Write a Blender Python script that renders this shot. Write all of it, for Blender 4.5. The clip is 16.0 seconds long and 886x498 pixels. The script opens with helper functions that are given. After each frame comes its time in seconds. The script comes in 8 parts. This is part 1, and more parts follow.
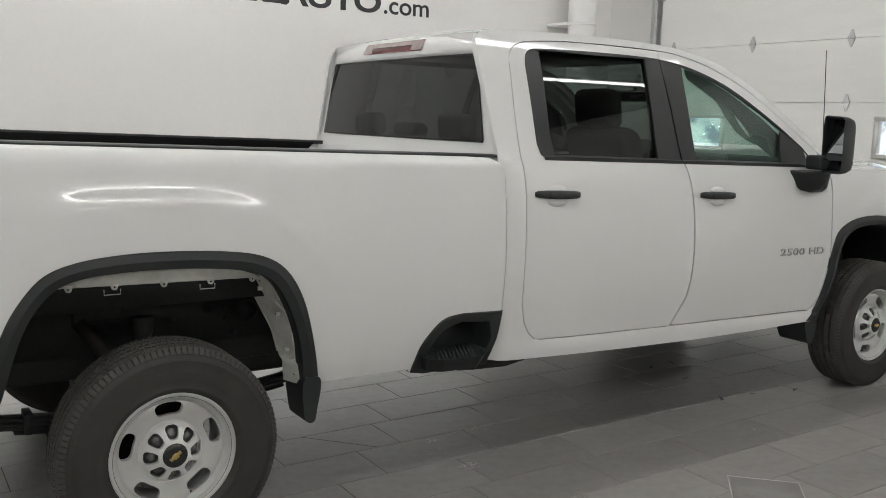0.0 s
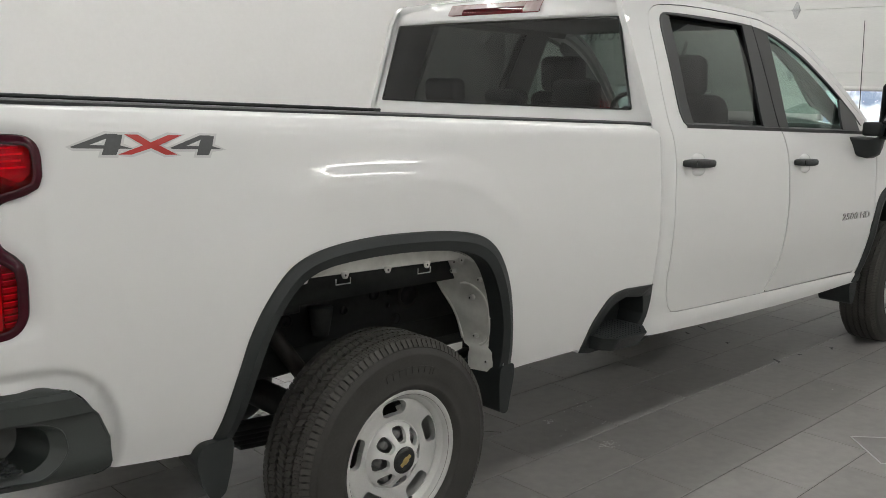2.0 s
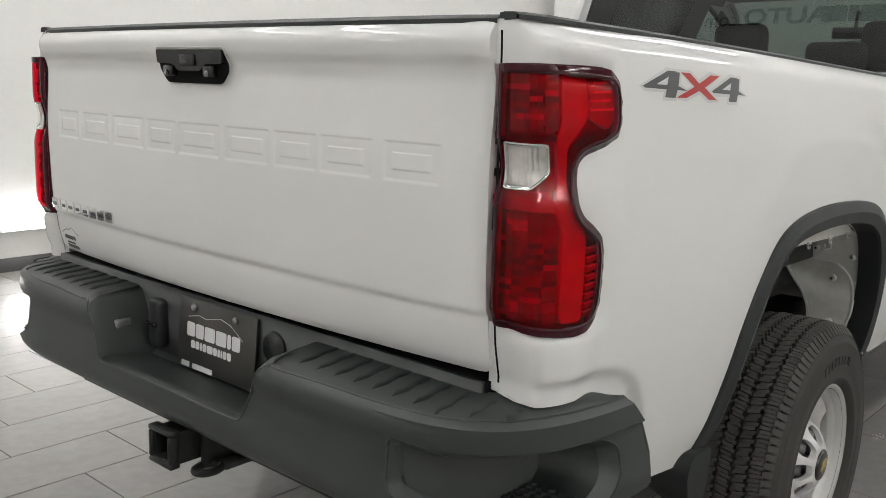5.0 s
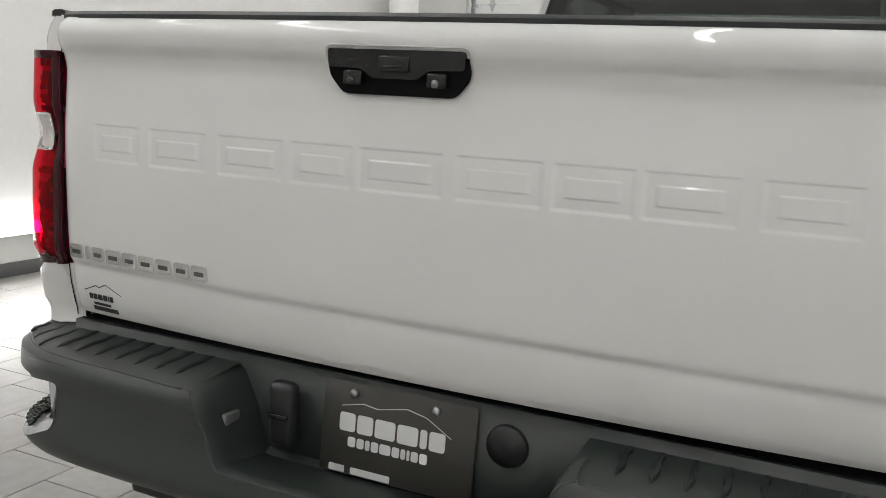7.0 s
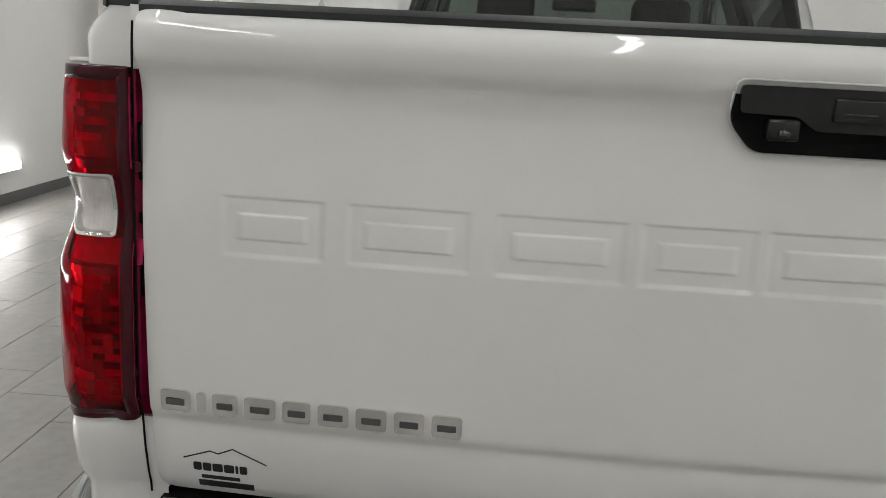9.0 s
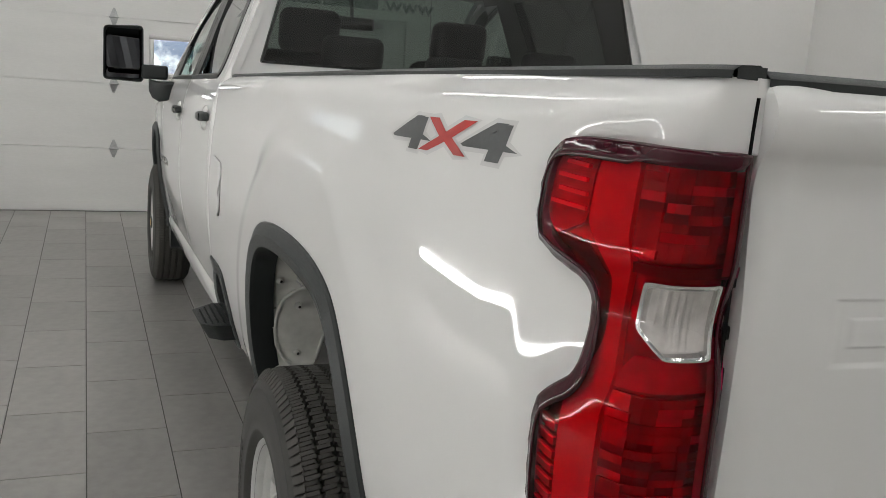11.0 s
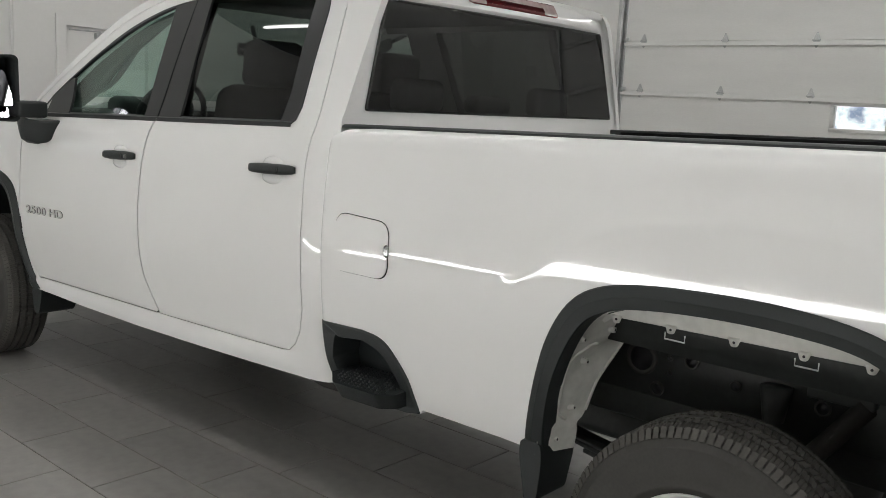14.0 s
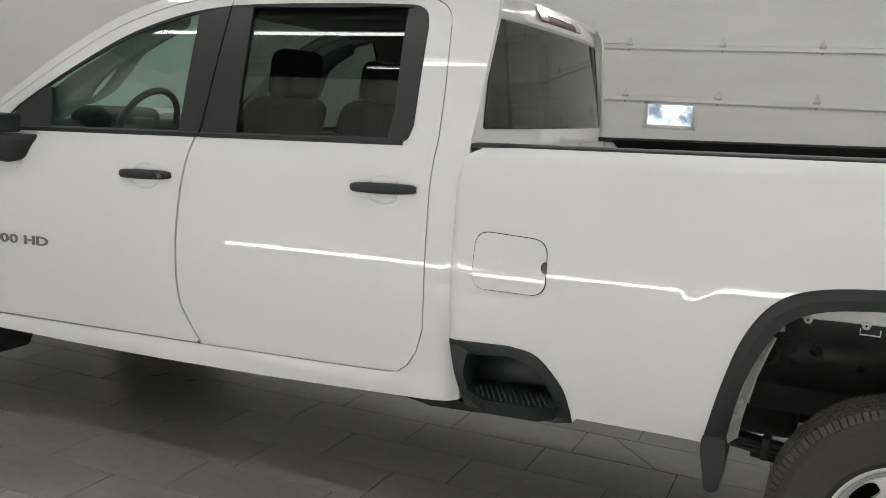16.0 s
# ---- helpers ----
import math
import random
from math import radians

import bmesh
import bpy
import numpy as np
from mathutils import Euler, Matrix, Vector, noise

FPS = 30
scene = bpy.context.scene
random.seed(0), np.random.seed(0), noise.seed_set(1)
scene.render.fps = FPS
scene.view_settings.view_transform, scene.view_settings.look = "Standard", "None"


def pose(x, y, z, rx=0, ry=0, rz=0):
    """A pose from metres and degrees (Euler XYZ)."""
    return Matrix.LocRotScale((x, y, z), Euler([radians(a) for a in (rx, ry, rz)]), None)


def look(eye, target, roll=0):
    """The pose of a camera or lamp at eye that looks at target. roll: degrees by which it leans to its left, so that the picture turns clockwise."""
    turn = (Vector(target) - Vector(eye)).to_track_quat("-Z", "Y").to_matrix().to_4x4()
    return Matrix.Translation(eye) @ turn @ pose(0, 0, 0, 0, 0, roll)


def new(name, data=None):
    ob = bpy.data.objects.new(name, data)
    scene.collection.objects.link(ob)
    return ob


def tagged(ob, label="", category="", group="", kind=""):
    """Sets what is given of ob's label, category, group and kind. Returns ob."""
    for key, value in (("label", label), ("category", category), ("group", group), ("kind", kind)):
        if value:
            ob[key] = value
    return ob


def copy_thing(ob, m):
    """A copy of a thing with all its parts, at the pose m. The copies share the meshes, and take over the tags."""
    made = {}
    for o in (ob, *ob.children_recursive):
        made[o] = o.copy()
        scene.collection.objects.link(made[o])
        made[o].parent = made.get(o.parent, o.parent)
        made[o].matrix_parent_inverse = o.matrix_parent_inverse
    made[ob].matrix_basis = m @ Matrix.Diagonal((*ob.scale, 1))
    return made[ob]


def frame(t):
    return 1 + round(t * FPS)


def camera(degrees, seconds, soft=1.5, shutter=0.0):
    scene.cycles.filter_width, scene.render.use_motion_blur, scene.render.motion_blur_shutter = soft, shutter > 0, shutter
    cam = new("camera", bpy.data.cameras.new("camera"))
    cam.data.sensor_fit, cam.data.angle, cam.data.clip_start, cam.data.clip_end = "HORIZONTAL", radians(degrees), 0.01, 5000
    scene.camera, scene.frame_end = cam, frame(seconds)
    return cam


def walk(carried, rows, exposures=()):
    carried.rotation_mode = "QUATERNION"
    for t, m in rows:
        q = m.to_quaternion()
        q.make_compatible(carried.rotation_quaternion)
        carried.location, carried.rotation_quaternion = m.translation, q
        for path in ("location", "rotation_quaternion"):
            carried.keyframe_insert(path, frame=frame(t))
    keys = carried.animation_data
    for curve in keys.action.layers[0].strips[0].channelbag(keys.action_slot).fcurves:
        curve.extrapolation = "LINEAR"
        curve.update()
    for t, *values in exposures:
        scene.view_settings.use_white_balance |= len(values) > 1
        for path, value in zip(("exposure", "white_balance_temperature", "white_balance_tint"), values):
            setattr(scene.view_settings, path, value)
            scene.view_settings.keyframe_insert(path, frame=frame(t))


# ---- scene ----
cam = camera(52.7, 16.0, soft=0.5)
PATH = [
    (0, (-0.881, -4.105, 1.612), (0.2, -2.448, 1.32), 1.4),
    (0.5, (-1.167, -3.817, 1.597), (0.005, -2.223, 1.302), 1.4),
    (1, (-1.457, -3.567, 1.6), (-0.199, -2.046, 1.28), 1.5),
    (1.5, (-1.679, -3.295, 1.572), (-0.348, -1.842, 1.228), 1.5),
    (2, (-1.817, -3.046, 1.561), (-0.44, -1.638, 1.213), 1.6),
    (2.5, (-1.936, -2.807, 1.522), (-0.528, -1.431, 1.174), 1.8),
    (3, (-2.054, -2.603, 1.477), (-0.632, -1.24, 1.129), 1.8),
    (3.5, (-2.144, -2.378, 1.384), (-0.735, -0.998, 1.051), 1.3),
    (4, (-2.22, -2.157, 1.36), (-0.806, -0.782, 1.03), 1.3),
    (4.5, (-2.37, -1.954, 1.373), (-0.939, -0.6, 1.03), 1.3),
    (5, (-2.471, -1.769, 1.401), (-0.988, -0.478, 1.037), 1.9),
    (5.2, (-2.511, -1.666, 1.384), (-0.996, -0.41, 1.026), 1.7),
    (7.3, (-2.624, -0.528, 1.388), (-0.796, 0.211, 1.052), 3.0),
    (7.5, (-2.608, -0.398, 1.389), (-0.752, 0.269, 1.055), 2.8),
    (7.7, (-2.58, -0.288, 1.385), (-0.701, 0.316, 1.062), 2.8),
    (8, (-2.526, -0.126, 1.393), (-0.619, 0.387, 1.078), 3.1),
    (8.2, (-2.477, -0.017, 1.436), (-0.558, 0.424, 1.083), 3.0),
    (10.3, (-2.099, 1.02, 1.489), (-0.195, 0.54, 1.112), 4.5),
    (10.5, (-2.056, 1.132, 1.481), (-0.175, 0.563, 1.111), 4.9),
    (11, (-1.961, 1.431, 1.487), (-0.141, 0.689, 1.117), 4.2),
    (11.5, (-1.855, 1.723, 1.496), (-0.086, 0.864, 1.131), 2.6),
    (12, (-1.727, 1.979, 1.498), (-0.029, 0.983, 1.143), 2.7),
    (12.5, (-1.5, 2.219, 1.508), (0.115, 1.091, 1.16), 2.8),
    (13, (-1.287, 2.51, 1.519), (0.226, 1.248, 1.175), 2.7),
    (13.5, (-1.095, 2.779, 1.559), (0.321, 1.408, 1.219), 2.7),
    (14, (-0.856, 3.031, 1.545), (0.44, 1.542, 1.222), 2.9),
    (14.5, (-0.595, 3.288, 1.555), (0.573, 1.696, 1.234), 2.8),
    (15, (-0.329, 3.569, 1.576), (0.693, 1.878, 1.265), 2.8),
    (15.5, (-0.019, 3.72, 1.563), (0.872, 1.957, 1.248), 2.8),
    (16, (0.299, 3.813, 1.576), (1.085, 2.001, 1.26), 2.9),
]
walk(cam, [(t, look(eye, target, roll)) for t, eye, target, roll in PATH],
     [(0, 0.2), (3.0, 0.42), (5.0, 0.53), (7.5, 0.35), (10.5, 0.06), (12, 0.02), (13, -0.07), (16, -0.05)])

# ---- world and light ----
world = bpy.data.worlds.new("world")
scene.world = world
world.use_nodes = True
world.node_tree.nodes["Background"].inputs[0].default_value = (0.55, 0.62, 0.72, 1)
world.node_tree.nodes["Background"].inputs[1].default_value = 0.3

FRONT, LEFT, RIGHT, BACK, TOP = 7.22, 4.55, -7.13, -5.6, 4.75   # the room's inner faces


# ---- helpers for meshes ----
def mesh_object(name, bm, material, parent=None, label="", smooth=True):
    me = bpy.data.meshes.new(name)
    bm.normal_update()
    bm.to_mesh(me)
    bm.free()
    if smooth:
        me.polygons.foreach_set("use_smooth", [True] * len(me.polygons))
    for m in material if isinstance(material, (list, tuple)) else (material,):
        me.materials.append(m)
    ob = new(name, me)
    ob.parent = parent
    if label:
        ob["label"] = label
    return ob


def part(name, bm, material, parent, label="", smooth=True):
    return mesh_object(name, bm, material, parent, label, smooth)


def thing(name, label, category, at=(0, 0, 0), group="", kind=""):
    ob = new(name)
    ob.location = at
    ob.empty_display_size = 0.1
    return tagged(ob, label, category, group, kind)


def sharpen(bm, degrees=35):
    lim = radians(degrees)
    for e in bm.edges:
        if len(e.link_faces) == 2 and e.calc_face_angle(0) > lim:
            e.smooth = False
    return bm


def add_box(bm, x0, x1, y0, y1, z0, z1, bevel=0.0, seg=2):
    vs = [bm.verts.new((x, y, z)) for x in (x0, x1) for y in (y0, y1) for z in (z0, z1)]
    fs = [bm.faces.new([vs[i] for i in q]) for q in ((0, 1, 3, 2), (4, 6, 7, 5), (0, 4, 5, 1), (2, 3, 7, 6), (0, 2, 6, 4), (1, 5, 7, 3))]
    if bevel:
        es = list({e for f in fs for e in f.edges})
        bmesh.ops.bevel(bm, geom=es, offset=bevel, segments=seg, affect="EDGES", profile=0.5)
    return bm


def box(x0, x1, y0, y1, z0, z1, bevel=0.0, seg=2):
    bm = bmesh.new()
    add_box(bm, min(x0, x1), max(x0, x1), min(y0, y1), max(y0, y1), min(z0, z1), max(z0, z1), bevel, seg)
    bmesh.ops.recalc_face_normals(bm, faces=bm.faces[:])
    return sharpen(bm, 50)


def add_tube(bm, a, b, ra, rb=None, seg=20, caps=True):
    a, b = Vector(a), Vector(b)
    rb = ra if rb is None else rb
    q = (b - a).to_track_quat("Z", "Y").to_matrix()
    rings = []
    for c, r in ((a, ra), (b, rb)):
        rings.append([bm.verts.new(c + q @ Vector((r * math.cos(t), r * math.sin(t), 0))) for t in (2 * math.pi * i / seg for i in range(seg))])
    for i in range(seg):
        bm.faces.new((rings[0][i], rings[0][(i + 1) % seg], rings[1][(i + 1) % seg], rings[1][i]))
    if caps:
        bm.faces.new(rings[0][::-1])
        bm.faces.new(rings[1])
    return bm


def tube(a, b, ra, rb=None, seg=20):
    return sharpen(add_tube(bmesh.new(), a, b, ra, rb, seg), 50)


def add_path(bm, pts, r, seg=10):
    """A round bar along a line of points."""
    pts = [Vector(p) for p in pts]
    rings = []
    for i, p in enumerate(pts):
        d = (pts[min(i + 1, len(pts) - 1)] - pts[max(i - 1, 0)]).normalized()
        side = d.cross(Vector((0.13, 0.29, 1))).normalized()
        up = side.cross(d)
        rings.append([bm.verts.new(p + r * (math.cos(t) * side + math.sin(t) * up)) for t in (2 * math.pi * k / seg for k in range(seg))])
    for a, b in zip(rings, rings[1:]):
        for k in range(seg):
            bm.faces.new((a[k], a[(k + 1) % seg], b[(k + 1) % seg], b[k]))
    bm.faces.new(rings[0][::-1])
    bm.faces.new(rings[-1])
    bmesh.ops.recalc_face_normals(bm, faces=bm.faces[:])
    return bm


def add_lathe(bm, profile, seg=64, closed=False):
    """Turns (radius, y) round the y axis."""
    rings = [[bm.verts.new((r * math.cos(t), y, r * math.sin(t))) for t in (2 * math.pi * i / seg for i in range(seg))] for r, y in profile]
    pairs = list(zip(rings, rings[1:])) + ([(rings[-1], rings[0])] if closed else [])
    for a, b in pairs:
        for i in range(seg):
            bm.faces.new((a[i], a[(i + 1) % seg], b[(i + 1) % seg], b[i]))
    return bm


def add_strip(bm, rows):
    """A grid of quads through rows of points of equal length."""
    vs = [[bm.verts.new(p) for p in row] for row in rows]
    for a, b in zip(vs, vs[1:]):
        for i in range(len(a) - 1):
            bm.faces.new((a[i], a[i + 1], b[i + 1], b[i]))
    return vs


def curve(xs, ys):
    """A smooth function through points that does not overshoot."""
    x, y = np.array(xs, float), np.array(ys, float)
    h, d = np.diff(x), np.diff(y) / np.diff(x)
    m = np.zeros(len(x))
    m[0], m[-1] = d[0], d[-1]
    for i in range(1, len(x) - 1):
        if d[i - 1] * d[i] > 0:
            w1, w2 = 2 * h[i] + h[i - 1], h[i] + 2 * h[i - 1]
            m[i] = (w1 + w2) / (w1 / d[i - 1] + w2 / d[i])

    def at(v):
        if v <= x[0]:
            return float(y[0] + (v - x[0]) * m[0])
        if v >= x[-1]:
            return float(y[-1] + (v - x[-1]) * m[-1])
        i = int(np.searchsorted(x, v) - 1)
        t = (v - x[i]) / h[i]
        return float((2 * t**3 - 3 * t**2 + 1) * y[i] + (t**3 - 2 * t**2 + t) * h[i] * m[i] + (3 * t**2 - 2 * t**3) * y[i + 1] + (t**3 - t**2) * h[i] * m[i + 1])
    return at


def spline(pts, n=6):
    """A smooth line through points of any dimension, n steps from one to the next."""
    p = [np.array(q, float) for q in pts]
    p = [2 * p[0] - p[1]] + p + [2 * p[-1] - p[-2]]
    out = []
    for a, b, c, d in zip(p, p[1:], p[2:], p[3:]):
        for k in range(n):
            t = k / n
            out.append(0.5 * (2 * b + (c - a) * t + (2 * a - 5 * b + 4 * c - d) * t * t + (3 * b - a - 3 * c + d) * t**3))
    out.append(p[-2])
    return [tuple(float(v) for v in q) for q in out]


def even(pts, n):
    """n points at even steps along a line of points."""
    p = np.array(pts, float)
    s = np.r_[0, np.cumsum(np.linalg.norm(np.diff(p, axis=0), axis=1))]
    t = np.linspace(0, s[-1], n)
    return [tuple(float(np.interp(v, s, p[:, k])) for k in range(p.shape[1])) for v in t]


def rounded(pts, r, n=5):
    """A closed outline with its corners rounded."""
    out = []
    for i, p in enumerate(pts):
        p, a, b = (np.array(q[:2], float) for q in (p, pts[i - 1], pts[(i + 1) % len(pts)]))
        ra = min(r, 0.45 * np.linalg.norm(a - p), 0.45 * np.linalg.norm(b - p))
        u, v = p + (a - p) / np.linalg.norm(a - p) * ra, p + (b - p) / np.linalg.norm(b - p) * ra
        for k in range(n + 1):
            t = k / n
            q = (1 - t) ** 2 * u + 2 * t * (1 - t) * p + t * t * v
            out.append((float(q[0]), float(q[1])))
    return out


def add_sheet(bm, outline, place, du, dv, inward=None, flange=0.0):
    """A closed outline in (u, v), cut into cells and laid on a surface by place(u, v). inward(p): which way its rim is turned in."""
    b = bmesh.new()
    clean = []
    for q in outline:
        if not clean or math.hypot(q[0] - clean[-1][0], q[1] - clean[-1][1]) > 1e-4:
            clean.append(q)
    if math.hypot(clean[0][0] - clean[-1][0], clean[0][1] - clean[-1][1]) < 1e-4:
        clean.pop()
    b.faces.new([b.verts.new((u, v, 0)) for u, v in clean])
    us, vs = [q[0] for q in outline], [q[1] for q in outline]
    for lo, hi, step, axis in ((min(us), max(us), du, Vector((1, 0, 0))), (min(vs), max(vs), dv, Vector((0, 1, 0)))):
        k = math.ceil(lo / step)
        while k * step < hi - 1e-5:
            if k * step > lo + 1e-5:
                bmesh.ops.bisect_plane(b, geom=b.verts[:] + b.edges[:] + b.faces[:], dist=1e-6, plane_co=axis * (k * step), plane_no=axis)
            k += 1
    bmesh.ops.triangulate(b, faces=[f for f in b.faces if len(f.verts) > 4])
    made = {v: bm.verts.new(place(v.co.x, v.co.y)) for v in b.verts}
    rim = [[made[v] for v in e.verts] for e in b.edges if len(e.link_faces) == 1]
    for f in b.faces:
        try:
            bm.faces.new([made[v] for v in f.verts])
        except ValueError:
            pass
    if flange:
        back = {}
        for pair in rim:
            for v in pair:
                if v not in back:
                    back[v] = bm.verts.new(v.co + Vector(inward(v.co)) * flange)
        for p, q in rim:
            f = bm.faces.new((p, q, back[q], back[p]))
            f.smooth = False
            e = bm.edges.get((p, q))
            e.smooth = False
    b.free()
    return bm


def bars(bm, words, size, place, height=0.002, gap=0.35, round_ends=0.2):
    """A row of plain raised blocks in place of letters: words is a list of block widths, in parts of size."""
    u = 0.0
    for w in words:
        if w > 0:
            o = rounded([(u, 0), (u + w * size, 0), (u + w * size, size), (u, size)], round_ends * size, 3)
            top = [bm.verts.new(place(a, b, height)) for a, b in o]
            low = [bm.verts.new(place(a, b, 0)) for a, b in o]
            bm.faces.new(top)
            for i in range(len(o)):
                j = (i + 1) % len(o)
                bm.faces.new((low[i], low[j], top[j], top[i]))
        u += (abs(w) + gap) * size
    return u


def lettering(name, text, size, matrix, material, parent=None, label="", depth=0.004, bold=0.0, width=1.0, align="LEFT"):
    cu = bpy.data.curves.new(name, "FONT")
    cu.body, cu.size, cu.extrude, cu.offset, cu.align_x = text, size, depth / 2, bold, align
    tmp = bpy.data.objects.new(name, cu)
    scene.collection.objects.link(tmp)
    bpy.context.view_layer.update()
    me = bpy.data.meshes.new_from_object(tmp.evaluated_get(bpy.context.evaluated_depsgraph_get()))
    bpy.data.objects.remove(tmp)
    me.transform(matrix @ Matrix.Diagonal((width, 1, 1, 1)))
    me.materials.clear()
    me.materials.append(material)
    me.name = name
    ob = new(name, me)
    ob.parent = parent
    if label:
        ob["label"] = label
    return ob


# ---- materials ----
def material(name, colour, rough=0.5, metal=0.0, coat=0.0, coat_rough=0.03, vary=0.0, scale=3.0, fine=0.0, fine_scale=60.0,
             bump=0.0, bump_scale=200.0, rough_vary=0.0, stretch=(1, 1, 1), random_piece=0.0, emit=0.0, spec=0.5):
    m = bpy.data.materials.new(name)
    m.use_nodes = True
    nt = m.node_tree
    ns, ln = nt.nodes, nt.links
    b = ns["Principled BSDF"]
    b.inputs["Base Color"].default_value = (*colour, 1)
    b.inputs["Roughness"].default_value, b.inputs["Metallic"].default_value = rough, metal
    b.inputs["Coat Weight"].default_value, b.inputs["Coat Roughness"].default_value = coat, coat_rough
    b.inputs["Specular IOR Level"].default_value = spec
    if emit:
        b.inputs["Emission Color"].default_value, b.inputs["Emission Strength"].default_value = (*colour, 1), emit
    co = ns.new("ShaderNodeTexCoord")
    mp = ns.new("ShaderNodeMapping")
    mp.inputs["Scale"].default_value = stretch
    ln.new(co.outputs["Object"], mp.inputs[0])

    def tex(s, detail=4):
        n = ns.new("ShaderNodeTexNoise")
        n.inputs["Scale"].default_value, n.inputs["Detail"].default_value = s, detail
        ln.new(mp.outputs[0], n.inputs["Vector"])
        return n

    value = None
    for amount, s in ((vary, scale), (fine, fine_scale)):
        if amount:
            n = tex(s)
            r = ns.new("ShaderNodeMapRange")
            r.inputs[1].default_value, r.inputs[2].default_value, r.inputs[3].default_value, r.inputs[4].default_value = 0.3, 0.7, 1 - amount, 1 + amount
            ln.new(n.outputs["Fac"], r.inputs[0])
            if value is None:
                value = r.outputs[0]
            else:
                k = ns.new("ShaderNodeMath")
                k.operation = "MULTIPLY"
                ln.new(value, k.inputs[0]), ln.new(r.outputs[0], k.inputs[1])
                value = k.outputs[0]
    if random_piece:
        o = ns.new("ShaderNodeObjectInfo")
        r = ns.new("ShaderNodeMapRange")
        r.inputs[3].default_value, r.inputs[4].default_value = 1 - random_piece, 1 + random_piece
        ln.new(o.outputs["Random"], r.inputs[0])
        if value is None:
            value = r.outputs[0]
        else:
            k = ns.new("ShaderNodeMath")
            k.operation = "MULTIPLY"
            ln.new(value, k.inputs[0]), ln.new(r.outputs[0], k.inputs[1])
            value = k.outputs[0]
    if value is not None:
        x = ns.new("ShaderNodeVectorMath")
        x.operation = "SCALE"
        x.inputs[0].default_value = colour
        ln.new(value, x.inputs["Scale"])
        ln.new(x.outputs[0], b.inputs["Base Color"])
    if rough_vary:
        r = ns.new("ShaderNodeMapRange")
        r.inputs[1].default_value, r.inputs[2].default_value, r.inputs[3].default_value, r.inputs[4].default_value = 0.3, 0.7, rough - rough_vary, rough + rough_vary
        ln.new(tex(scale * 1.7).outputs["Fac"], r.inputs[0])
        ln.new(r.outputs[0], b.inputs["Roughness"])
    if bump:
        n = ns.new("ShaderNodeBump")
        n.inputs["Strength"].default_value, n.inputs["Distance"].default_value = bump, 0.001
        ln.new(tex(bump_scale, 2).outputs["Fac"], n.inputs["Height"])
        ln.new(n.outputs[0], b.inputs["Normal"])
    return m


def glass(name, tint, gloss=1.0, least=0.06):
    """A tinted pane: light passes straight through, and the surface mirrors more at a slant."""
    m = bpy.data.materials.new(name)
    m.use_nodes = True
    ns, ln = m.node_tree.nodes, m.node_tree.links
    ns.remove(ns["Principled BSDF"])
    t, g, f, mix = ns.new("ShaderNodeBsdfTransparent"), ns.new("ShaderNodeBsdfGlossy"), ns.new("ShaderNodeLayerWeight"), ns.new("ShaderNodeMixShader")
    t.inputs[0].default_value = (*tint, 1)
    g.inputs["Roughness"].default_value = 0.0
    g.inputs[0].default_value = (gloss, gloss, gloss, 1)
    f.inputs[0].default_value = 0.5
    p, r = ns.new("ShaderNodeMath"), ns.new("ShaderNodeMath")
    p.operation, r.operation = "POWER", "MULTIPLY_ADD"
    p.inputs[1].default_value, r.inputs[1].default_value, r.inputs[2].default_value = 5.0, 1 - least, least
    ln.new(f.outputs["Facing"], p.inputs[0]), ln.new(p.outputs[0], r.inputs[0])
    ln.new(r.outputs[0], mix.inputs[0]), ln.new(t.outputs[0], mix.inputs[1]), ln.new(g.outputs[0], mix.inputs[2])
    ln.new(mix.outputs[0], ns["Material Output"].inputs[0])
    return m


def glow(name, colour, strength):
    m = bpy.data.materials.new(name)
    m.use_nodes = True
    ns, ln = m.node_tree.nodes, m.node_tree.links
    ns.remove(ns["Principled BSDF"])
    e = ns.new("ShaderNodeEmission")
    e.inputs[0].default_value, e.inputs[1].default_value = (*colour, 1), strength
    ln.new(e.outputs[0], ns["Material Output"].inputs[0])
    return m


def outdoors(name):
    """The glare of a snowy yard behind a small pane: pale patches of blue and white."""
    m = glow(name, (0.8, 0.88, 1.0), 1.4)
    ns, ln = m.node_tree.nodes, m.node_tree.links
    co, n, r = ns.new("ShaderNodeTexCoord"), ns.new("ShaderNodeTexNoise"), ns.new("ShaderNodeValToRGB")
    n.inputs["Scale"].default_value, n.inputs["Detail"].default_value = 3.6, 5
    r.color_ramp.elements[0].color, r.color_ramp.elements[1].color = (0.25, 0.3, 0.42, 1), (0.95, 0.97, 1, 1)
    r.color_ramp.elements[0].position, r.color_ramp.elements[1].position = 0.40, 0.52
    ln.new(co.outputs["Object"], n.inputs["Vector"]), ln.new(n.outputs["Fac"], r.inputs[0])
    ln.new(r.outputs[0], ns["Emission"].inputs[0])
    return m


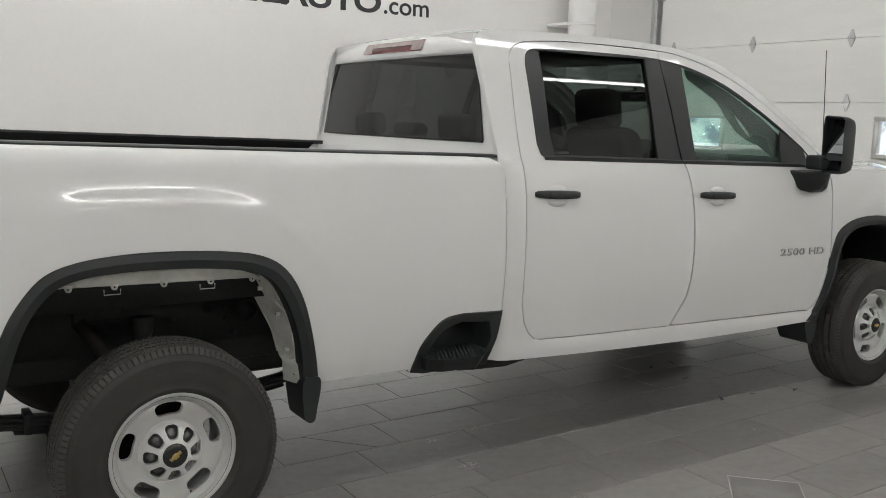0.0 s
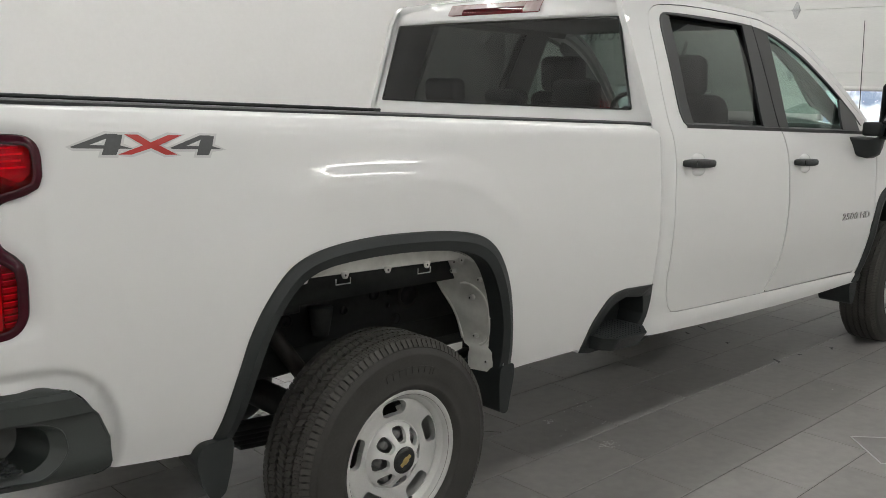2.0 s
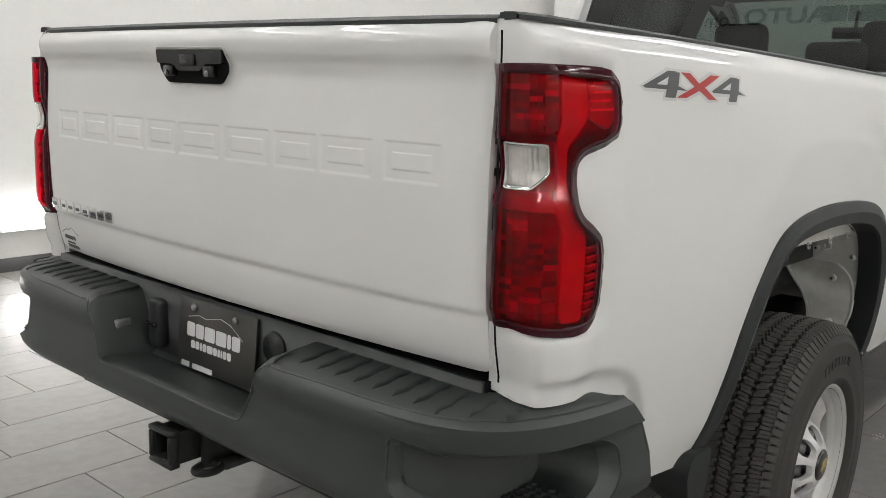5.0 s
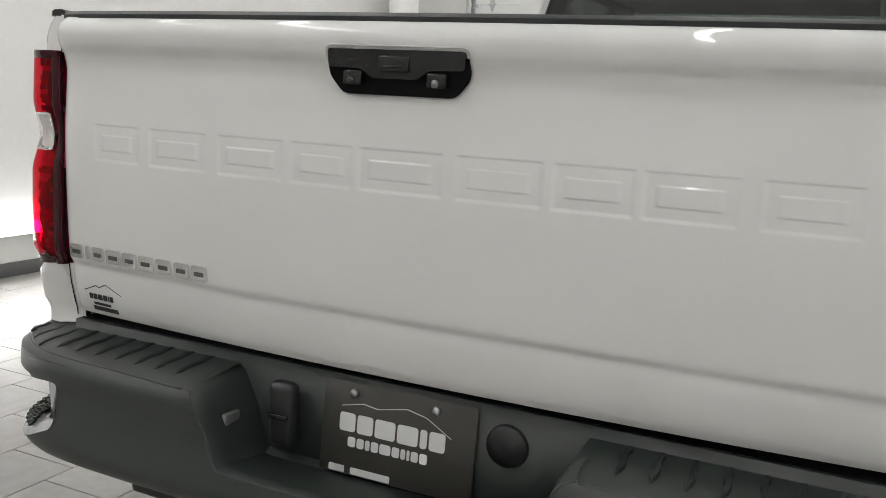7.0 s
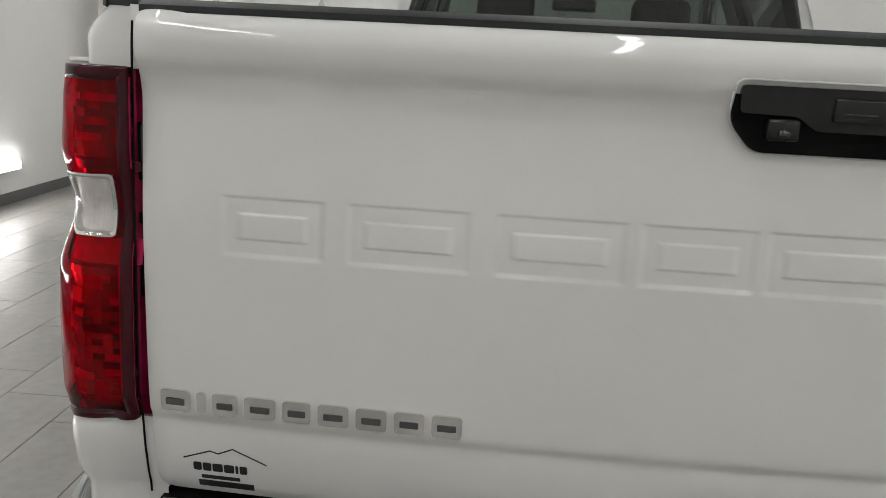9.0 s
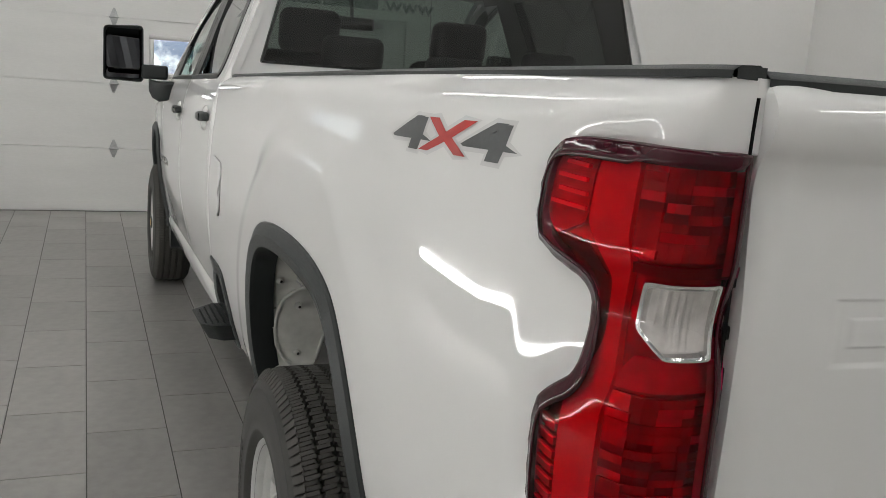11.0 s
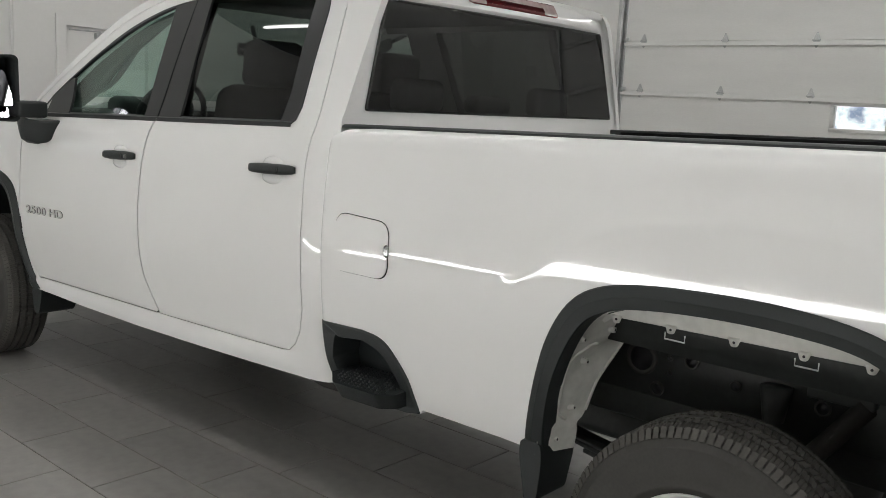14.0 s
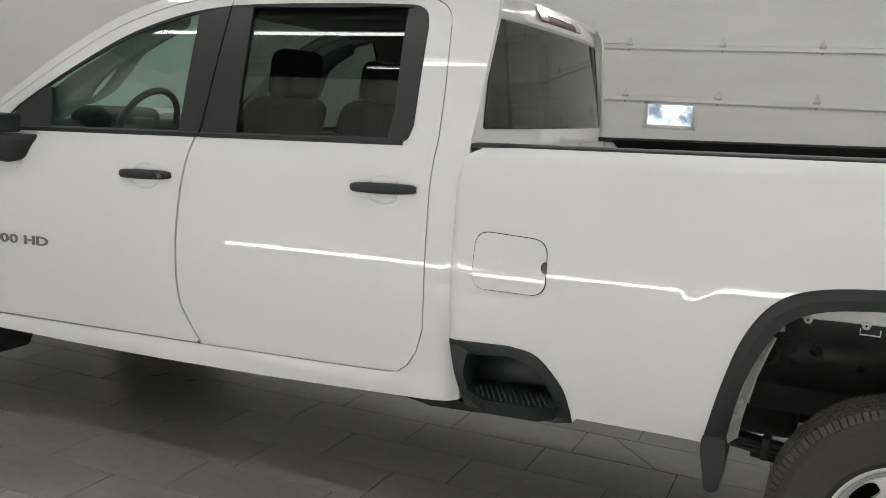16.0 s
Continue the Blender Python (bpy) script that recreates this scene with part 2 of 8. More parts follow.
WALL = material("wall_paint", (0.74, 0.735, 0.72), 0.55, vary=0.02, scale=0.8, fine=0.012, fine_scale=30, bump=0.08, bump_scale=120)
PANEL = material("door_panel", (0.76, 0.76, 0.74), 0.45, vary=0.025, scale=1.2, fine=0.02, fine_scale=25, bump=0.25, bump_scale=60, stretch=(1, 1, 6))
CEILING = material("ceiling_steel", (0.07, 0.072, 0.075), 0.5, vary=0.08, scale=2)
TILE = material("floor_tile", (0.325, 0.314, 0.297), 0.33, vary=0.17, scale=1.3, fine=0.07, fine_scale=22, bump=0.10, bump_scale=90, rough_vary=0.04, random_piece=0.06)
GROUT = material("grout", (0.10, 0.096, 0.09), 0.8, fine=0.15, fine_scale=80)
SKIRTING = material("skirting", (0.12, 0.12, 0.12), 0.5, fine=0.06)
STEEL = material("galvanised_steel", (0.52, 0.53, 0.53), 0.38, 0.9, vary=0.12, scale=9, fine=0.1, fine_scale=70)
INK = material("black_vinyl", (0.02, 0.02, 0.022), 0.4)
LED = glow("led_tube", (1.0, 0.99, 0.965), 20.0)
LOW_LED = glow("led_bar_low", (1.0, 0.995, 0.98), 26.0)
PANE = glass("clear_pane", (0.93, 0.96, 0.95))
YARD = outdoors("yard_glare")
RED_SIGN = material("red_sign", (0.6, 0.02, 0.02), 0.4, emit=1.2)


# ---- the room ----
def wall(name, outline, axis, at, thick, holes=(), mat=WALL):
    """A wall in the plane axis = at. outline: (a0, a1, z0, z1); each hole likewise."""
    a0, a1, z0, z1 = outline
    xs = sorted({a0, a1, *[h[0] for h in holes], *[h[1] for h in holes]})
    zs = sorted({z0, z1, *[h[2] for h in holes], *[h[3] for h in holes]})
    bm = bmesh.new()
    for p, q in zip(xs, xs[1:]):
        for r, s in zip(zs, zs[1:]):
            if any(h[0] <= p and q <= h[1] and h[2] <= r and s <= h[3] for h in holes):
                continue
            lo, hi = min(at, at + thick), max(at, at + thick)
            if axis == "x":
                add_box(bm, lo, hi, p, q, r, s)
            else:
                add_box(bm, p, q, lo, hi, r, s)
    bmesh.ops.remove_doubles(bm, verts=bm.verts[:], dist=1e-5)
    seen, dead = {}, []
    for f in bm.faces:
        key = tuple(sorted(v.index for v in f.verts))
        if key in seen:
            dead += [f, seen[key]]
        seen[key] = f
    bm.verts.index_update()
    if dead:
        bmesh.ops.delete(bm, geom=list(set(dead)), context="FACES_ONLY")
    bmesh.ops.recalc_face_normals(bm, faces=bm.faces[:])
    return tagged(mesh_object(name, bm, mat, smooth=False), "", "wall", kind="structure")


GD = (-0.11, 3.66, 0.0, 3.05)      # the front garage door's opening, y and z
PD = (-1.76, -0.86, 0.0, 2.11)     # the personnel door beside it
RD = (-2.3, 5.1, 0.0, 3.66)        # the wide garage door in the side wall, x and z
tagged(wall("wall_front", (RIGHT, LEFT, 0, TOP), "x", FRONT, 0.25, [GD, PD]), "white painted front wall with door openings")
tagged(wall("wall_left", (BACK, FRONT, 0, TOP), "y", LEFT, 0.25), "plain white painted side wall")
tagged(wall("wall_right", (BACK, FRONT, 0, TOP), "y", RIGHT, -0.25, [RD]), "white painted side wall with a wide door opening")
tagged(wall("wall_back", (RIGHT, LEFT, 0, TOP), "x", BACK, -0.25), "plain white painted back wall")

bm = box(BACK - 0.25, FRONT + 0.25, RIGHT - 0.25, LEFT + 0.25, -0.2, -0.004)
floor = tagged(mesh_object("floor", bm, GROUT, smooth=False), "grey stone-look floor tiles laid in staggered rows", "floor", kind="structure")

# corrugated ceiling, ribs along the room
bm = bmesh.new()
rows = []
n = int((LEFT - RIGHT) / 0.075)
for i in range(n + 1):
    y = RIGHT + (LEFT - RIGHT) * i / n
    z = TOP + (0.03 if i % 4 in (0, 1) else 0.0)
    rows.append([(BACK, y, z), (FRONT, y, z)])
add_strip(bm, rows)
r = bmesh.ops.extrude_face_region(bm, geom=bm.faces[:])
bmesh.ops.translate(bm, verts=[v for v in r["geom"] if isinstance(v, bmesh.types.BMVert)], vec=(0, 0, 0.08))
bmesh.ops.recalc_face_normals(bm, faces=bm.faces[:])
tagged(mesh_object("ceiling", bm, CEILING, smooth=False), "dark grey corrugated steel ceiling", "ceiling", kind="structure")

# skirting along the left, back and front walls
for name, b in (("baseboard_left", (BACK, FRONT, LEFT - 0.012, LEFT - 0.001, 0.001, 0.10)),
                ("baseboard_back", (BACK + 0.001, BACK + 0.012, RIGHT, LEFT - 0.013, 0.001, 0.10)),
                ("baseboard_front", (FRONT - 0.012, FRONT - 0.001, GD[1] + 0.16, LEFT - 0.013, 0.001, 0.10))):
    tagged(mesh_object(name, box(*b, bevel=0.003), SKIRTING), "dark grey skirting at the foot of the wall", "baseboard", kind="structure")


def strip_light(x0, x1, y, r=0.042, z=TOP - 0.10):
    t = thing("strip_light", "white LED tube in a slim steel channel under the ceiling", "ceiling light", (0, 0, 0), "ceiling lights")
    part("channel", box(x0 - 0.02, x1 + 0.02, y - 0.05, y + 0.05, z + 0.040, z + 0.07, 0.004), STEEL, t)
    part("tube", tube((x0, y, z), (x1, y, z), r, seg=14), LED, t, "glowing white tube")
    for x in (x0 + 0.2, x1 - 0.2):
        part("hanger", tube((x, y, z + 0.055), (x, y, TOP + 0.01), 0.004, seg=6), STEEL, t)


for y in (-6.95, -2.9, -0.1, 2.6, 3.75):
    for x0, x1 in ((-5.3, -1.6), (-1.2, 2.5), (2.9, 6.6)):
        strip_light(x0, min(x1, 4.3) if y > 3 else x1, y, 0.016 if y > 3 else (0.040 if y > 2 else 0.045))

# a long LED wall-washer a hand's width over the skirting of the left wall: an opaque tray, lit upwards
t = thing("wall_light_bar", "long white LED wall-washer bar fixed low along the wall", "light bar")
for x0, x1 in ((-1.35, -0.03), (0.112, 5.12)):
    part("tray", box(x0 - 0.012, x1 + 0.012, LEFT - 0.060, LEFT - 0.001, 0.289, 0.297, 0.002), PANEL, t)
    part("diffuser", box(x0, x1, LEFT - 0.052, LEFT - 0.004, 0.2975, 0.372, 0.008), LOW_LED, t, "glowing white diffuser")
part("end_box", box(0.035, 0.0995, LEFT - 0.055, LEFT - 0.001, 0.282, 0.378, 0.006), PANEL, t, "pale connection box")


def sectional_door(name, axis, at, face, a0, a1, section, count, hinges, panes, label):
    """A sectional garage door. axis: the axis it faces along; face: +1 or -1, the way its inner side looks; hinges and panes: places along it."""
    d = tagged(new(name), label, "garage door", kind="structure")

    def put(u0, u1, d0, d1, z0, z1, bevel=0.0):
        p, q = at + face * d0, at + face * d1
        return box(p, q, u0, u1, z0, z1, bevel) if axis == "x" else box(u0, u1, p, q, z0, z1, bevel)

    for k in range(count):
        z0, z1 = k * section + (0.012 if k == 0 else 0.003), (k + 1) * section - 0.002
        row = [w for w in panes if w[2] == k]
        us = sorted({a0, a1, *[w[0] for w in row], *[w[1] for w in row]})
        bm = bmesh.new()
        for u0, u1 in zip(us, us[1:]):
            cut = [w for w in row if w[0] <= u0 and u1 <= w[1]]
            for zz in ([(z0, cut[0][3]), (cut[0][4], z1)] if cut else [(z0, z1)]):
                p, q = sorted((at, at - face * 0.045))
                if axis == "x":
                    add_box(bm, p, q, u0, u1, *zz)
                else:
                    add_box(bm, u0, u1, p, q, *zz)
        for zs in ([0.0] if k == 0 else []) + [(k + 1) * section]:
            p, q = sorted((at - face * 0.0445, at - face * 0.03))
            if axis == "x":
                add_box(bm, p, q, a0, a1, zs - 0.02 if zs else 0.0, zs + 0.02)
            else:
                add_box(bm, a0, a1, p, q, zs - 0.02 if zs else 0.0, zs + 0.02)
        bmesh.ops.remove_doubles(bm, verts=bm.verts[:], dist=1e-5)
        bmesh.ops.recalc_face_normals(bm, faces=bm.faces[:])
        part("panel", bm, PANEL, d, smooth=False)
        bm = bmesh.new()
        for g in range(1, 6):
            z = z0 + (z1 - z0) * g / 6
            segs = [(a0 + 0.01, a1 - 0.01)]
            if row and any(w[3] - 0.03 < z < w[4] + 0.03 for w in row):
                cuts = sorted([a0 + 0.01, a1 - 0.01, *[w[0] - 0.05 for w in row], *[w[1] + 0.05 for w in row]])
                segs = list(zip(cuts[::2], cuts[1::2]))
            for u0, u1 in segs:
                p, q = sorted((at + face * 0.0004, at + face * 0.0016))
                if axis == "x":
                    add_box(bm, p, q, u0, u1, z - 0.012, z + 0.012)
                else:
                    add_box(bm, u0, u1, p, q, z - 0.012, z + 0.012)
        bmesh.ops.recalc_face_normals(bm, faces=bm.faces[:])
        part("ribbing", bm, PANEL, d, smooth=False)
        for w in row:
            f = part("window_frame", frame_mesh(axis, at, face, w[0], w[1], w[3], w[4], 0.045), PANEL, d, "white plastic window frame")
            part("pane", put(w[0] + 0.01, w[1] - 0.01, -0.03, -0.024, w[3] + 0.01, w[4] - 0.01), PANE, f)
    for k in range(1, count):
        for u in hinges:
            z = k * section
            bm = bmesh.new()
            for s in (1, -1):
                o = [(-0.038, 0.004 * s), (0.038, 0.004 * s), (0.030, 0.030 * s), (0.008, 0.085 * s), (-0.008, 0.085 * s), (-0.030, 0.030 * s)]
                top, low = [], []
                for a, b in o:
                    p = (at + face * (0.012 - 0.008 * abs(b) / 0.085), u + a, z + b) if axis == "x" else (u + a, at + face * (0.012 - 0.008 * abs(b) / 0.085), z + b)
                    l = (at + face * 0.001, u + a, z + b) if axis == "x" else (u + a, at + face * 0.001, z + b)
                    top.append(bm.verts.new(p)), low.append(bm.verts.new(l))
                bm.faces.new(top)
                for i in range(6):
                    bm.faces.new((low[i], low[(i + 1) % 6], top[(i + 1) % 6], top[i]))
            e = ((at + face * 0.014, u - 0.045, z), (at + face * 0.014, u + 0.045, z)) if axis == "x" else ((u - 0.045, at + face * 0.014, z), (u + 0.045, at + face * 0.014, z))
            add_tube(bm, *e, 0.008, seg=8)
            bmesh.ops.recalc_face_normals(bm, faces=bm.faces[:])
            part("hinge", bm, STEEL, d, "galvanised diamond-shaped hinge", smooth=False)
    return d


def frame_mesh(axis, at, face, u0, u1, z0, z1, w):
    bm = bmesh.new()
    for a, b, c, e in ((u0 - w, u1 + w, z0 - w, z0), (u0 - w, u1 + w, z1, z1 + w), (u0 - w, u0, z0, z1), (u1, u1 + w, z0, z1)):
        p, q = sorted((at + face * 0.001, at + face * 0.018))
        if axis == "x":
            add_box(bm, p, q, a, b, c, e)
        else:
            add_box(bm, a, b, p, q, c, e)
    bmesh.ops.recalc_face_normals(bm, faces=bm.faces[:])
    return bm


sectional_door("door_1", "x", FRONT, -1, GD[0], GD[1], 0.615, 5, (3.45, 2.33, 1.18, 0.04), [(0.22, 0.82, 2, 1.36, 1.67), (2.68, 3.28, 2, 1.36, 1.67)],
               "white sectional garage door with small windows")
sectional_door("door_2", "y", RIGHT, 1, RD[0], RD[1], 0.605, 6, (-1.7, -0.6, 0.59, 1.66, 2.74, 3.79, 4.85), [(1.93, 2.46, 2, 1.48, 1.72), (-1.3, -0.77, 2, 1.48, 1.72)],
               "wide white sectional garage door with struts and small windows")

# horizontal struts along the seams of the wide door
for k in range(1, 6):
    z = k * 0.605 - 0.012
    bm = bmesh.new()
    add_box(bm, RD[0], RD[1], RIGHT + 0.001, RIGHT + 0.05, z - 0.045, z - 0.038)
    add_box(bm, RD[0], RD[1], RIGHT + 0.043, RIGHT + 0.05, z - 0.038, z - 0.012)
    add_box(bm, RD[0], RD[1], RIGHT + 0.001, RIGHT + 0.043, z - 0.018, z - 0.012)
    bmesh.ops.recalc_face_normals(bm, faces=bm.faces[:])
    tagged(mesh_object("trim_strut", bm, PANEL, smooth=False), "white steel strut across the garage door", "trim", kind="structure")


def track(name, axis, at, face, u, z1, out):
    """An upright door track with its jamb angle and brackets."""
    d = tagged(new(name), "galvanised upright track of a garage door", "door track", kind="structure")

    def put(u0, u1, d0, d1, z0, z1):
        p, q = at + face * d0, at + face * d1
        return box(p, q, u0, u1, z0, z1, 0.002) if axis == "x" else box(u0, u1, p, q, z0, z1, 0.002)
    part("jamb_angle", put(u, u + out * 0.09, 0.001, 0.006, 0, z1), STEEL, d)
    part("web", put(u + out * 0.088, u + out * 0.094, 0.007, 0.06, 0, z1), STEEL, d)
    part("channel", put(u + out * 0.03, u + out * 0.085, 0.06, 0.10, 0.02, z1), STEEL, d, "open channel of the track")
    for k in range(1, int(z1 / 0.61) + 1):
        part("roller_bracket", put(u - out * 0.05, u + out * 0.06, 0.014, 0.035, k * 0.61 - 0.02, k * 0.61 + 0.02), STEEL, d)


track("trim_track_a", "x", FRONT, -1, GD[1], 3.2, 1)
track("trim_track_b", "x", FRONT, -1, GD[0], 3.2, -1)
track("trim_track_c", "y", RIGHT, 1, RD[1], 3.7, 1)
track("trim_track_d", "y", RIGHT, 1, RD[0], 3.7, -1)

# personnel door with its frame and closer
d = tagged(new("door_3"), "closed white painted steel personnel door", "door", kind="structure")
part("door_leaf", box(FRONT + 0.02, FRONT + 0.065, PD[0] + 0.05, PD[1] - 0.05, 0.008, PD[3] - 0.05, 0.002), WALL, d)
bm = bmesh.new()
for a, b, c, e in ((PD[0] - 0.05, PD[0] + 0.047, 0, PD[3] + 0.05), (PD[1] - 0.047, PD[1] + 0.05, 0, PD[3] + 0.05), (PD[0] + 0.047, PD[1] - 0.047, PD[3] - 0.047, PD[3] + 0.05)):
    add_box(bm, FRONT - 0.016, FRONT + 0.09, a, b, c, e)
bmesh.ops.recalc_face_normals(bm, faces=bm.faces[:])
part("door_frame", bm, WALL, d, smooth=False)
c = part("door_closer", box(FRONT - 0.05, FRONT + 0.019, -1.45, -1.18, 1.96, 2.02, 0.008), STEEL, d, "grey door closer")
part("closer_arm", box(FRONT - 0.045, FRONT - 0.03, -1.22, -0.92, 2.022, 2.034, 0.002), STEEL, c)
part("door_handle", tube((FRONT - 0.04, -1.60, 1.0), (FRONT - 0.04, -1.48, 1.0), 0.011, seg=10), STEEL, d)

# glare of the yard outside the small windows
for name, b in (("backdrop_front", (FRONT + 1.2, FRONT + 1.22, -1.5, 5.0, 0.0, 3.0)), ("backdrop_side", (-3.5, 6.0, RIGHT - 1.22, RIGHT - 1.2, 0.0, 3.0))):
    tagged(mesh_object(name, box(*b), YARD, smooth=False), "pale daylit yard outside the windows", "backdrop", kind="structure")

# white duct in the corner with a wall bracket
t = thing("downpipe", "wide white painted vertical duct in the wall corner", "pipe")
part("duct", tube((6.42, LEFT - 0.37, 0.0), (6.42, LEFT - 0.37, TOP), 0.165, seg=36), WALL, t)
for z in (1.2, 2.72):
    part("collar", tube((6.42, LEFT - 0.37, z), (6.42, LEFT - 0.37, z + 0.035), 0.169, seg=36), WALL, t)
    part("bracket", box(6.18, 6.42, LEFT - 0.37, LEFT - 0.001, z + 0.001, z + 0.034, 0.004), WALL, t)
# thin conduit on the front wall beside the personnel door
t = thing("conduit", "thin white conduit fixed to the front wall", "conduit")
part("pipe", tube((FRONT - 0.018, -0.42, 0.0), (FRONT - 0.018, -0.42, TOP), 0.013, seg=10), WALL, t)
part("junction_box", box(FRONT - 0.05, FRONT - 0.001, -0.47, -0.37, 1.25, 1.37, 0.004), WALL, t)

# wall lettering: the trade name as plain blocks, the rest as letters
def wall_sign(end, along, z, size, wide):
    """end: where the big letters end; along: the direction of reading."""
    t = thing("wall_sign", "black wall lettering of a web address, partly plain blocks", "wall sign")
    normal = Vector(along).cross(Vector((0, 0, 1)))
    m = Matrix(((along[0], 0, normal[0], end[0]), (along[1], 0, normal[1], end[1]), (0, 1, normal[2], z), (0, 0, 0, 1)))
    lettering("letters", ".com", size * 0.9, m @ Matrix.Translation((0.02, 0, 0.001)), INK, t, depth=0.004, bold=0.003, width=wide * 0.82)
    lettering("letters", "AUTO", size, m @ Matrix.Translation((0.0, 0, 0.001)), INK, t, depth=0.004, bold=0.008, width=wide, align="RIGHT")
    bm = bmesh.new()
    c = size * 0.69
    w = 0.83 * wide * size / c
    u0 = -(2.72 * wide * size) - (w * 5.3 + 0.9) * c
    bars(bm, [w, w, w * 1.15, w * 1.15, w * 0.35, w * 0.9], c, lambda u, v, h: m @ Vector((u0 + u, v, 0.001 + h)), 0.003, 0.14, 0.15)
    bmesh.ops.recalc_face_normals(bm, faces=bm.faces[:])
    part("blocks", bm, INK, t, "black block shapes", smooth=False)
    lettering("letters", "www.", size * 0.9, m @ Matrix.Translation((u0 - 0.05, 0, 0.001)), INK, t, depth=0.004, bold=0.003, width=wide * 0.82, align="RIGHT")


wall_sign((3.90, LEFT - 0.003, 0), (1, 0, 0), 2.70, 0.30, 1.35)
wall_sign((BACK + 0.003, 2.95, 0), (0, 1, 0), 3.45, 0.27, 2.1)
t = thing("exit_sign", "small red illuminated exit sign on the back wall", "exit sign")
part("housing", box(BACK + 0.001, BACK + 0.05, 2.9, 3.25, 2.5, 2.7, 0.006), PANEL, t)
lettering("letters", "EXIT", 0.13, Matrix(((0, 0, 1, BACK + 0.052), (1, 0, 0, 2.93), (0, 1, 0, 2.55), (0, 0, 0, 1))), RED_SIGN, t, depth=0.004)


# ---- materials of the truck ----
PAINT = material("white_paint", (0.80, 0.80, 0.79), 0.6, coat=1.0, coat_rough=0.012, vary=0.006, scale=1.5, spec=0.0)
PRIMER = material("pale_primer", (0.62, 0.62, 0.58), 0.5, vary=0.12, scale=6, fine=0.06, fine_scale=40)
PLASTIC = material("grained_black_plastic", (0.021, 0.025, 0.025), 0.46, spec=0.42, vary=0.10, scale=5, fine=0.10, fine_scale=300, bump=0.35, bump_scale=900)
BUMPER = material("charcoal_bumper_plastic", (0.021, 0.0275, 0.025), 0.40, spec=0.80, vary=0.10, scale=4, fine=0.10, fine_scale=300, bump=0.30, bump_scale=900)
TRIM = material("satin_black_trim", (0.018, 0.0195, 0.0205), 0.34, vary=0.05)
GLOSS_BLACK = material("gloss_black", (0.012, 0.013, 0.013), 0.12, coat=0.5)
TREAD = material("tread_rubber", (0.062, 0.059, 0.052), 0.7, vary=0.16, scale=8, fine=0.12, fine_scale=120, bump=0.3, bump_scale=400)
RUBBER = material("tyre_rubber", (0.034, 0.0325, 0.029), 0.66, vary=0.16, scale=8, fine=0.10, fine_scale=120, bump=0.25, bump_scale=400)
PALE_LENS = material("pale_frosted_lens", (0.40, 0.30, 0.29), 0.22, coat=0.4, vary=0.15, scale=30)
LUG = material("grey_lug_steel", (0.20, 0.20, 0.195), 0.4, 0.4)
SILVER = material("silver_wheel_paint", (0.60, 0.60, 0.585), 0.34, 0.18, coat=0.35, vary=0.05, scale=10, fine=0.03, fine_scale=150)
CAP_SILVER = material("bright_silver_cap", (0.72, 0.72, 0.705), 0.28, 0.25, coat=0.4)
CHROME = material("bright_chrome", (0.80, 0.80, 0.80), 0.08, 1.0)
GOLD = material("gold_badge", (0.62, 0.46, 0.18), 0.3, 0.8)
FRAME = material("black_frame_paint", (0.025, 0.0275, 0.0265), 0.45, spec=0.3, vary=0.25, scale=7, fine=0.15, fine_scale=50)
FOAM = material("black_foam", (0.007, 0.007, 0.007), 0.9, spec=0.15)
RUST = material("cast_iron", (0.018, 0.016, 0.014), 0.65, 0.3, vary=0.3, scale=9, fine=0.2, fine_scale=60)
BRIGHT_STEEL = material("dull_exhaust_steel", (0.022, 0.020, 0.017), 0.55, 0.5, vary=0.2, scale=6)
CLOTH = material("dark_seat_cloth", (0.024, 0.025, 0.026), 0.9, fine=0.2, fine_scale=200, bump=0.3, bump_scale=500)
CABIN = material("cabin_plastic", (0.050, 0.051, 0.052), 0.55, fine=0.1)
PILLAR_LINING = material("grey_pillar_lining", (0.20, 0.205, 0.20), 0.7, fine=0.1)
HEADLINER = material("pale_headliner", (0.26, 0.255, 0.245), 0.9, fine=0.05)
TINT = glass("privacy_glass", (0.18, 0.195, 0.185), 1.0, 0.042)
GREEN_GLASS = glass("front_glass", (0.62, 0.76, 0.70))
MIRROR = material("mirror_glass", (0.42, 0.43, 0.45), 0.0, 1.0)
RED_LENS_CLEAR = glass("red_lens", (0.88, 0.008, 0.11), 0.5, 0.035)
SMOKE_LENS = material("smoked_red_border", (0.045, 0.002, 0.008), 0.10, spec=0.35)
HANDLE = material("black_handle_plastic", (0.010, 0.0105, 0.011), 0.26, vary=0.1, bump=0.1, bump_scale=800)
DARK_LENS = glass("dark_red_lens", (0.30, 0.012, 0.022), 0.9)
# one lamp red in several tones: lit edges and shaded reflectors by colour
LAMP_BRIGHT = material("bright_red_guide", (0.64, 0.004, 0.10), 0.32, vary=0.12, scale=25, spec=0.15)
LAMP_LIT = material("lit_red_edge", (0.95, 0.03, 0.16), 0.3)
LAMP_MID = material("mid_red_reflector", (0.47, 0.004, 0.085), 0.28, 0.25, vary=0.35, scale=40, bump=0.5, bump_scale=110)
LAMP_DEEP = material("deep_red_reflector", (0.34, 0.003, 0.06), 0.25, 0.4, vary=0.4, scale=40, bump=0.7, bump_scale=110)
LAMP_SHADED = material("shaded_red_reflector", (0.09, 0.001, 0.016), 0.3, 0.2)
RED_DARK = material("dark_red_reflector", (0.46, 0.004, 0.034), 0.28, 0.4, vary=0.4, scale=40, bump=0.7, bump_scale=110)
LAMP_COVER = glass("clear_lamp_cover", (0.97, 0.955, 0.95))
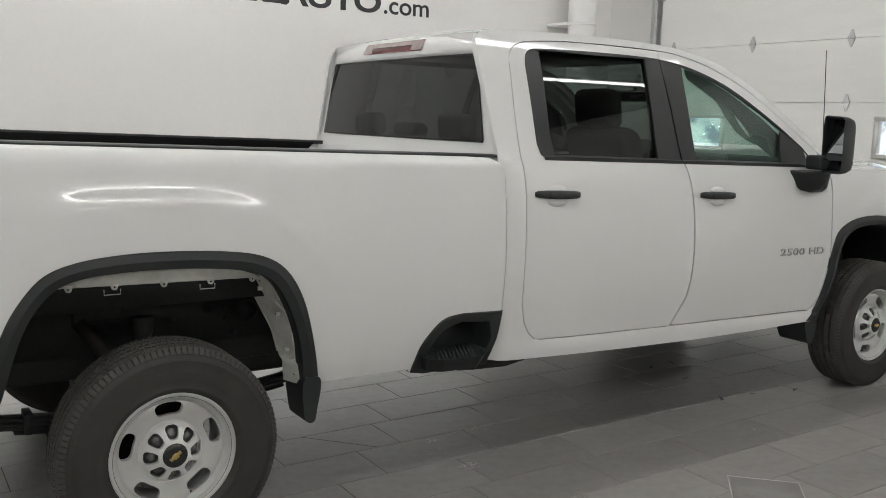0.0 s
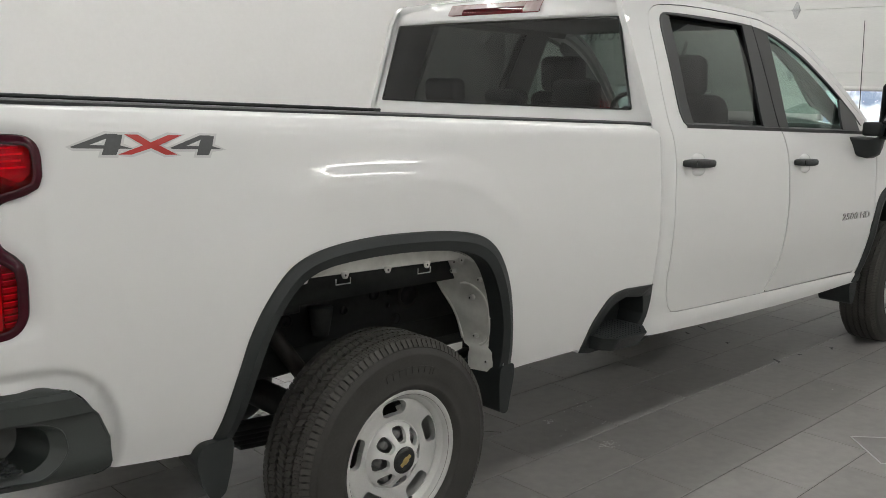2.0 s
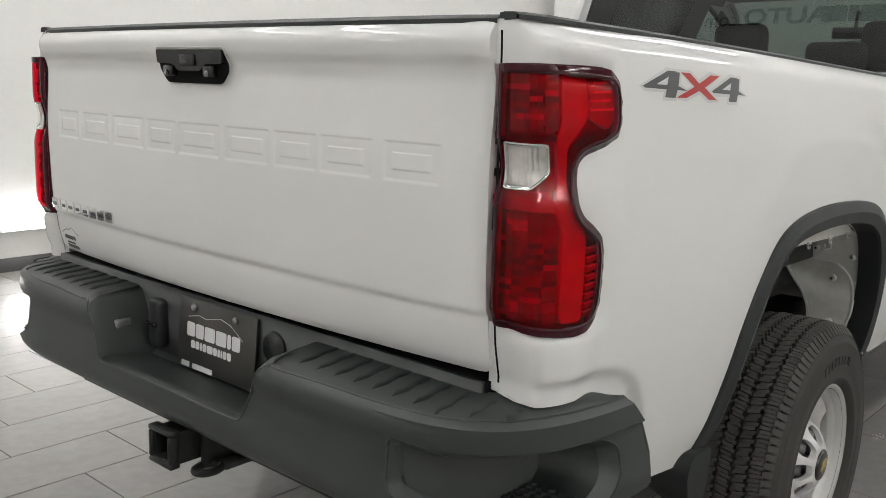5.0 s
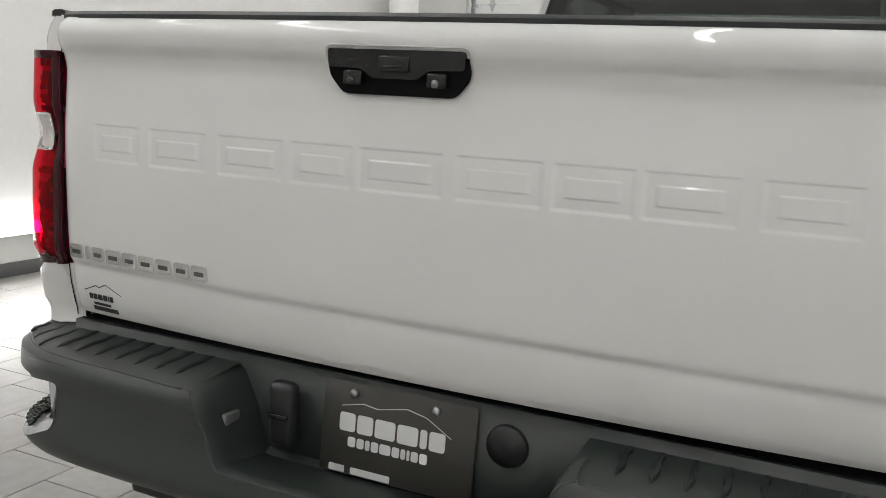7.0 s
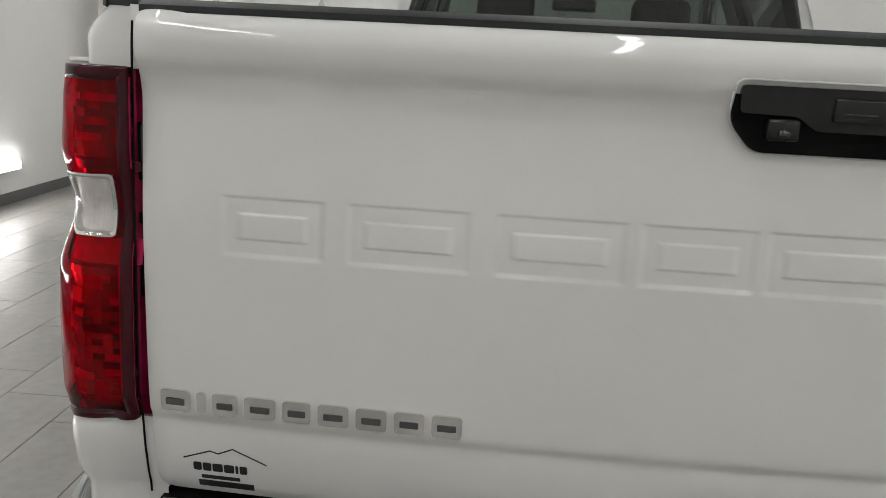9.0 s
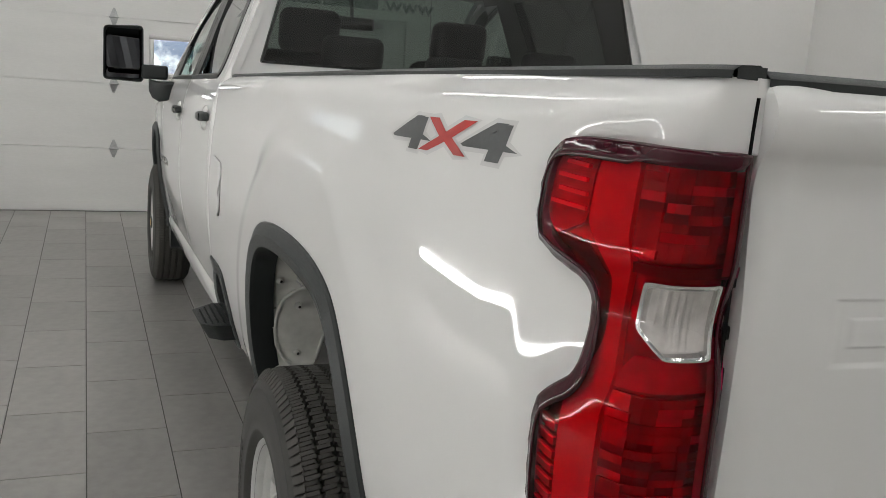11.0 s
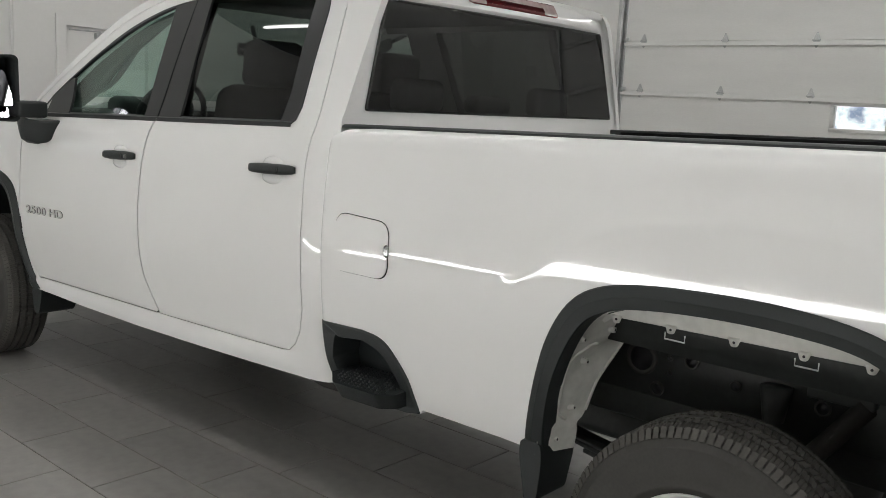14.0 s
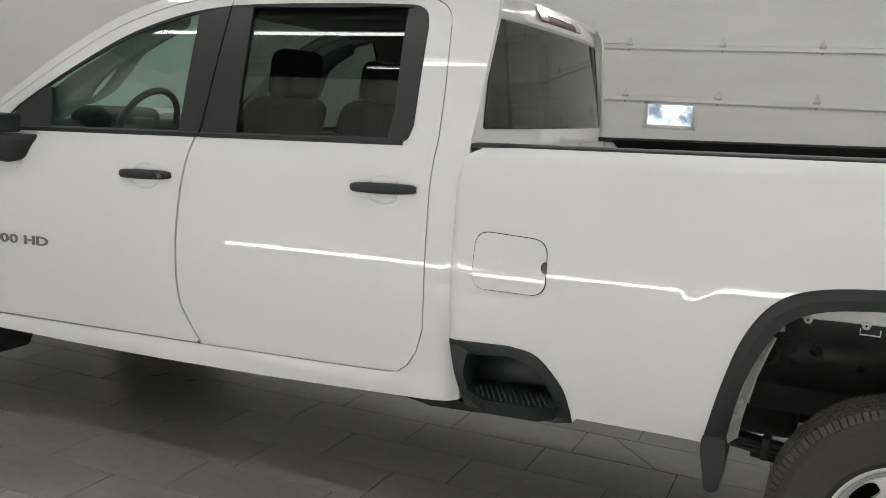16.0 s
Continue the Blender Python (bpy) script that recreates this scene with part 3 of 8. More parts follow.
BEZEL = material("silver_lamp_bezel", (0.72, 0.72, 0.71), 0.18, 0.85)
REVERSE = material("clear_reverse_lens", (0.80, 0.78, 0.77), 0.22, 0.15, vary=0.25, scale=30)
RED_DECAL = material("red_decal", (0.50, 0.03, 0.025), 0.3, coat=0.5)
GREY_DECAL = material("grey_decal", (0.075, 0.08, 0.082), 0.3, coat=0.5, fine=0.1, fine_scale=120)
EDGE_DECAL = material("decal_border", (0.62, 0.62, 0.615), 0.3, coat=0.5)
PLATE = material("dark_plate", (0.055, 0.053, 0.047), 0.32, vary=0.08, scale=12)
PLATE_WHITE = material("plate_print", (0.75, 0.75, 0.75), 0.4)

truck = thing("pickup_truck", "white crew-cab pickup truck with black trim parked on grey tiles", "pickup truck")

# ---- the body's surface ----
RAKE = 0.025                      # the body drops towards the front


def flank(points, widths, ease=0.034):
    """A side's profile, drawn a little steeper round its widest height."""
    f = curve(points, widths)
    return lambda z: f(z) - ease * (z - 1.08) * math.exp(-((z - 1.08) / 0.24) ** 2)


BED_P = flank([0.40, 0.50, 0.56, 0.65, 0.80, 0.95, 1.10, 1.25, 1.33, 1.40, 1.425, 1.438, 1.448, 1.460, 1.472, 1.484],
              [0.895, 0.918, 0.933, 0.958, 0.982, 0.9960, 1.0042, 0.9980, 0.9885, 0.9795, 0.974, 0.9695, 0.964, 0.954, 0.940, 0.920])
CAB_P = flank([0.40, 0.50, 0.56, 0.62, 0.70, 0.80, 0.95, 1.10, 1.25, 1.33, 1.40, 1.45, 1.482, 1.75, 2.0, 2.1],
              [0.885, 0.912, 0.924, 0.936, 0.951, 0.968, 0.988, 0.996, 0.992, 0.985, 0.972, 0.956, 0.940, 0.838, 0.739, 0.695])
CORNER = even(spline([(-0.95, 0.032), (-1.06, 0.0455), (-1.14, 0.0555), (-1.195, 0.066), (-1.231, 0.083), (-1.248, 0.112), (-1.254, 0.168)], 8), 60)
_s = [-0.95]
for _a, _b in zip(CORNER, CORNER[1:]):
    _s.append(_s[-1] - math.hypot(_b[0] - _a[0], _b[1] - _a[1]))
U_END = _s[-1]
_cu = np.array(_s[::-1])
_cx, _cd = np.array([c[0] for c in CORNER[::-1]]), np.array([c[1] for c in CORNER[::-1]])


def swell(x, z, cx, cz, ax, az, amount, crest=0.0):
    """The bulge of a body side round a wheel arch; crest broadens and flattens the ridge over the wheel."""
    k = min(max((z - 1.20) / 0.13, 0), 1) * crest
    k = k * k * (3 - 2 * k)
    n = 2 + 0.7 * k
    r = ((abs(x - cx + 0.08 * k) / ax) ** n + (abs(z - cz) / az) ** n) ** (1 / n)
    q = crest * min(max((cx - x - 0.25) / 0.35, 0), 1)      # softer behind the wheel
    t = min(max((1.036 + 0.015 * k + 0.035 * q - r) / (0.082 + 0.055 * k + 0.10 * q), 0), 1)
    t = t * t * (3 - 2 * t)
    amount *= 1 + 0.2 * k
    d = cz + 0.747 - z
    h = amount - 0.0806 * 0.5 * (d + math.sqrt(d * d + 0.0012)) - 0.002
    return t * (0.002 + 0.5 * (h + math.sqrt(h * h + 0.000016)))


RIM = even(spline([(-1.32, 0.842), (-1.12, 0.838), (-1.015, 0.822), (-0.962, 0.775), (-0.936, 0.700), (-0.930, 0.630), (-0.945, 0.588)], 4), 40)


def bed_y(x, z):
    zr = z + RAKE * x
    k = min(max((x - 0.62) / 0.26, 0), 1)
    zr -= 0.013 * k * k * (3 - 2 * k) * math.exp(-((zr - 1.440) / 0.028) ** 2)   # the shoulder crease fades out forward
    y = BED_P(zr) + swell(x, z, -0.02, 0.5014, 0.8823, 0.8455, 0.0145, 1.0)
    if x > 1.455:
        y -= 0.030 * ((x - 1.455) / 0.045) ** 2
    if x < -0.86 and z < 0.92:
        d = min(math.hypot(x - a, z - b) for a, b in RIM)
        t = min(max((0.058 - d) / 0.026, 0), 1)
        y -= 0.017 * t * t * (3 - 2 * t)
    return y


def cab_y(x, z):
    f = max(x - 3.9, 0)
    zr = z + RAKE * x
    e = min(max((0.624 - zr) / 0.014, 0), 1) * (0.013 if x < 3.8 else 0)
    if x < 1.535 and z < 1.47:
        e -= 0.024 * ((1.535 - x) / 0.05) ** 2 * min(1, (1.47 - z) / 0.1)
    return e + CAB_P(zr) + swell(x, z, 4.376, 0.45, 0.70, 0.76, 0.018) - 0.035 * f * f


def scoop(u, z):
    """The corner steps in before the lamp, along a soft upright edge."""
    t = -1.044 - u
    t = 0.5 * (t + math.sqrt(t * t + 0.00004))
    b, c = (min(max(v, 0.0), 1.0) for v in ((u + 1.262) / 0.05, min(z - 0.965, 1.475 - z) / 0.05))
    return 0.25 * t * b * c


def tail_dip(u, z):
    """The body sinks a little towards the edge of the tail light."""
    if u > -0.95 or z < 0.9:
        return 0.0
    d = float(np.min(np.hypot(TAIL_EDGE[:, 0] - u, TAIL_EDGE[:, 1] - z)))
    return scoop(u, z) + 0.007 * max(0.0, 1 - d / 0.034) ** 1.6


def foot_swell(u, z):
    """Under the lamp the corner is squarer."""
    a, b = min(max((-1.06 - u) / 0.12, 0), 1), min(max((u - U_END) / 0.09, 0), 1)
    c = min(max((1.010 - z) / 0.05, 0), 1)
    a, b, c = (v * v * (3 - 2 * v) for v in (a, b, c))
    return 0.029 * a * b * c


def bed_at(s, lift=0.0):
    """(u, z) on the bed side s (+1 left, -1 right); u runs along x and round the rear corner."""
    def at(u, z):
        if u >= -0.95:
            x = u
            drop = 0.032 * max(0, (-0.425 - x) / 0.525) ** 2
            return (x, s * (bed_y(x, z) - drop - tail_dip(u, z) + lift), z)
        x, drop = float(np.interp(u, _cu, _cx)), float(np.interp(u, _cu, _cd))
        k = float(np.interp(u, [U_END, -1.12, -0.95], [0.9, 0.35, 0.0]))
        base = bed_y(-0.95, max(z, 0.86)) if z < 1.2 else bed_y(-0.95, z)
        d = min(math.hypot(u - a, z - b) for a, b in RIM)
        t = min(max((0.058 - d) / 0.026, 0), 1)
        base -= 0.016 * t * t * (3 - 2 * t)
        drop = 0.032 + (drop - 0.032) * max(base - 0.032 - 0.822, 0.02) / 0.144
        h = lift - tail_dip(u, z) + foot_swell(u, z)
        x += float(np.interp(z, [0.88, 0.90, 0.945, 0.99, 1.02], [0.032, 0.026, 0.016, 0.011, 0.0])) * min(max((-1.12 - u) / 0.15, 0), 1)   # follows the tailgate's foot
        return (x - h * k, s * (base - drop + h * (1 - k)), z)
    return at


def cab_at(s, lift=0.0):
    return lambda x, z: (x, s * (cab_y(x, z) + lift), z)


def inward(s):
    return lambda p: (0, -s, 0)


# outlines in (x, z)
ARCH = spline([(-0.640, 0.560), (-0.606, 0.632), (-0.566, 0.772), (-0.532, 0.886), (-0.481, 0.981), (-0.405, 1.064), (-0.296, 1.104), (-0.136, 1.121), (0.037, 1.121),
               (0.215, 1.109), (0.348, 1.083), (0.438, 1.026), (0.505, 0.918), (0.552, 0.770), (0.592, 0.590), (0.598, 0.545)], 5)
ARCH_IN = spline([(-0.575, 0.560), (-0.540, 0.660), (-0.505, 0.790), (-0.474, 0.880), (-0.430, 0.960), (-0.370, 1.020), (-0.283, 1.051), (-0.125, 1.063), (0.035, 1.062),
                  (0.195, 1.050), (0.305, 1.029), (0.388, 0.982), (0.450, 0.882), (0.498, 0.750), (0.526, 0.600), (0.532, 0.545)], 5)
F_ARCH = spline([(3.770, 0.470), (3.835, 0.560), (3.866, 0.720), (3.872, 0.870), (3.912, 0.985), (3.995, 1.043), (4.115, 1.072), (4.260, 1.080), (4.400, 1.070),
                 (4.550, 1.035), (4.660, 0.965), (4.745, 0.870), (4.825, 0.720), (4.880, 0.580)], 5)
F_ARCH_IN = spline([(3.850, 0.470), (3.905, 0.580), (3.930, 0.720), (3.936, 0.850), (3.975, 0.945), (4.045, 0.998), (4.140, 1.020), (4.265, 1.027), (4.395, 1.018),
                    (4.525, 0.985), (4.615, 0.925), (4.690, 0.840), (4.760, 0.700), (4.810, 0.580)], 5)
STEP_OUT = [(1.492, 0.764)] + spline([(1.265, 0.775), (1.186, 0.764), (1.133, 0.731), (1.068, 0.650), (1.044, 0.575), (1.034, 0.528)], 4)
REAR_GAP = [(1.742, 0.591), (1.700, 0.600), (1.660, 0.632), (1.622, 0.690), (1.594, 0.780), (1.587, 0.90), (1.587, 1.00), (1.588, 1.258), (1.584, 1.452), (1.598, 1.649), (1.622, 1.860)]
B_GAP = spline([(2.604, 0.565), (2.655, 0.660), (2.689, 0.748), (2.692, 0.936), (2.684, 1.119), (2.663, 1.277), (2.639, 1.395)], 4)
DOOR_TOP = spline([(1.622, 1.860), (1.640, 1.915), (1.690, 1.955), (1.800, 1.976), (2.10, 1.988), (2.615, 1.980), (2.80, 1.962), (3.00, 1.914), (3.223, 1.826), (3.45, 1.690), (3.66, 1.545), (3.80, 1.445)], 4)
DOOR_FRONT = spline([(3.80, 1.445), (3.838, 1.360), (3.849, 1.236), (3.856, 1.038), (3.861, 0.801), (3.845, 0.660), (3.815, 0.570), (3.765, 0.534)], 4)
DLO_TOP = spline([(1.715, 1.860), (1.728, 1.905), (1.760, 1.932), (1.830, 1.941), (2.117, 1.945), (2.520, 1.940), (2.750, 1.918), (2.939, 1.874), (3.128, 1.804), (3.309, 1.706), (3.495, 1.590), (3.640, 1.490)], 4)


def belt(x):
    return 1.4385 - 0.0272 * (x - 1.71)


def upto(pts, x0, x1):
    return [p for p in pts if x0 - 1e-6 <= p[0] <= x1 + 1e-6]


def shifted(pts, dx=0.0, dz=0.0):
    return [(p[0] + dx, p[1] + dz) for p in pts]


def rail_z(x):
    return 1.4795 - RAKE * x


TAIL = [(U_END, 1.436)] + spline([(-1.20, 1.437), (-1.10, 1.436), (-1.066, 1.424), (-1.052, 1.395), (-1.051, 1.345)], 3) + \
    spline([(-1.060, 1.318), (-1.095, 1.300), (-1.150, 1.283), (-1.166, 1.255), (-1.168, 1.215), (-1.158, 1.185), (-1.125, 1.160), (-1.105, 1.140)], 3) + \
    spline([(-1.100, 1.110), (-1.100, 1.050), (-1.103, 1.015), (-1.122, 0.985), (-1.160, 0.974), (-1.230, 0.978), (U_END, 0.986)], 3)

TAIL_EDGE = np.array(even([p for p in TAIL if p[0] > U_END + 0.001], 160))

for s, side in ((1, "left"), (-1, "right")):
    # bed side, with the lamp, the wheel arch and the corner step cut out
    up = [(x, rail_z(x)) for x in (1.30, 1.0, 0.5, 0.0, -0.5, -0.95, -1.0, -1.1, -1.2)] + [(U_END, rail_z(-1.25))]
    rim = spline([(-1.235, 0.842), (-1.12, 0.838), (-1.015, 0.822), (-0.962, 0.775), (-0.936, 0.700), (-0.930, 0.630), (-0.945, 0.588)], 4)
    out = [(1.490, 0.768), (1.497, 0.972), (1.500, 1.169), (1.498, 1.300)] + spline([(1.490, 1.350), (1.465, 1.408), (1.415, 1.440)], 3) + up + \
        TAIL + [(U_END, 0.852), (-1.27, 0.848)] + rim + [(-0.90, 0.580)] + \
        [(x, z) for x, z in shifted(ARCH, 0, -0.0)] + [(0.70, 0.548), (1.020, 0.545)] + STEP_OUT[::-1]
    bm = bmesh.new()
    at0 = bed_at(s)
    add_sheet(bm, [(u, z + RAKE * max(u, -0.95)) for u, z in out], lambda u, v: at0(u, v - RAKE * max(u, -0.95)), 0.0085, 0.0075, inward(s), 0.025)
    bmesh.ops.recalc_face_normals(bm, faces=bm.faces[:])
    side_panel = part("bed_side", bm, PAINT, truck)

    # rail, inner wall and black rail cap of the bed
    xs = [1.47, 1.2, 0.8, 0.4, 0.0, -0.4, -0.8, -1.0, -1.1, -1.2, -1.225]
    def rail_y(x):
        return 0.922 - float(np.interp(x, [-1.26, -1.25, -1.2, -1.1, -0.95, -0.6], [0.098, 0.066, 0.050, 0.044, 0.032, 0.004]))
    bm = bmesh.new()
    add_strip(bm, [[(x, s * (rail_y(x) + 0.004), rail_z(x) - 0.004), (x, s * (rail_y(x) - 0.006), rail_z(x) + 0.001), (x, s * min(0.845, rail_y(x) - 0.03), rail_z(x) + 0.002), (x, s * min(0.835, rail_y(x) - 0.036), rail_z(x) - 0.06),
                    (x, s * 0.80, rail_z(x) - 0.09), (x, s * 0.80, 0.94 - RAKE * x)] for x in xs])
    bmesh.ops.recalc_face_normals(bm, faces=bm.faces[:])
    part("bed_inner_wall", sharpen(bm), PAINT, truck)
    xs2 = [x for x in xs if x > -1.2499]
    bm = bmesh.new()
    add_strip(bm, [[(x, s * (rail_y(x) + 0.008), rail_z(x) - 0.002), (x, s * (rail_y(x) + 0.007), rail_z(x) + 0.006), (x, s * (rail_y(x) - 0.002), rail_z(x) + 0.011), (x, s * min(0.842, rail_y(x) - 0.024), rail_z(x) + 0.012),
                    (x, s * min(0.836, rail_y(x) - 0.03), rail_z(x) + 0.008), (x, s * min(0.836, rail_y(x) - 0.03), rail_z(x) - 0.012)] for x in xs2 + [-1.240, -1.252]])
    x = -1.2535
    bm.faces.new([bm.verts.new(p) for p in ((x, s * 0.853, rail_z(x) - 0.002), (x, s * 0.853, rail_z(x) + 0.008), (x, s * 0.846, rail_z(x) + 0.011), (x, s * 0.818, rail_z(x) + 0.010), (x, s * 0.818, rail_z(x) - 0.003))])
    bmesh.ops.recalc_face_normals(bm, faces=bm.faces[:])
    part("rail_cap", sharpen(bm), PLASTIC, side_panel, "black plastic cap along the bed rail")
    # painted post and wheel tub inside the bed
    bm = box(-1.226, -1.196, s * 0.800, s * 0.846, 0.90, 1.505, 0.004)
    part("corner_post", bm, PAINT, truck)
    part("wheel_tub", box(-0.50, 0.50, s * 0.48, s * 0.7995, 0.9455, 1.115, 0.03, 3), PAINT, truck)
    bm = box(-1.15, 1.38, 0.790, 0.834, 1.405, 1.470, 0.006)
    for v in bm.verts:
        v.co.z += -RAKE * v.co.x + 0.012
        v.co.y *= s
        if v.co.x > 1.3 and v.co.z < 1.40:
            v.co.x -= 0.05
    bmesh.ops.recalc_face_normals(bm, faces=bm.faces[:])
    part("bed_rail", bm, FOAM, truck, "black clamp-on rail along the bed")

    # wheel arch trims
    for k, (outer, inner, at, nm) in enumerate(((ARCH, ARCH_IN, bed_at, "rear"), (F_ARCH, F_ARCH_IN, cab_at, "front"))):
        a, b = even(outer, 90), even(inner, 90)
        bm = bmesh.new()
        rows = []
        for p, q in zip(a, b):
            mid = (p[0] * 0.55 + q[0] * 0.45, p[1] * 0.55 + q[1] * 0.45)
            base = abs(at(s)(*p)[1])
            e = (p[0] + (p[0] - q[0]) * 0.06, p[1] + (p[1] - q[1]) * 0.06)
            rows.append([(e[0], s * (base - 0.010), e[1]), (e[0], s * (base + 0.004), e[1]), (p[0], s * (base + 0.009), p[1]), (mid[0], s * (base + 0.020), mid[1]),
                         (q[0] * 0.97 + p[0] * 0.03, s * (base + 0.012), q[1] * 0.97 + p[1] * 0.03), (q[0], s * (base + 0.004), q[1]), (q[0], s * (base - 0.055), q[1])])
        add_strip(bm, rows)
        bmesh.ops.recalc_face_normals(bm, faces=bm.faces[:])
        part("wheel_arch_trim", sharpen(bm, 13), PLASTIC, truck, "wide black plastic wheel arch trim")

    # mud flaps: ahead of and behind the rear wheel, behind the front wheel
    for o, y0, y1, lean in (([(0.603, 0.582), (0.530, 0.582), (0.525, 0.520), (0.536, 0.405), (0.560, 0.392), (0.580, 0.398), (0.604, 0.530)], 0.78, 0.966, 0.0),
                            ([(-0.668, 0.596), (-0.572, 0.596), (-0.578, 0.520), (-0.600, 0.432), (-0.640, 0.420), (-0.668, 0.470), (-0.690, 0.555)], 0.74, 0.964, 0.0),
                            ([(3.770, 0.490), (3.852, 0.490), (3.872, 0.44), (3.862, 0.350), (3.835, 0.315), (3.800, 0.330), (3.760, 0.440)], 0.70, 0.940, 0.0)):
        o = rounded(o, 0.02, 3)
        bm = bmesh.new()
        front = [bm.verts.new((x, s * (y1 - 0.02 * (0.6 - z)), z)) for x, z in o]
        rise = 0.45 if y0 == 0.74 else 1.0
        back = [bm.verts.new((x, s * (y0 + 0.15 * (0.6 - z)), 0.59 - (0.59 - z) * rise)) for x, z in o]
        bm.faces.new(front), bm.faces.new(back[::-1])
        for i in range(len(o)):
            j = (i + 1) % len(o)
            bm.faces.new((front[i], front[j], back[j], back[i]))
        bmesh.ops.recalc_face_normals(bm, faces=bm.faces[:])
        part("mud_flap", sharpen(bm, 40), PLASTIC, truck, "moulded black mud flap")

    # step let into the bed's front corner
    o_out = [(1.466, 0.640), (1.492, 0.766)] + STEP_OUT[1:] + [(1.10, 0.515), (1.43, 0.517)]
    o_in = [(1.432, 0.640), (1.418, 0.718)] + spline([(1.265, 0.737), (1.195, 0.718), (1.150, 0.688), (1.112, 0.632), (1.094, 0.585), (1.086, 0.545)], 4) + [(1.12, 0.535), (1.40, 0.537)]
    a, b = even(o_out + o_out[:1], 80), even(o_in + o_in[:1], 80)
    bm = bmesh.new()
    rows = []
    for p, q in zip(a, b):
        y = bed_y(p[0], p[1])
        rows.append([(p[0], s * (y - 0.012), p[1]), (p[0], s * (y + 0.005), p[1]), (p[0] * 0.9 + q[0] * 0.1, s * (y + 0.009), p[1] * 0.9 + q[1] * 0.1), (q[0] * 0.93 + p[0] * 0.07, s * (y + 0.003), q[1] * 0.93 + p[1] * 0.07),
                     (q[0], s * (y - 0.006), q[1]), (q[0] + (1.26 - q[0]) * 0.06, s * (y - 0.12), q[1] + (0.63 - q[1]) * 0.06)])
    add_strip(bm, rows)
    bmesh.ops.recalc_face_normals(bm, faces=bm.faces[:])
    step = part("corner_step", sharpen(bm, 40), PLASTIC, truck, "black moulded step let into the bed side")
    part("step_back", box(1.09, 1.43, s * 0.835, s * 0.85, 0.53, 0.74), PLASTIC, step)
    bm = bmesh.new()
    o = rounded([(1.415, 0.84), (1.412, 0.985), (1.315, 1.070), (1.115, 1.066), (1.068, 1.022), (1.078, 0.84)], 0.012, 3)
    top = [bm.verts.new((x, s * y, 0.598 - 0.025 * (x - 1.25))) for x, y in o]
    low = [bm.verts.new((1.24 + (x - 1.24) * 0.9, s * (y - 0.035 * (y > 0.9)), 0.540 - 0.02 * (x - 1.25))) for x, y in o]
    bm.faces.new(top), bm.faces.new(low[::-1])
    for i in range(len(o)):
        j = (i + 1) % len(o)
        bm.faces.new((top[i], top[j], low[j], low[i]))
    bmesh.ops.recalc_face_normals(bm, faces=bm.faces[:])
    part("step_tread", sharpen(bm, 40), PLASTIC, step)
    bm = bmesh.new()
    for i in range(14):
        for j in range(10):
            x, y = 1.105 + i * 0.0205 + (0.0102 if j % 2 else 0), 0.855 + j * 0.021
            if y > 1.045 - 0.8 * max(0, x - 1.31):
                continue
            z = 0.600 - 0.025 * (x - 1.25)
            h = 0.007
            v = [bm.verts.new((x + dx, s * (y + dy), z + dz)) for dx, dy, dz in ((-h, 0, -0.004), (0, -h, -0.004), (h, 0, -0.004), (0, h, -0.004), (0, 0, 0.004))]
            for m in range(4):
                bm.faces.new((v[m], v[(m + 1) % 4], v[4]))
    bmesh.ops.recalc_face_normals(bm, faces=bm.faces[:])
    part("tread_studs", bm, PLASTIC, step, smooth=False)

    # the cab: C-pillar, rocker and roof rail in one panel
    roofline = spline([(1.452, 1.900), (1.462, 1.960), (1.50, 1.998), (1.60, 2.012), (1.9, 2.022), (2.3, 2.022), (2.60, 2.014), (2.80, 1.996), (3.03, 1.950), (3.223, 1.876), (3.47, 1.728), (3.73, 1.540), (3.83, 1.455)], 4)
    ring = [(3.80, 0.464), (3.3, 0.460), (2.8, 0.466), (2.3, 0.480), (1.96, 0.494), (1.60, 0.511), (1.47, 0.520), (1.466, 0.640), (1.478, 0.766), (1.483, 1.0), (1.484, 1.30), (1.470, 1.40), (1.462, 1.50)] + roofline + \
        [p for p in DOOR_TOP[::-1]] + REAR_GAP[::-1][1:] + [(1.948, 0.582), (2.203, 0.574), (2.604, 0.562), (3.765, 0.531), (3.80, 0.50)]
    bm = bmesh.new()
    add_sheet(bm, ring, cab_at(s), 0.05, 0.035, inward(s), 0.03)
    bmesh.ops.recalc_face_normals(bm, faces=bm.faces[:])
    part("cab_side", bm, PAINT, truck)

    # doors
    g = 0.0045
    # black seals behind the gaps
    for o in (REAR_GAP + DOOR_TOP[:3], B_GAP, [(2.6205, 1.40), (2.6205, 1.70), (2.6205, 1.985)], DOOR_FRONT, [(1.742, 0.591), (1.948, 0.582), (2.203, 0.574), (2.604, 0.562), (3.2, 0.547), (3.765, 0.531)],
              [(1.488, 0.55), (1.488, 0.80), (1.490, 1.0), (1.491, 1.30), (1.478, 1.40)]):
        bm = bmesh.new()
        pts = even(o, 40)
        deep = -0.022 if o[0][0] != 1.488 else -0.050
        rows = []
        for i, p in enumerate(pts):
            a, b = pts[max(i - 1, 0)], pts[min(i + 1, 39)]
            n = Vector((-(b[1] - a[1]), b[0] - a[0])).normalized() * 0.012
            rows.append([cab_at(s, deep)(p[0] - n.x, p[1] - n.y), cab_at(s, deep)(p[0] + n.x, p[1] + n.y)])
        add_strip(bm, rows)
        bmesh.ops.recalc_face_normals(bm, faces=bm.faces[:])
        part("gap_seal", bm, TRIM, truck)
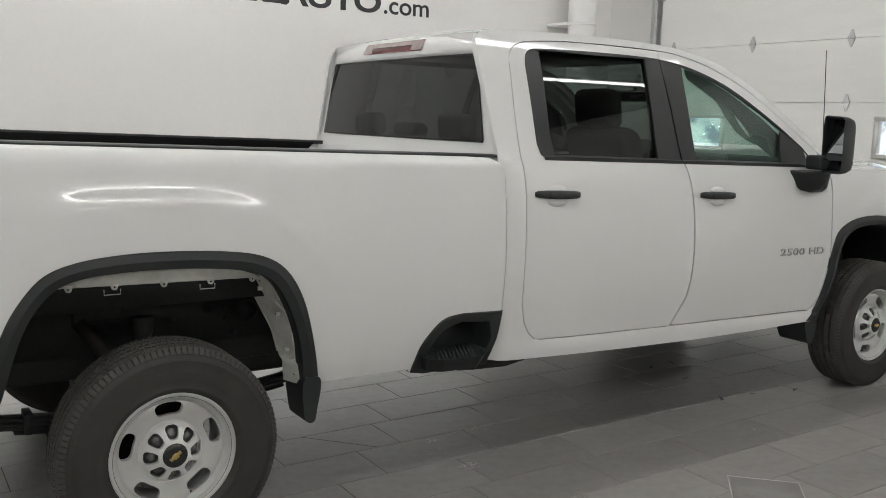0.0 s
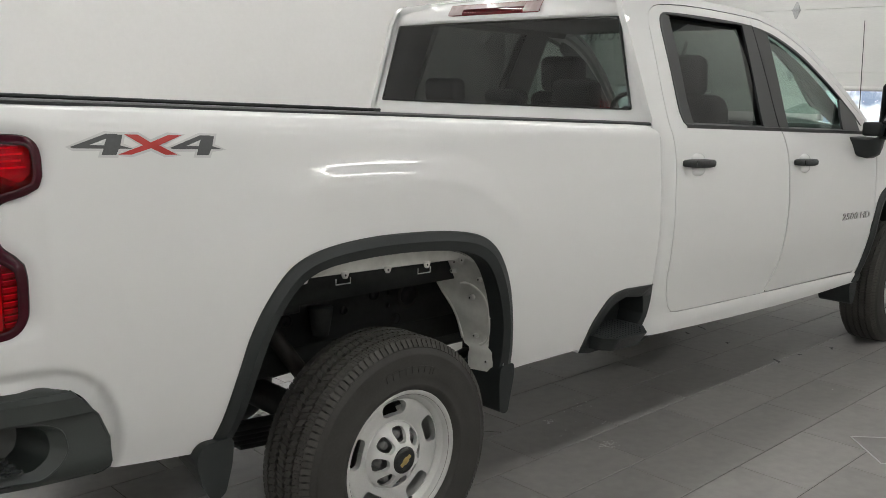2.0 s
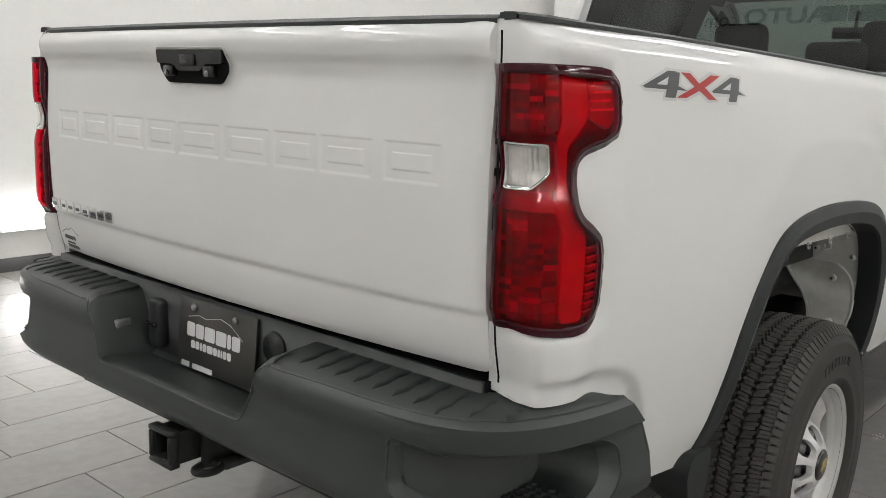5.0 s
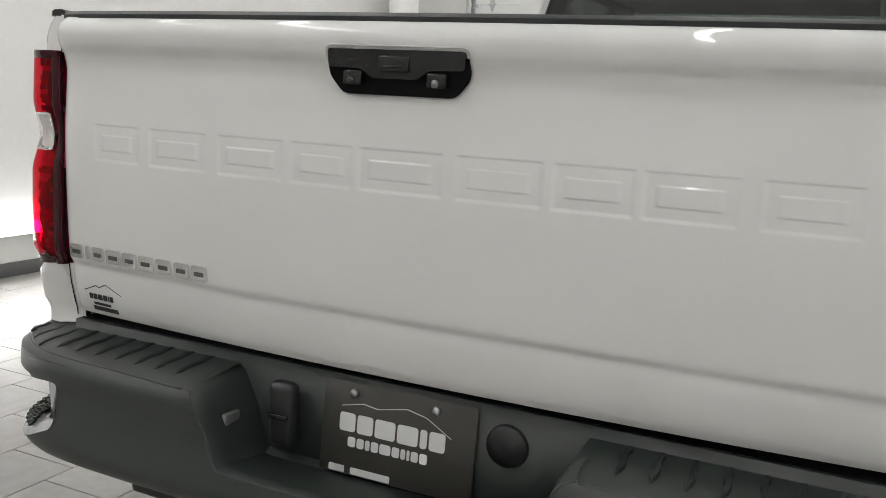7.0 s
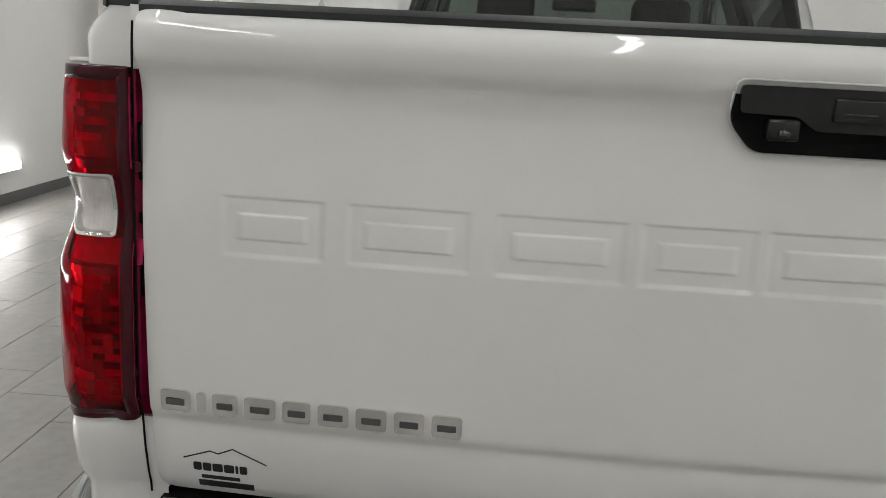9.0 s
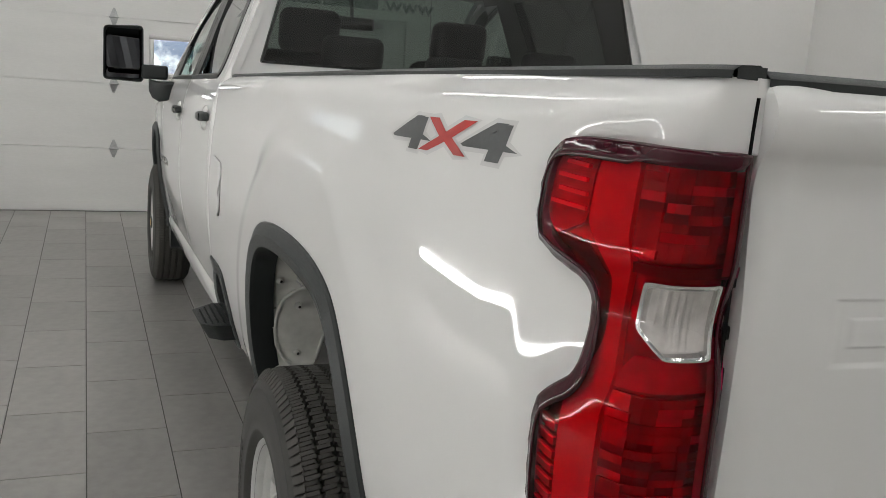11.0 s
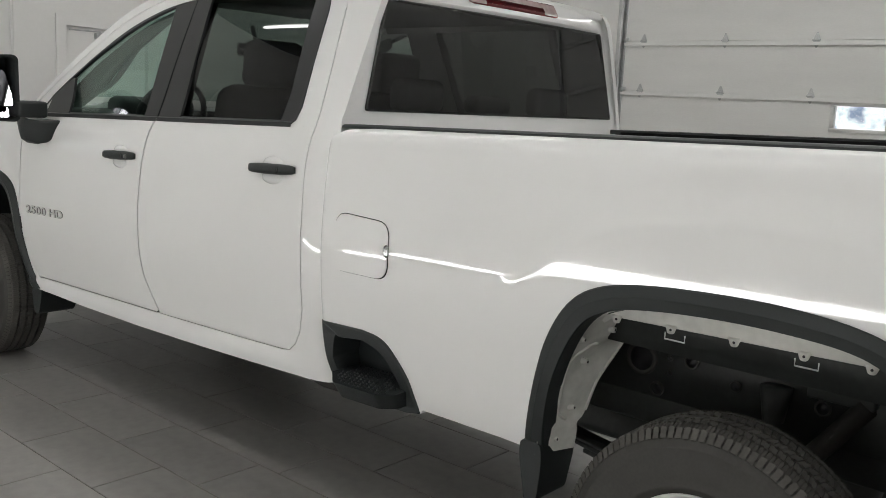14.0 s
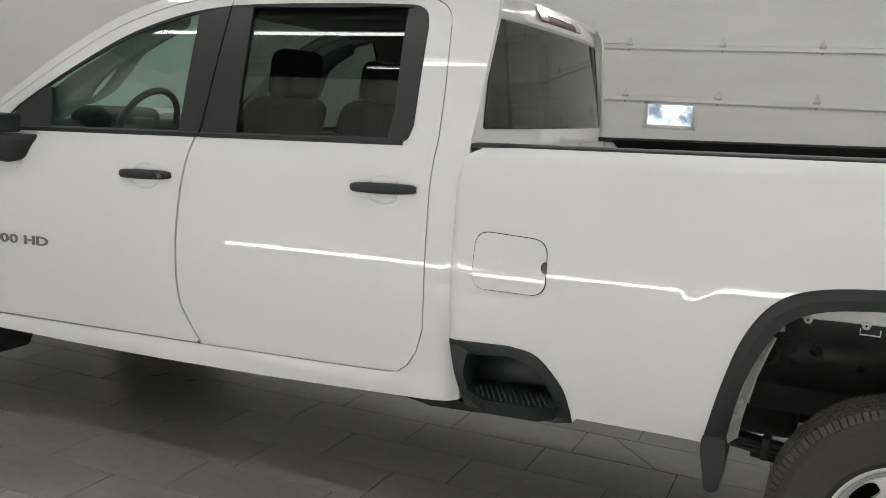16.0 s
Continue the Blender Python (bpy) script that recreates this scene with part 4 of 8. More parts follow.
    rear_low = [(2.604 - g, 0.5655)] + [(x - g, z) for x, z in B_GAP] + [(2.630, belt(2.63) - 0.006)] + [(x, belt(x) - 0.006) for x in (2.4, 2.1, 1.8, 1.70)] + [(1.584 + g, belt(1.584) - 0.006)] + \
        [(x + g, z) for x, z in REAR_GAP[::-1] if z < 1.44 and z > 0.592] + [(1.742, 0.591 + g), (1.948, 0.582 + g), (2.203, 0.574 + g)]
    rear_frame = [(1.584 + g, belt(1.584) - 0.006)] + [(x + g, z) for x, z in REAR_GAP if z > 1.44] + [(x, z - g) for x, z in upto(DOOR_TOP, 1.623, 2.615)] + [(2.6185, 1.976), (2.6185, 1.935)] + \
        upto(DLO_TOP, 1.7, 2.615)[::-1] + [(1.700, 1.60), (1.694, 1.50), (1.705, 1.455), (1.735, belt(1.735) - 0.006)]
    front_low = [(2.604 + g, 0.5625 + g)] + [(x + g, z) for x, z in B_GAP] + [(2.640, belt(2.64) - 0.006)] + [(x, belt(x) - 0.006) for x in (2.9, 3.2, 3.5)] + [(3.765, belt(3.765) - 0.006)] + \
        [(3.838 - g, 1.365)] + [(x - g, z) for x, z in DOOR_FRONT if z < 1.36] + [(3.765, 0.534 + g)]
    front_frame = [(2.6225, 1.935), (2.6225, 1.976)] + [(x, z - g) for x, z in upto(DOOR_TOP, 2.62, 3.79)] + [(3.80, 1.41), (3.765, belt(3.765) - 0.006), (3.64, belt(3.64) - 0.006)] + upto(DLO_TOP, 2.62, 3.64)[::-1]
    for low, top_frame, nm, hx in ((rear_low, rear_frame, "rear", 1.77), (front_low, front_frame, "front", 2.853)):
        bm = bmesh.new()
        add_sheet(bm, low, cab_at(s), 0.05, 0.035, inward(s), 0.03)
        add_sheet(bm, top_frame, cab_at(s), 0.05, 0.035, inward(s), 0.03)
        bmesh.ops.recalc_face_normals(bm, faces=bm.faces[:])
        door = part("door", bm, PAINT, truck, f"white {nm} door with a black pull handle")
        # pull handle in its shallow cup
        hz = 1.271 - 0.03 * (hx - 1.77)
        y = cab_y(hx, hz)
        bm = bmesh.new()
        rows = []
        for i in range(17):
            t = i / 16
            x = hx - 0.132 + 0.264 * t
            c = math.sin(math.pi * t) ** 0.35 if 0 < t < 1 else 0.0
            lift, w = 0.010 + 0.026 * c, 0.010 + 0.009 * c
            z = hz + 0.005 - 0.03 * (x - hx)
            rows.append([(x, s * (y + 0.002), z - w), (x, s * (y + lift * 0.75), z - w), (x, s * (y + lift), z - w * 0.55), (x, s * (y + lift), z + w * 0.5), (x, s * (y + lift * 0.7), z + w), (x, s * (y + 0.002), z + w)])
        add_strip(bm, rows)
        for r in (rows[0], rows[-1]):
            bm.faces.new([bm.verts.new(p) for p in r])
        bmesh.ops.recalc_face_normals(bm, faces=bm.faces[:])
        grip = part("handle", sharpen(bm, 60), PLASTIC, door, "black pull handle")
        # the split end cap, with a lock barrel on the front door
        part("end_cap_joint", box(hx - 0.0690, hx - 0.0675, s * (y + 0.0345) - 0.002, s * (y + 0.0345) + 0.002, hz - 0.008, hz + 0.019), GLOSS_BLACK, grip)
        if nm == "front" and s > 0:
            part("lock_barrel", tube((hx - 0.098, s * (y + 0.030), hz + 0.006), (hx - 0.098, s * (y + 0.0375), hz + 0.006), 0.0085, seg=18), LUG, grip, "grey steel lock barrel")
        for zz, w, hh in ((0.024, 0.058, 0.026), (-0.026, 0.058, 0.026)):
            o = [(hx + w * math.cos(a), hz + zz + hh * math.sin(a)) for a in (2 * math.pi * k / 28 for k in range(28))]
            bm = bmesh.new()
            def dome(x, z, zz=zz, w=w, hh=hh):
                q = min(1, ((x - hx) / w) ** 2 + ((z - hz - zz) / hh) ** 2)
                return cab_at(s, 0.0004 + 0.013 * (1 - q) ** 0.6)(x, z)
            add_sheet(bm, o, dome, 0.010, 0.006)
            bmesh.ops.recalc_face_normals(bm, faces=bm.faces[:])
            part("handle_cup", bm, PAINT, door)
        # belt trim and window trim
        x0, x1 = (1.72, 2.617) if nm == "rear" else (2.624, 3.70)
        bm = bmesh.new()
        xs = [x0 + (x1 - x0) * i / 16 for i in range(17)]
        add_strip(bm, [[(x, s * (cab_y(x, belt(x)) - 0.004), belt(x) - 0.012), (x, s * (cab_y(x, belt(x)) + 0.006), belt(x) - 0.008), (x, s * (cab_y(x, belt(x)) + 0.005), belt(x) + 0.008), (x, s * (cab_y(x, belt(x)) - 0.014), belt(x) + 0.016)] for x in xs])
        bmesh.ops.recalc_face_normals(bm, faces=bm.faces[:])
        part("belt_trim", sharpen(bm, 30), TRIM, door)
        bm = bmesh.new()
        if nm == "rear":
            run = [(1.735, belt(1.735)), (1.705, 1.455), (1.694, 1.50), (1.700, 1.60)] + upto(DLO_TOP, 1.7, 2.617)
            pillar = [(2.452, belt(2.45) + 0.004), (2.616, belt(2.62) + 0.004), (2.6175, 1.937), (2.512, 1.937)]
            quarter = [(1.735, belt(1.735) + 0.004), (1.790, belt(1.79) + 0.004), (1.782, 1.55), (1.806, 1.80), (1.812, 1.925), (1.77, 1.93), (1.725, 1.88), (1.704, 1.60), (1.700, 1.50), (1.710, 1.458)]
            panels = [pillar, quarter]
        else:
            run = upto(DLO_TOP, 2.625, 3.64) + [(3.70, 1.425)]
            pillar = [(2.626, belt(2.63) + 0.004), (2.728, belt(2.73) + 0.004), (2.772, 1.905), (2.760, 1.914), (2.6235, 1.934)]
            sail = [(3.418, belt(3.42) + 0.004), (3.66, belt(3.66) + 0.004), (3.645, 1.478), (3.50, 1.574), (3.478, 1.572), (3.44, 1.48)]
            panels = [pillar, sail]
        for p in panels:
            add_sheet(bm, p, cab_at(s, 0.002), 0.05, 0.04, inward(s), 0.012)
        centre = (2.2, 1.68) if nm == "rear" else (3.0, 1.62)
        rows = []
        for x, z in run:
            d = math.hypot(centre[0] - x, centre[1] - z)
            ix, iz = x + (centre[0] - x) / d * 0.016, z + (centre[1] - z) / d * 0.016
            rows.append([(x, s * (cab_y(x, z) - 0.002), z), (x, s * (cab_y(x, z) + 0.004), z), (ix, s * (cab_y(ix, iz) + 0.003), iz), (ix, s * (cab_y(ix, iz) - 0.016), iz)])
        add_strip(bm, rows)
        bmesh.ops.recalc_face_normals(bm, faces=bm.faces[:])
        part("window_trim", sharpen(bm, 40), TRIM, door, "satin black window surround")
        o = (run + [(2.60, 1.93), (2.60, belt(2.60))]) if nm == "rear" else ([(2.64, belt(2.64)), (2.64, 1.92)] + run + [(3.66, belt(3.66))])
        bm = bmesh.new()
        add_sheet(bm, o, lambda x, z: cab_at(s, -0.028 + 0.022 * (1 - ((z - 1.69) / 0.25) ** 2))(x, z), 0.08, 0.03)
        bmesh.ops.recalc_face_normals(bm, faces=bm.faces[:])
        part("window_glass", bm, TINT if nm == "rear" else GREEN_GLASS, door, "dark tinted glass" if nm == "rear" else "clear greenish glass")

    # front wing
    wing = [(3.838 + g, 1.372)] + [(x + g, z) for x, z in DOOR_FRONT if z < 1.36] + [(3.772, 0.50)] + F_ARCH + [(5.18, 0.62), (5.22, 0.90), (5.20, 1.15), (5.12, 1.262), (4.8, 1.295), (4.4, 1.328), (4.1, 1.352)]
    bm = bmesh.new()
    add_sheet(bm, wing, cab_at(s), 0.04, 0.035, inward(s), 0.03)
    bmesh.ops.recalc_face_normals(bm, faces=bm.faces[:])
    wing_ob = part("front_wing", bm, PAINT, truck)

    # model number on the door
    m = Matrix(((-s, 0, 0, 3.782 if s > 0 else 3.40), (0, 0, s, s * 0.993), (0, 1, 0, 0.885), (0, 0, 0, 1)))
    for k, letter in enumerate("2500HD"):
        at = (0.0, 0.0559, 0.1118, 0.1677, 0.2515, 0.3240)[k]
        raised = lettering("badge_letter", letter, 0.054, m @ Matrix.Translation((at, 0, 0)), LUG, wing_ob, "grey-edged raised chrome character", 0.007, 0.0014, 1.86)
        face = lettering("letter_face", letter, 0.054, m @ Matrix.Translation((at, 0, 0.002)), CHROME, raised, "", 0.006, 0.0002, 1.86)
        for v in (*raised.data.vertices, *face.data.vertices):
            x, z = v.co.x, v.co.z
            v.co.y += s * (cab_y(x, z) - 0.993)
            v.co.z -= 0.028 * (x - 3.59)

    # 4x4 decal
    def grown(o, w):
        """The outline pushed out by w."""
        area = sum(a[0] * b[1] - b[0] * a[1] for a, b in zip(o, o[1:] + o[:1]))
        k = 1 if area < 0 else -1
        out = []
        for i, p in enumerate(o):
            a, b = o[i - 1], o[(i + 1) % len(o)]
            n1 = Vector((-(p[1] - a[1]), p[0] - a[0])).normalized() * k
            n2 = Vector((-(b[1] - p[1]), b[0] - p[0])).normalized() * k
            m = (n1 + n2)
            m = m.normalized() * min(w / max(0.45, m.length / 2), 1.6 * w) if m.length > 1e-4 else n1 * w
            out.append((p[0] + m.x, p[1] + m.y))
        return out
    def decal(bm, o, lift):
        add_sheet(bm, o, bed_at(s, lift), 0.014, 0.010)
    xr, xf = (-0.985, -0.603)
    L = 0.382
    def du(u):
        return (xf - u * L) if s > 0 else (xr + u * L)
    four = [(0.0, 0.36), (0.22, 1.0), (0.30, 1.0), (0.115, 0.46), (0.205, 0.46), (0.235, 0.97), (0.325, 0.97), (0.305, 0.46), (0.385, 0.30), (0.295, 0.30), (0.275, 0.0), (0.185, 0.0), (0.20, 0.30), (0.02, 0.30)]
    ex1 = [(0.335, 0.99), (0.42, 0.99), (0.50, 0.62), (0.62, 0.99), (0.715, 0.99), (0.555, 0.48), (0.675, 0.02), (0.59, 0.02), (0.50, 0.34), (0.37, 0.02), (0.285, 0.02), (0.45, 0.48)]
    H0, HZ = 0.050, 1.386
    def quad(o, dx=0.0, k=1.0):
        r = [(du(min(max(dx + k * u, -0.02), 1.02)), HZ + v * H0 - RAKE * (du(dx + k * u) + 0.8)) for u, v in o]
        return r
    shapes = (quad(four), quad(ex1), quad(four, 0.625, 0.98))
    dec = None
    for k, o in enumerate(shapes):
        bm = bmesh.new()
        decal(bm, grown(o, 0.0065), 0.0004 + 0.0001 * k)
        bmesh.ops.recalc_face_normals(bm, faces=bm.faces[:])
        dec = part("decal", bm, EDGE_DECAL, truck, "grey and red four-wheel-drive decal reading 4X4") if dec is None else (part("decal_border", bm, EDGE_DECAL, dec) and dec)
    bm = bmesh.new()
    decal(bm, quad(four), 0.0009)
    bmesh.ops.recalc_face_normals(bm, faces=bm.faces[:])
    part("numeral", bm, GREY_DECAL, dec, "dark grey numeral 4")
    bm = bmesh.new()
    decal(bm, quad(four, 0.625, 0.98), 0.0009)
    bmesh.ops.recalc_face_normals(bm, faces=bm.faces[:])
    part("numeral", bm, GREY_DECAL, dec, "dark grey numeral 4")
    bm = bmesh.new()
    decal(bm, quad(ex1), 0.0012)
    bmesh.ops.recalc_face_normals(bm, faces=bm.faces[:])
    part("letter", bm, RED_DECAL, dec, "red letter X")

# fuel flap on the left bed side, a raised lid in a dark gap
flap = rounded([(1.404, 0.965), (1.397, 1.163), (1.144, 1.153), (1.142, 0.967)], 0.055, 8)
bm = bmesh.new()
add_sheet(bm, [(1.272 + (x - 1.272) * 1.022, 1.064 + (z - 1.064) * 1.028) for x, z in flap], bed_at(1, 0.0006), 0.03, 0.03)
bmesh.ops.recalc_face_normals(bm, faces=bm.faces[:])
gap_ob = part("fuel_flap", bm, GLOSS_BLACK, truck, "rounded white fuel flap in a dark gap")
bm = bmesh.new()
def lid_at(u, z):
    x, y, zz = bed_at(1, 0.0048)(u, z)
    d = max(0.0, 1.03 - z)
    return x, y - 0.024 * (z - 1.064) - 0.06 * d * d, zz


add_sheet(bm, flap, lid_at, 0.02, 0.012, inward(1), 0.004)
bmesh.ops.recalc_face_normals(bm, faces=bm.faces[:])
part("flap_lid", bm, PAINT, gap_ob)
bm = bmesh.new()
add_sheet(bm, rounded([(1.139, 1.040), (1.156, 1.046), (1.161, 1.063), (1.156, 1.080), (1.139, 1.086)], 0.008, 3), bed_at(1, 0.0066), 0.03, 0.03)
bmesh.ops.recalc_face_normals(bm, faces=bm.faces[:])
part("finger_recess", bm, GLOSS_BLACK, gap_ob)

# ---- roof, screens and bonnet ----


def roof_edge(x):
    z = curve([1.452, 1.50, 1.60, 1.9, 2.3, 2.6, 2.8, 3.03, 3.223, 3.47, 3.73, 3.83], [1.950, 1.998, 2.012, 2.022, 2.022, 2.014, 1.996, 1.950, 1.876, 1.728, 1.540, 1.455])(x)
    return cab_y(x, z), z


bm = bmesh.new()
rows = []
for i in range(30):
    x = 1.485 + (2.98 - 1.485) * i / 29
    xe = max(x, 1.50)
    ye, ze = roof_edge(xe)
    crown = 0.016 * min(1, (x - 1.36) / 0.25)
    drop = 0.010 * max(0, (1.55 - x) / 0.15)
    row = []
    for j in range(33):
        t = -1 + 2 * j / 32
        k = abs(t)
        z = ze + crown * (1 - k**3.2) - drop + 0.004 * (1 - k**8)
        row.append((x, ye * t * (1 if x >= 1.5 else 1 - 0.10 * (1.5 - x)), z))
    rows.append(row)
add_strip(bm, rows)
r = bmesh.ops.extrude_face_region(bm, geom=bm.faces[:])
bmesh.ops.translate(bm, verts=[v for v in r["geom"] if isinstance(v, bmesh.types.BMVert)], vec=(0, 0, -0.03))
bmesh.ops.recalc_face_normals(bm, faces=bm.faces[:])
part("roof", sharpen(bm, 50), PAINT, truck)
part("headliner", box(1.50, 2.95, -0.66, 0.66, 1.945, 1.955), HEADLINER, truck)

# rear panel of the cab with its window and spoiler lip
def back_x(z, y=0.0):
    return 1.458 + 0.085 * (z - 1.40) - 0.036 * (1 - (y / 0.85) ** 2)


WIN = rounded([(-0.824, 1.503), (0.824, 1.503), (0.717, 1.900), (-0.717, 1.900)], 0.014, 4)
outer = rounded([(-0.935, 1.36), (0.935, 1.36), (0.915, 1.48), (0.735, 1.975), (-0.735, 1.975), (-0.915, 1.48)], 0.03, 4)
bm = bmesh.new()
for sgn in (1, -1):
    w = sorted([p for p in WIN if p[0] > 0], key=lambda p: p[1])
    o = [(0, 1.36)] + sorted([p for p in outer if p[0] > 0], key=lambda p: p[1]) + [(0, 1.975), (0, 1.898)] + w[::-1] + [(0, 1.503)]
    add_sheet(bm, [(sgn * a, b) for a, b in o], lambda y, z: (back_x(z, y), y, z), 0.06, 0.04)
bmesh.ops.remove_doubles(bm, verts=bm.verts[:], dist=1e-5)
bmesh.ops.recalc_face_normals(bm, faces=bm.faces[:])
back = part("cab_back", bm, PAINT, truck)
bm = bmesh.new()
add_sheet(bm, [(a * 1.006, 1.70 + (b - 1.70) * 1.01) for a, b in WIN], lambda y, z: (back_x(z, y) - 0.004, y, z), 0.1, 0.08)
bmesh.ops.recalc_face_normals(bm, faces=bm.faces[:])
part("rear_window", bm, TINT, back, "dark tinted rear window")
bm = bmesh.new()
ring_rows = []
for a, b in WIN + WIN[:1]:
    k, z2 = 0.988, 1.70 + (b - 1.70) * 0.965
    ring_rows.append([(back_x(b, a) - 0.002, a, b), (back_x(b, a) - 0.007, a * 0.998, b), (back_x(z2, a * k) - 0.0055, a * k, z2)])
add_strip(bm, ring_rows)
bmesh.ops.recalc_face_normals(bm, faces=bm.faces[:])
part("window_seal", bm, GLOSS_BLACK, back)
# corner fillets between the back panel and the cab sides
for s in (1, -1):
    bm = bmesh.new()
    rows = []
    for i in range(21):
        z = 1.36 + (1.965 - 1.36) * i / 20
        yb = float(np.interp(z, [1.36, 1.48, 1.975], [0.930, 0.912, 0.735]))
        y1, x1 = cab_y(1.468, z) , 1.470
        x0, y0 = back_x(z, yb), yb - 0.022
        row = []
        for k in range(7):
            t = k / 6
            cx, cy = x0 - 0.002, y1
            row.append(((1 - t) ** 2 * x0 + 2 * t * (1 - t) * cx + t * t * x1, s * ((1 - t) ** 2 * y0 + 2 * t * (1 - t) * cy + t * t * y1), z))
        rows.append(row)
    add_strip(bm, rows)
    bmesh.ops.recalc_face_normals(bm, faces=bm.faces[:])
    part("cab_corner", bm, PAINT, truck)

# roof lip over the rear window with the high brake light
bm = bmesh.new()
rows = []
for j in range(41):
    t = -1 + 2 * j / 40
    y = 0.725 * t
    c = 1 - abs(t) ** 7
    top = 1.985 + 0.030 * (1 - abs(t) ** 3.2)
    x0 = back_x(1.90, y)
    rows.append([(x0 + 0.004, y, 1.900), (x0 - 0.010 * c, y, 1.906), (x0 - 0.017 * c, y, 1.914), (x0 - 0.015 * c, y, 1.934), (x0 + 0.010, y, top - 0.020), (x0 + 0.030, y, top - 0.005), (x0 + 0.08, y, top + 0.004)])
add_strip(bm, rows)
bmesh.ops.recalc_face_normals(bm, faces=bm.faces[:])
lip = part("roof_lip", sharpen(bm, 45), PAINT, truck)
bm = bmesh.new()
rows = []
for j in range(21):
    y = -0.30 + 0.60 * j / 20
    x0 = back_x(1.90, y)
    e = 1 if 0 < j < 20 else 0.8
    rows.append([(x0 - 0.010, y * e, 1.929), (x0 - 0.022, y, 1.935), (x0 - 0.020, y, 1.946), (x0 + 0.005, y, 1.986), (x0 + 0.014, y * e, 1.992)])
add_strip(bm, rows)
bmesh.ops.recalc_face_normals(bm, faces=bm.faces[:])
brake = part("high_brake_light", bm, DARK_LENS, truck, "wide red and clear brake light in the roof lip")
bm = bmesh.new()
for y0, y1 in ((-0.295, 0.295),):
    add_strip(bm, [[(back_x(1.9, y) - 0.014, y, 1.937), (back_x(1.9, y) + 0.008, y, 1.983)] for y in (y0, y1)])
bmesh.ops.recalc_face_normals(bm, faces=bm.faces[:])
part("reflector", bm, RED_DARK, brake)
for y0, y1 in ((-0.299, -0.20), (0.20, 0.299)):
    bm = bmesh.new()
    add_strip(bm, [[(back_x(1.9, y) - 0.0235, y, 1.936), (back_x(1.9, y) - 0.0215, y, 1.947), (back_x(1.9, y) + 0.0030, y, 1.985)] for y in (y0, (y0 + y1) / 2, y1)])
    bmesh.ops.recalc_face_normals(bm, faces=bm.faces[:])
    part("cargo_lamp", bm, PALE_LENS, brake, "pale clear cargo lamp lens")
bm = bmesh.new()
add_strip(bm, [[(back_x(1.9, y) - 0.0120, y, 1.963), (back_x(1.9, y) + 0.0030, y, 1.9855)] for y in (-0.199, -0.1, 0.0, 0.1, 0.199)])
bmesh.ops.recalc_face_normals(bm, faces=bm.faces[:])
part("cargo_lamp", bm, PALE_LENS, brake, "pale clear cargo lamp lens")

# windscreen
bm = bmesh.new()
rows = []
for i in range(15):
    t = i / 14
    x = 2.97 + (3.80 - 2.97) * t
    ye, ze = roof_edge(x)
    rows.append([(x + 0.16 * (1 - (2 * j / 20 - 1) ** 2), ye * (2 * j / 20 - 1), ze + (0.045 * (1 - t)) * (1 - abs(2 * j / 20 - 1) ** 3)) for j in range(21)])
add_strip(bm, rows)
bmesh.ops.recalc_face_normals(bm, faces=bm.faces[:])
part("windscreen", bm, GREEN_GLASS, truck, "clear greenish windscreen")

# bonnet, grille and front bumper
bm = bmesh.new()
rows = []
for i in range(18):
    x = 3.84 + (5.16 - 3.84) * i / 17
    z = 1.385 - 0.085 * ((x - 3.84) / 1.32) - 0.06 * max(0, (x - 4.95) / 0.25) ** 2
    ye = cab_y(x, z - 0.03) - 0.035
    rows.append([(x, ye * t, z + 0.055 * (1 - abs(t) ** 4) + 0.025 * math.exp(-((abs(t) - 0.45) / 0.16) ** 2)) for t in (-1 + 2 * j / 28 for j in range(29))])
add_strip(bm, rows)
r = bmesh.ops.extrude_face_region(bm, geom=bm.faces[:])
bmesh.ops.translate(bm, verts=[v for v in r["geom"] if isinstance(v, bmesh.types.BMVert)], vec=(0, 0, -0.06))
bmesh.ops.recalc_face_normals(bm, faces=bm.faces[:])
part("bonnet", sharpen(bm, 50), PAINT, truck)
grille = part("grille", box(5.10, 5.22, -0.88, 0.88, 0.72, 1.24, 0.03, 3), PLASTIC, truck)
for k in range(5):
    part("grille_bar", box(5.2205, 5.235, -0.80, 0.80, 0.78 + k * 0.09, 0.81 + k * 0.09, 0.004), GLOSS_BLACK, grille)
for s in (1, -1):
    part("headlight", box(5.2205, 5.25, s * 0.62, s * 0.87, 1.04, 1.20, 0.015), REVERSE, truck)
part("front_bumper", box(5.10, 5.36, -0.95, 0.95, 0.45, 0.705, 0.05, 4), PLASTIC, truck)
part("underfloor", box(1.50, 5.0, -0.86, 0.86, 0.52, 0.56), FRAME, truck)
part("bed_floor", box(-1.235, 1.46, -0.80, 0.80, 0.90, 0.945), PAINT, truck)
part("bed_front_wall", box(1.43, 1.445, -0.84, 0.84, 0.90, 1.435), PAINT, truck)
# antenna
a = part("antenna", tube((4.00, -0.80, 1.33), (3.985, -0.772, 2.06), 0.0032, 0.002, 8), TRIM, truck, "thin black whip antenna")
part("antenna_base", tube((4.00, -0.80, 1.30), (4.00, -0.80, 1.36), 0.018, 0.008, 12), TRIM, a)


# ---- tail lights ----
def inset_u(o, du, dz):
    cu, cz = sum(p[0] for p in o) / len(o), sum(p[1] for p in o) / len(o)
    return [(cu + (u - cu) * du, cz + (z - cz) * dz) for u, z in o]


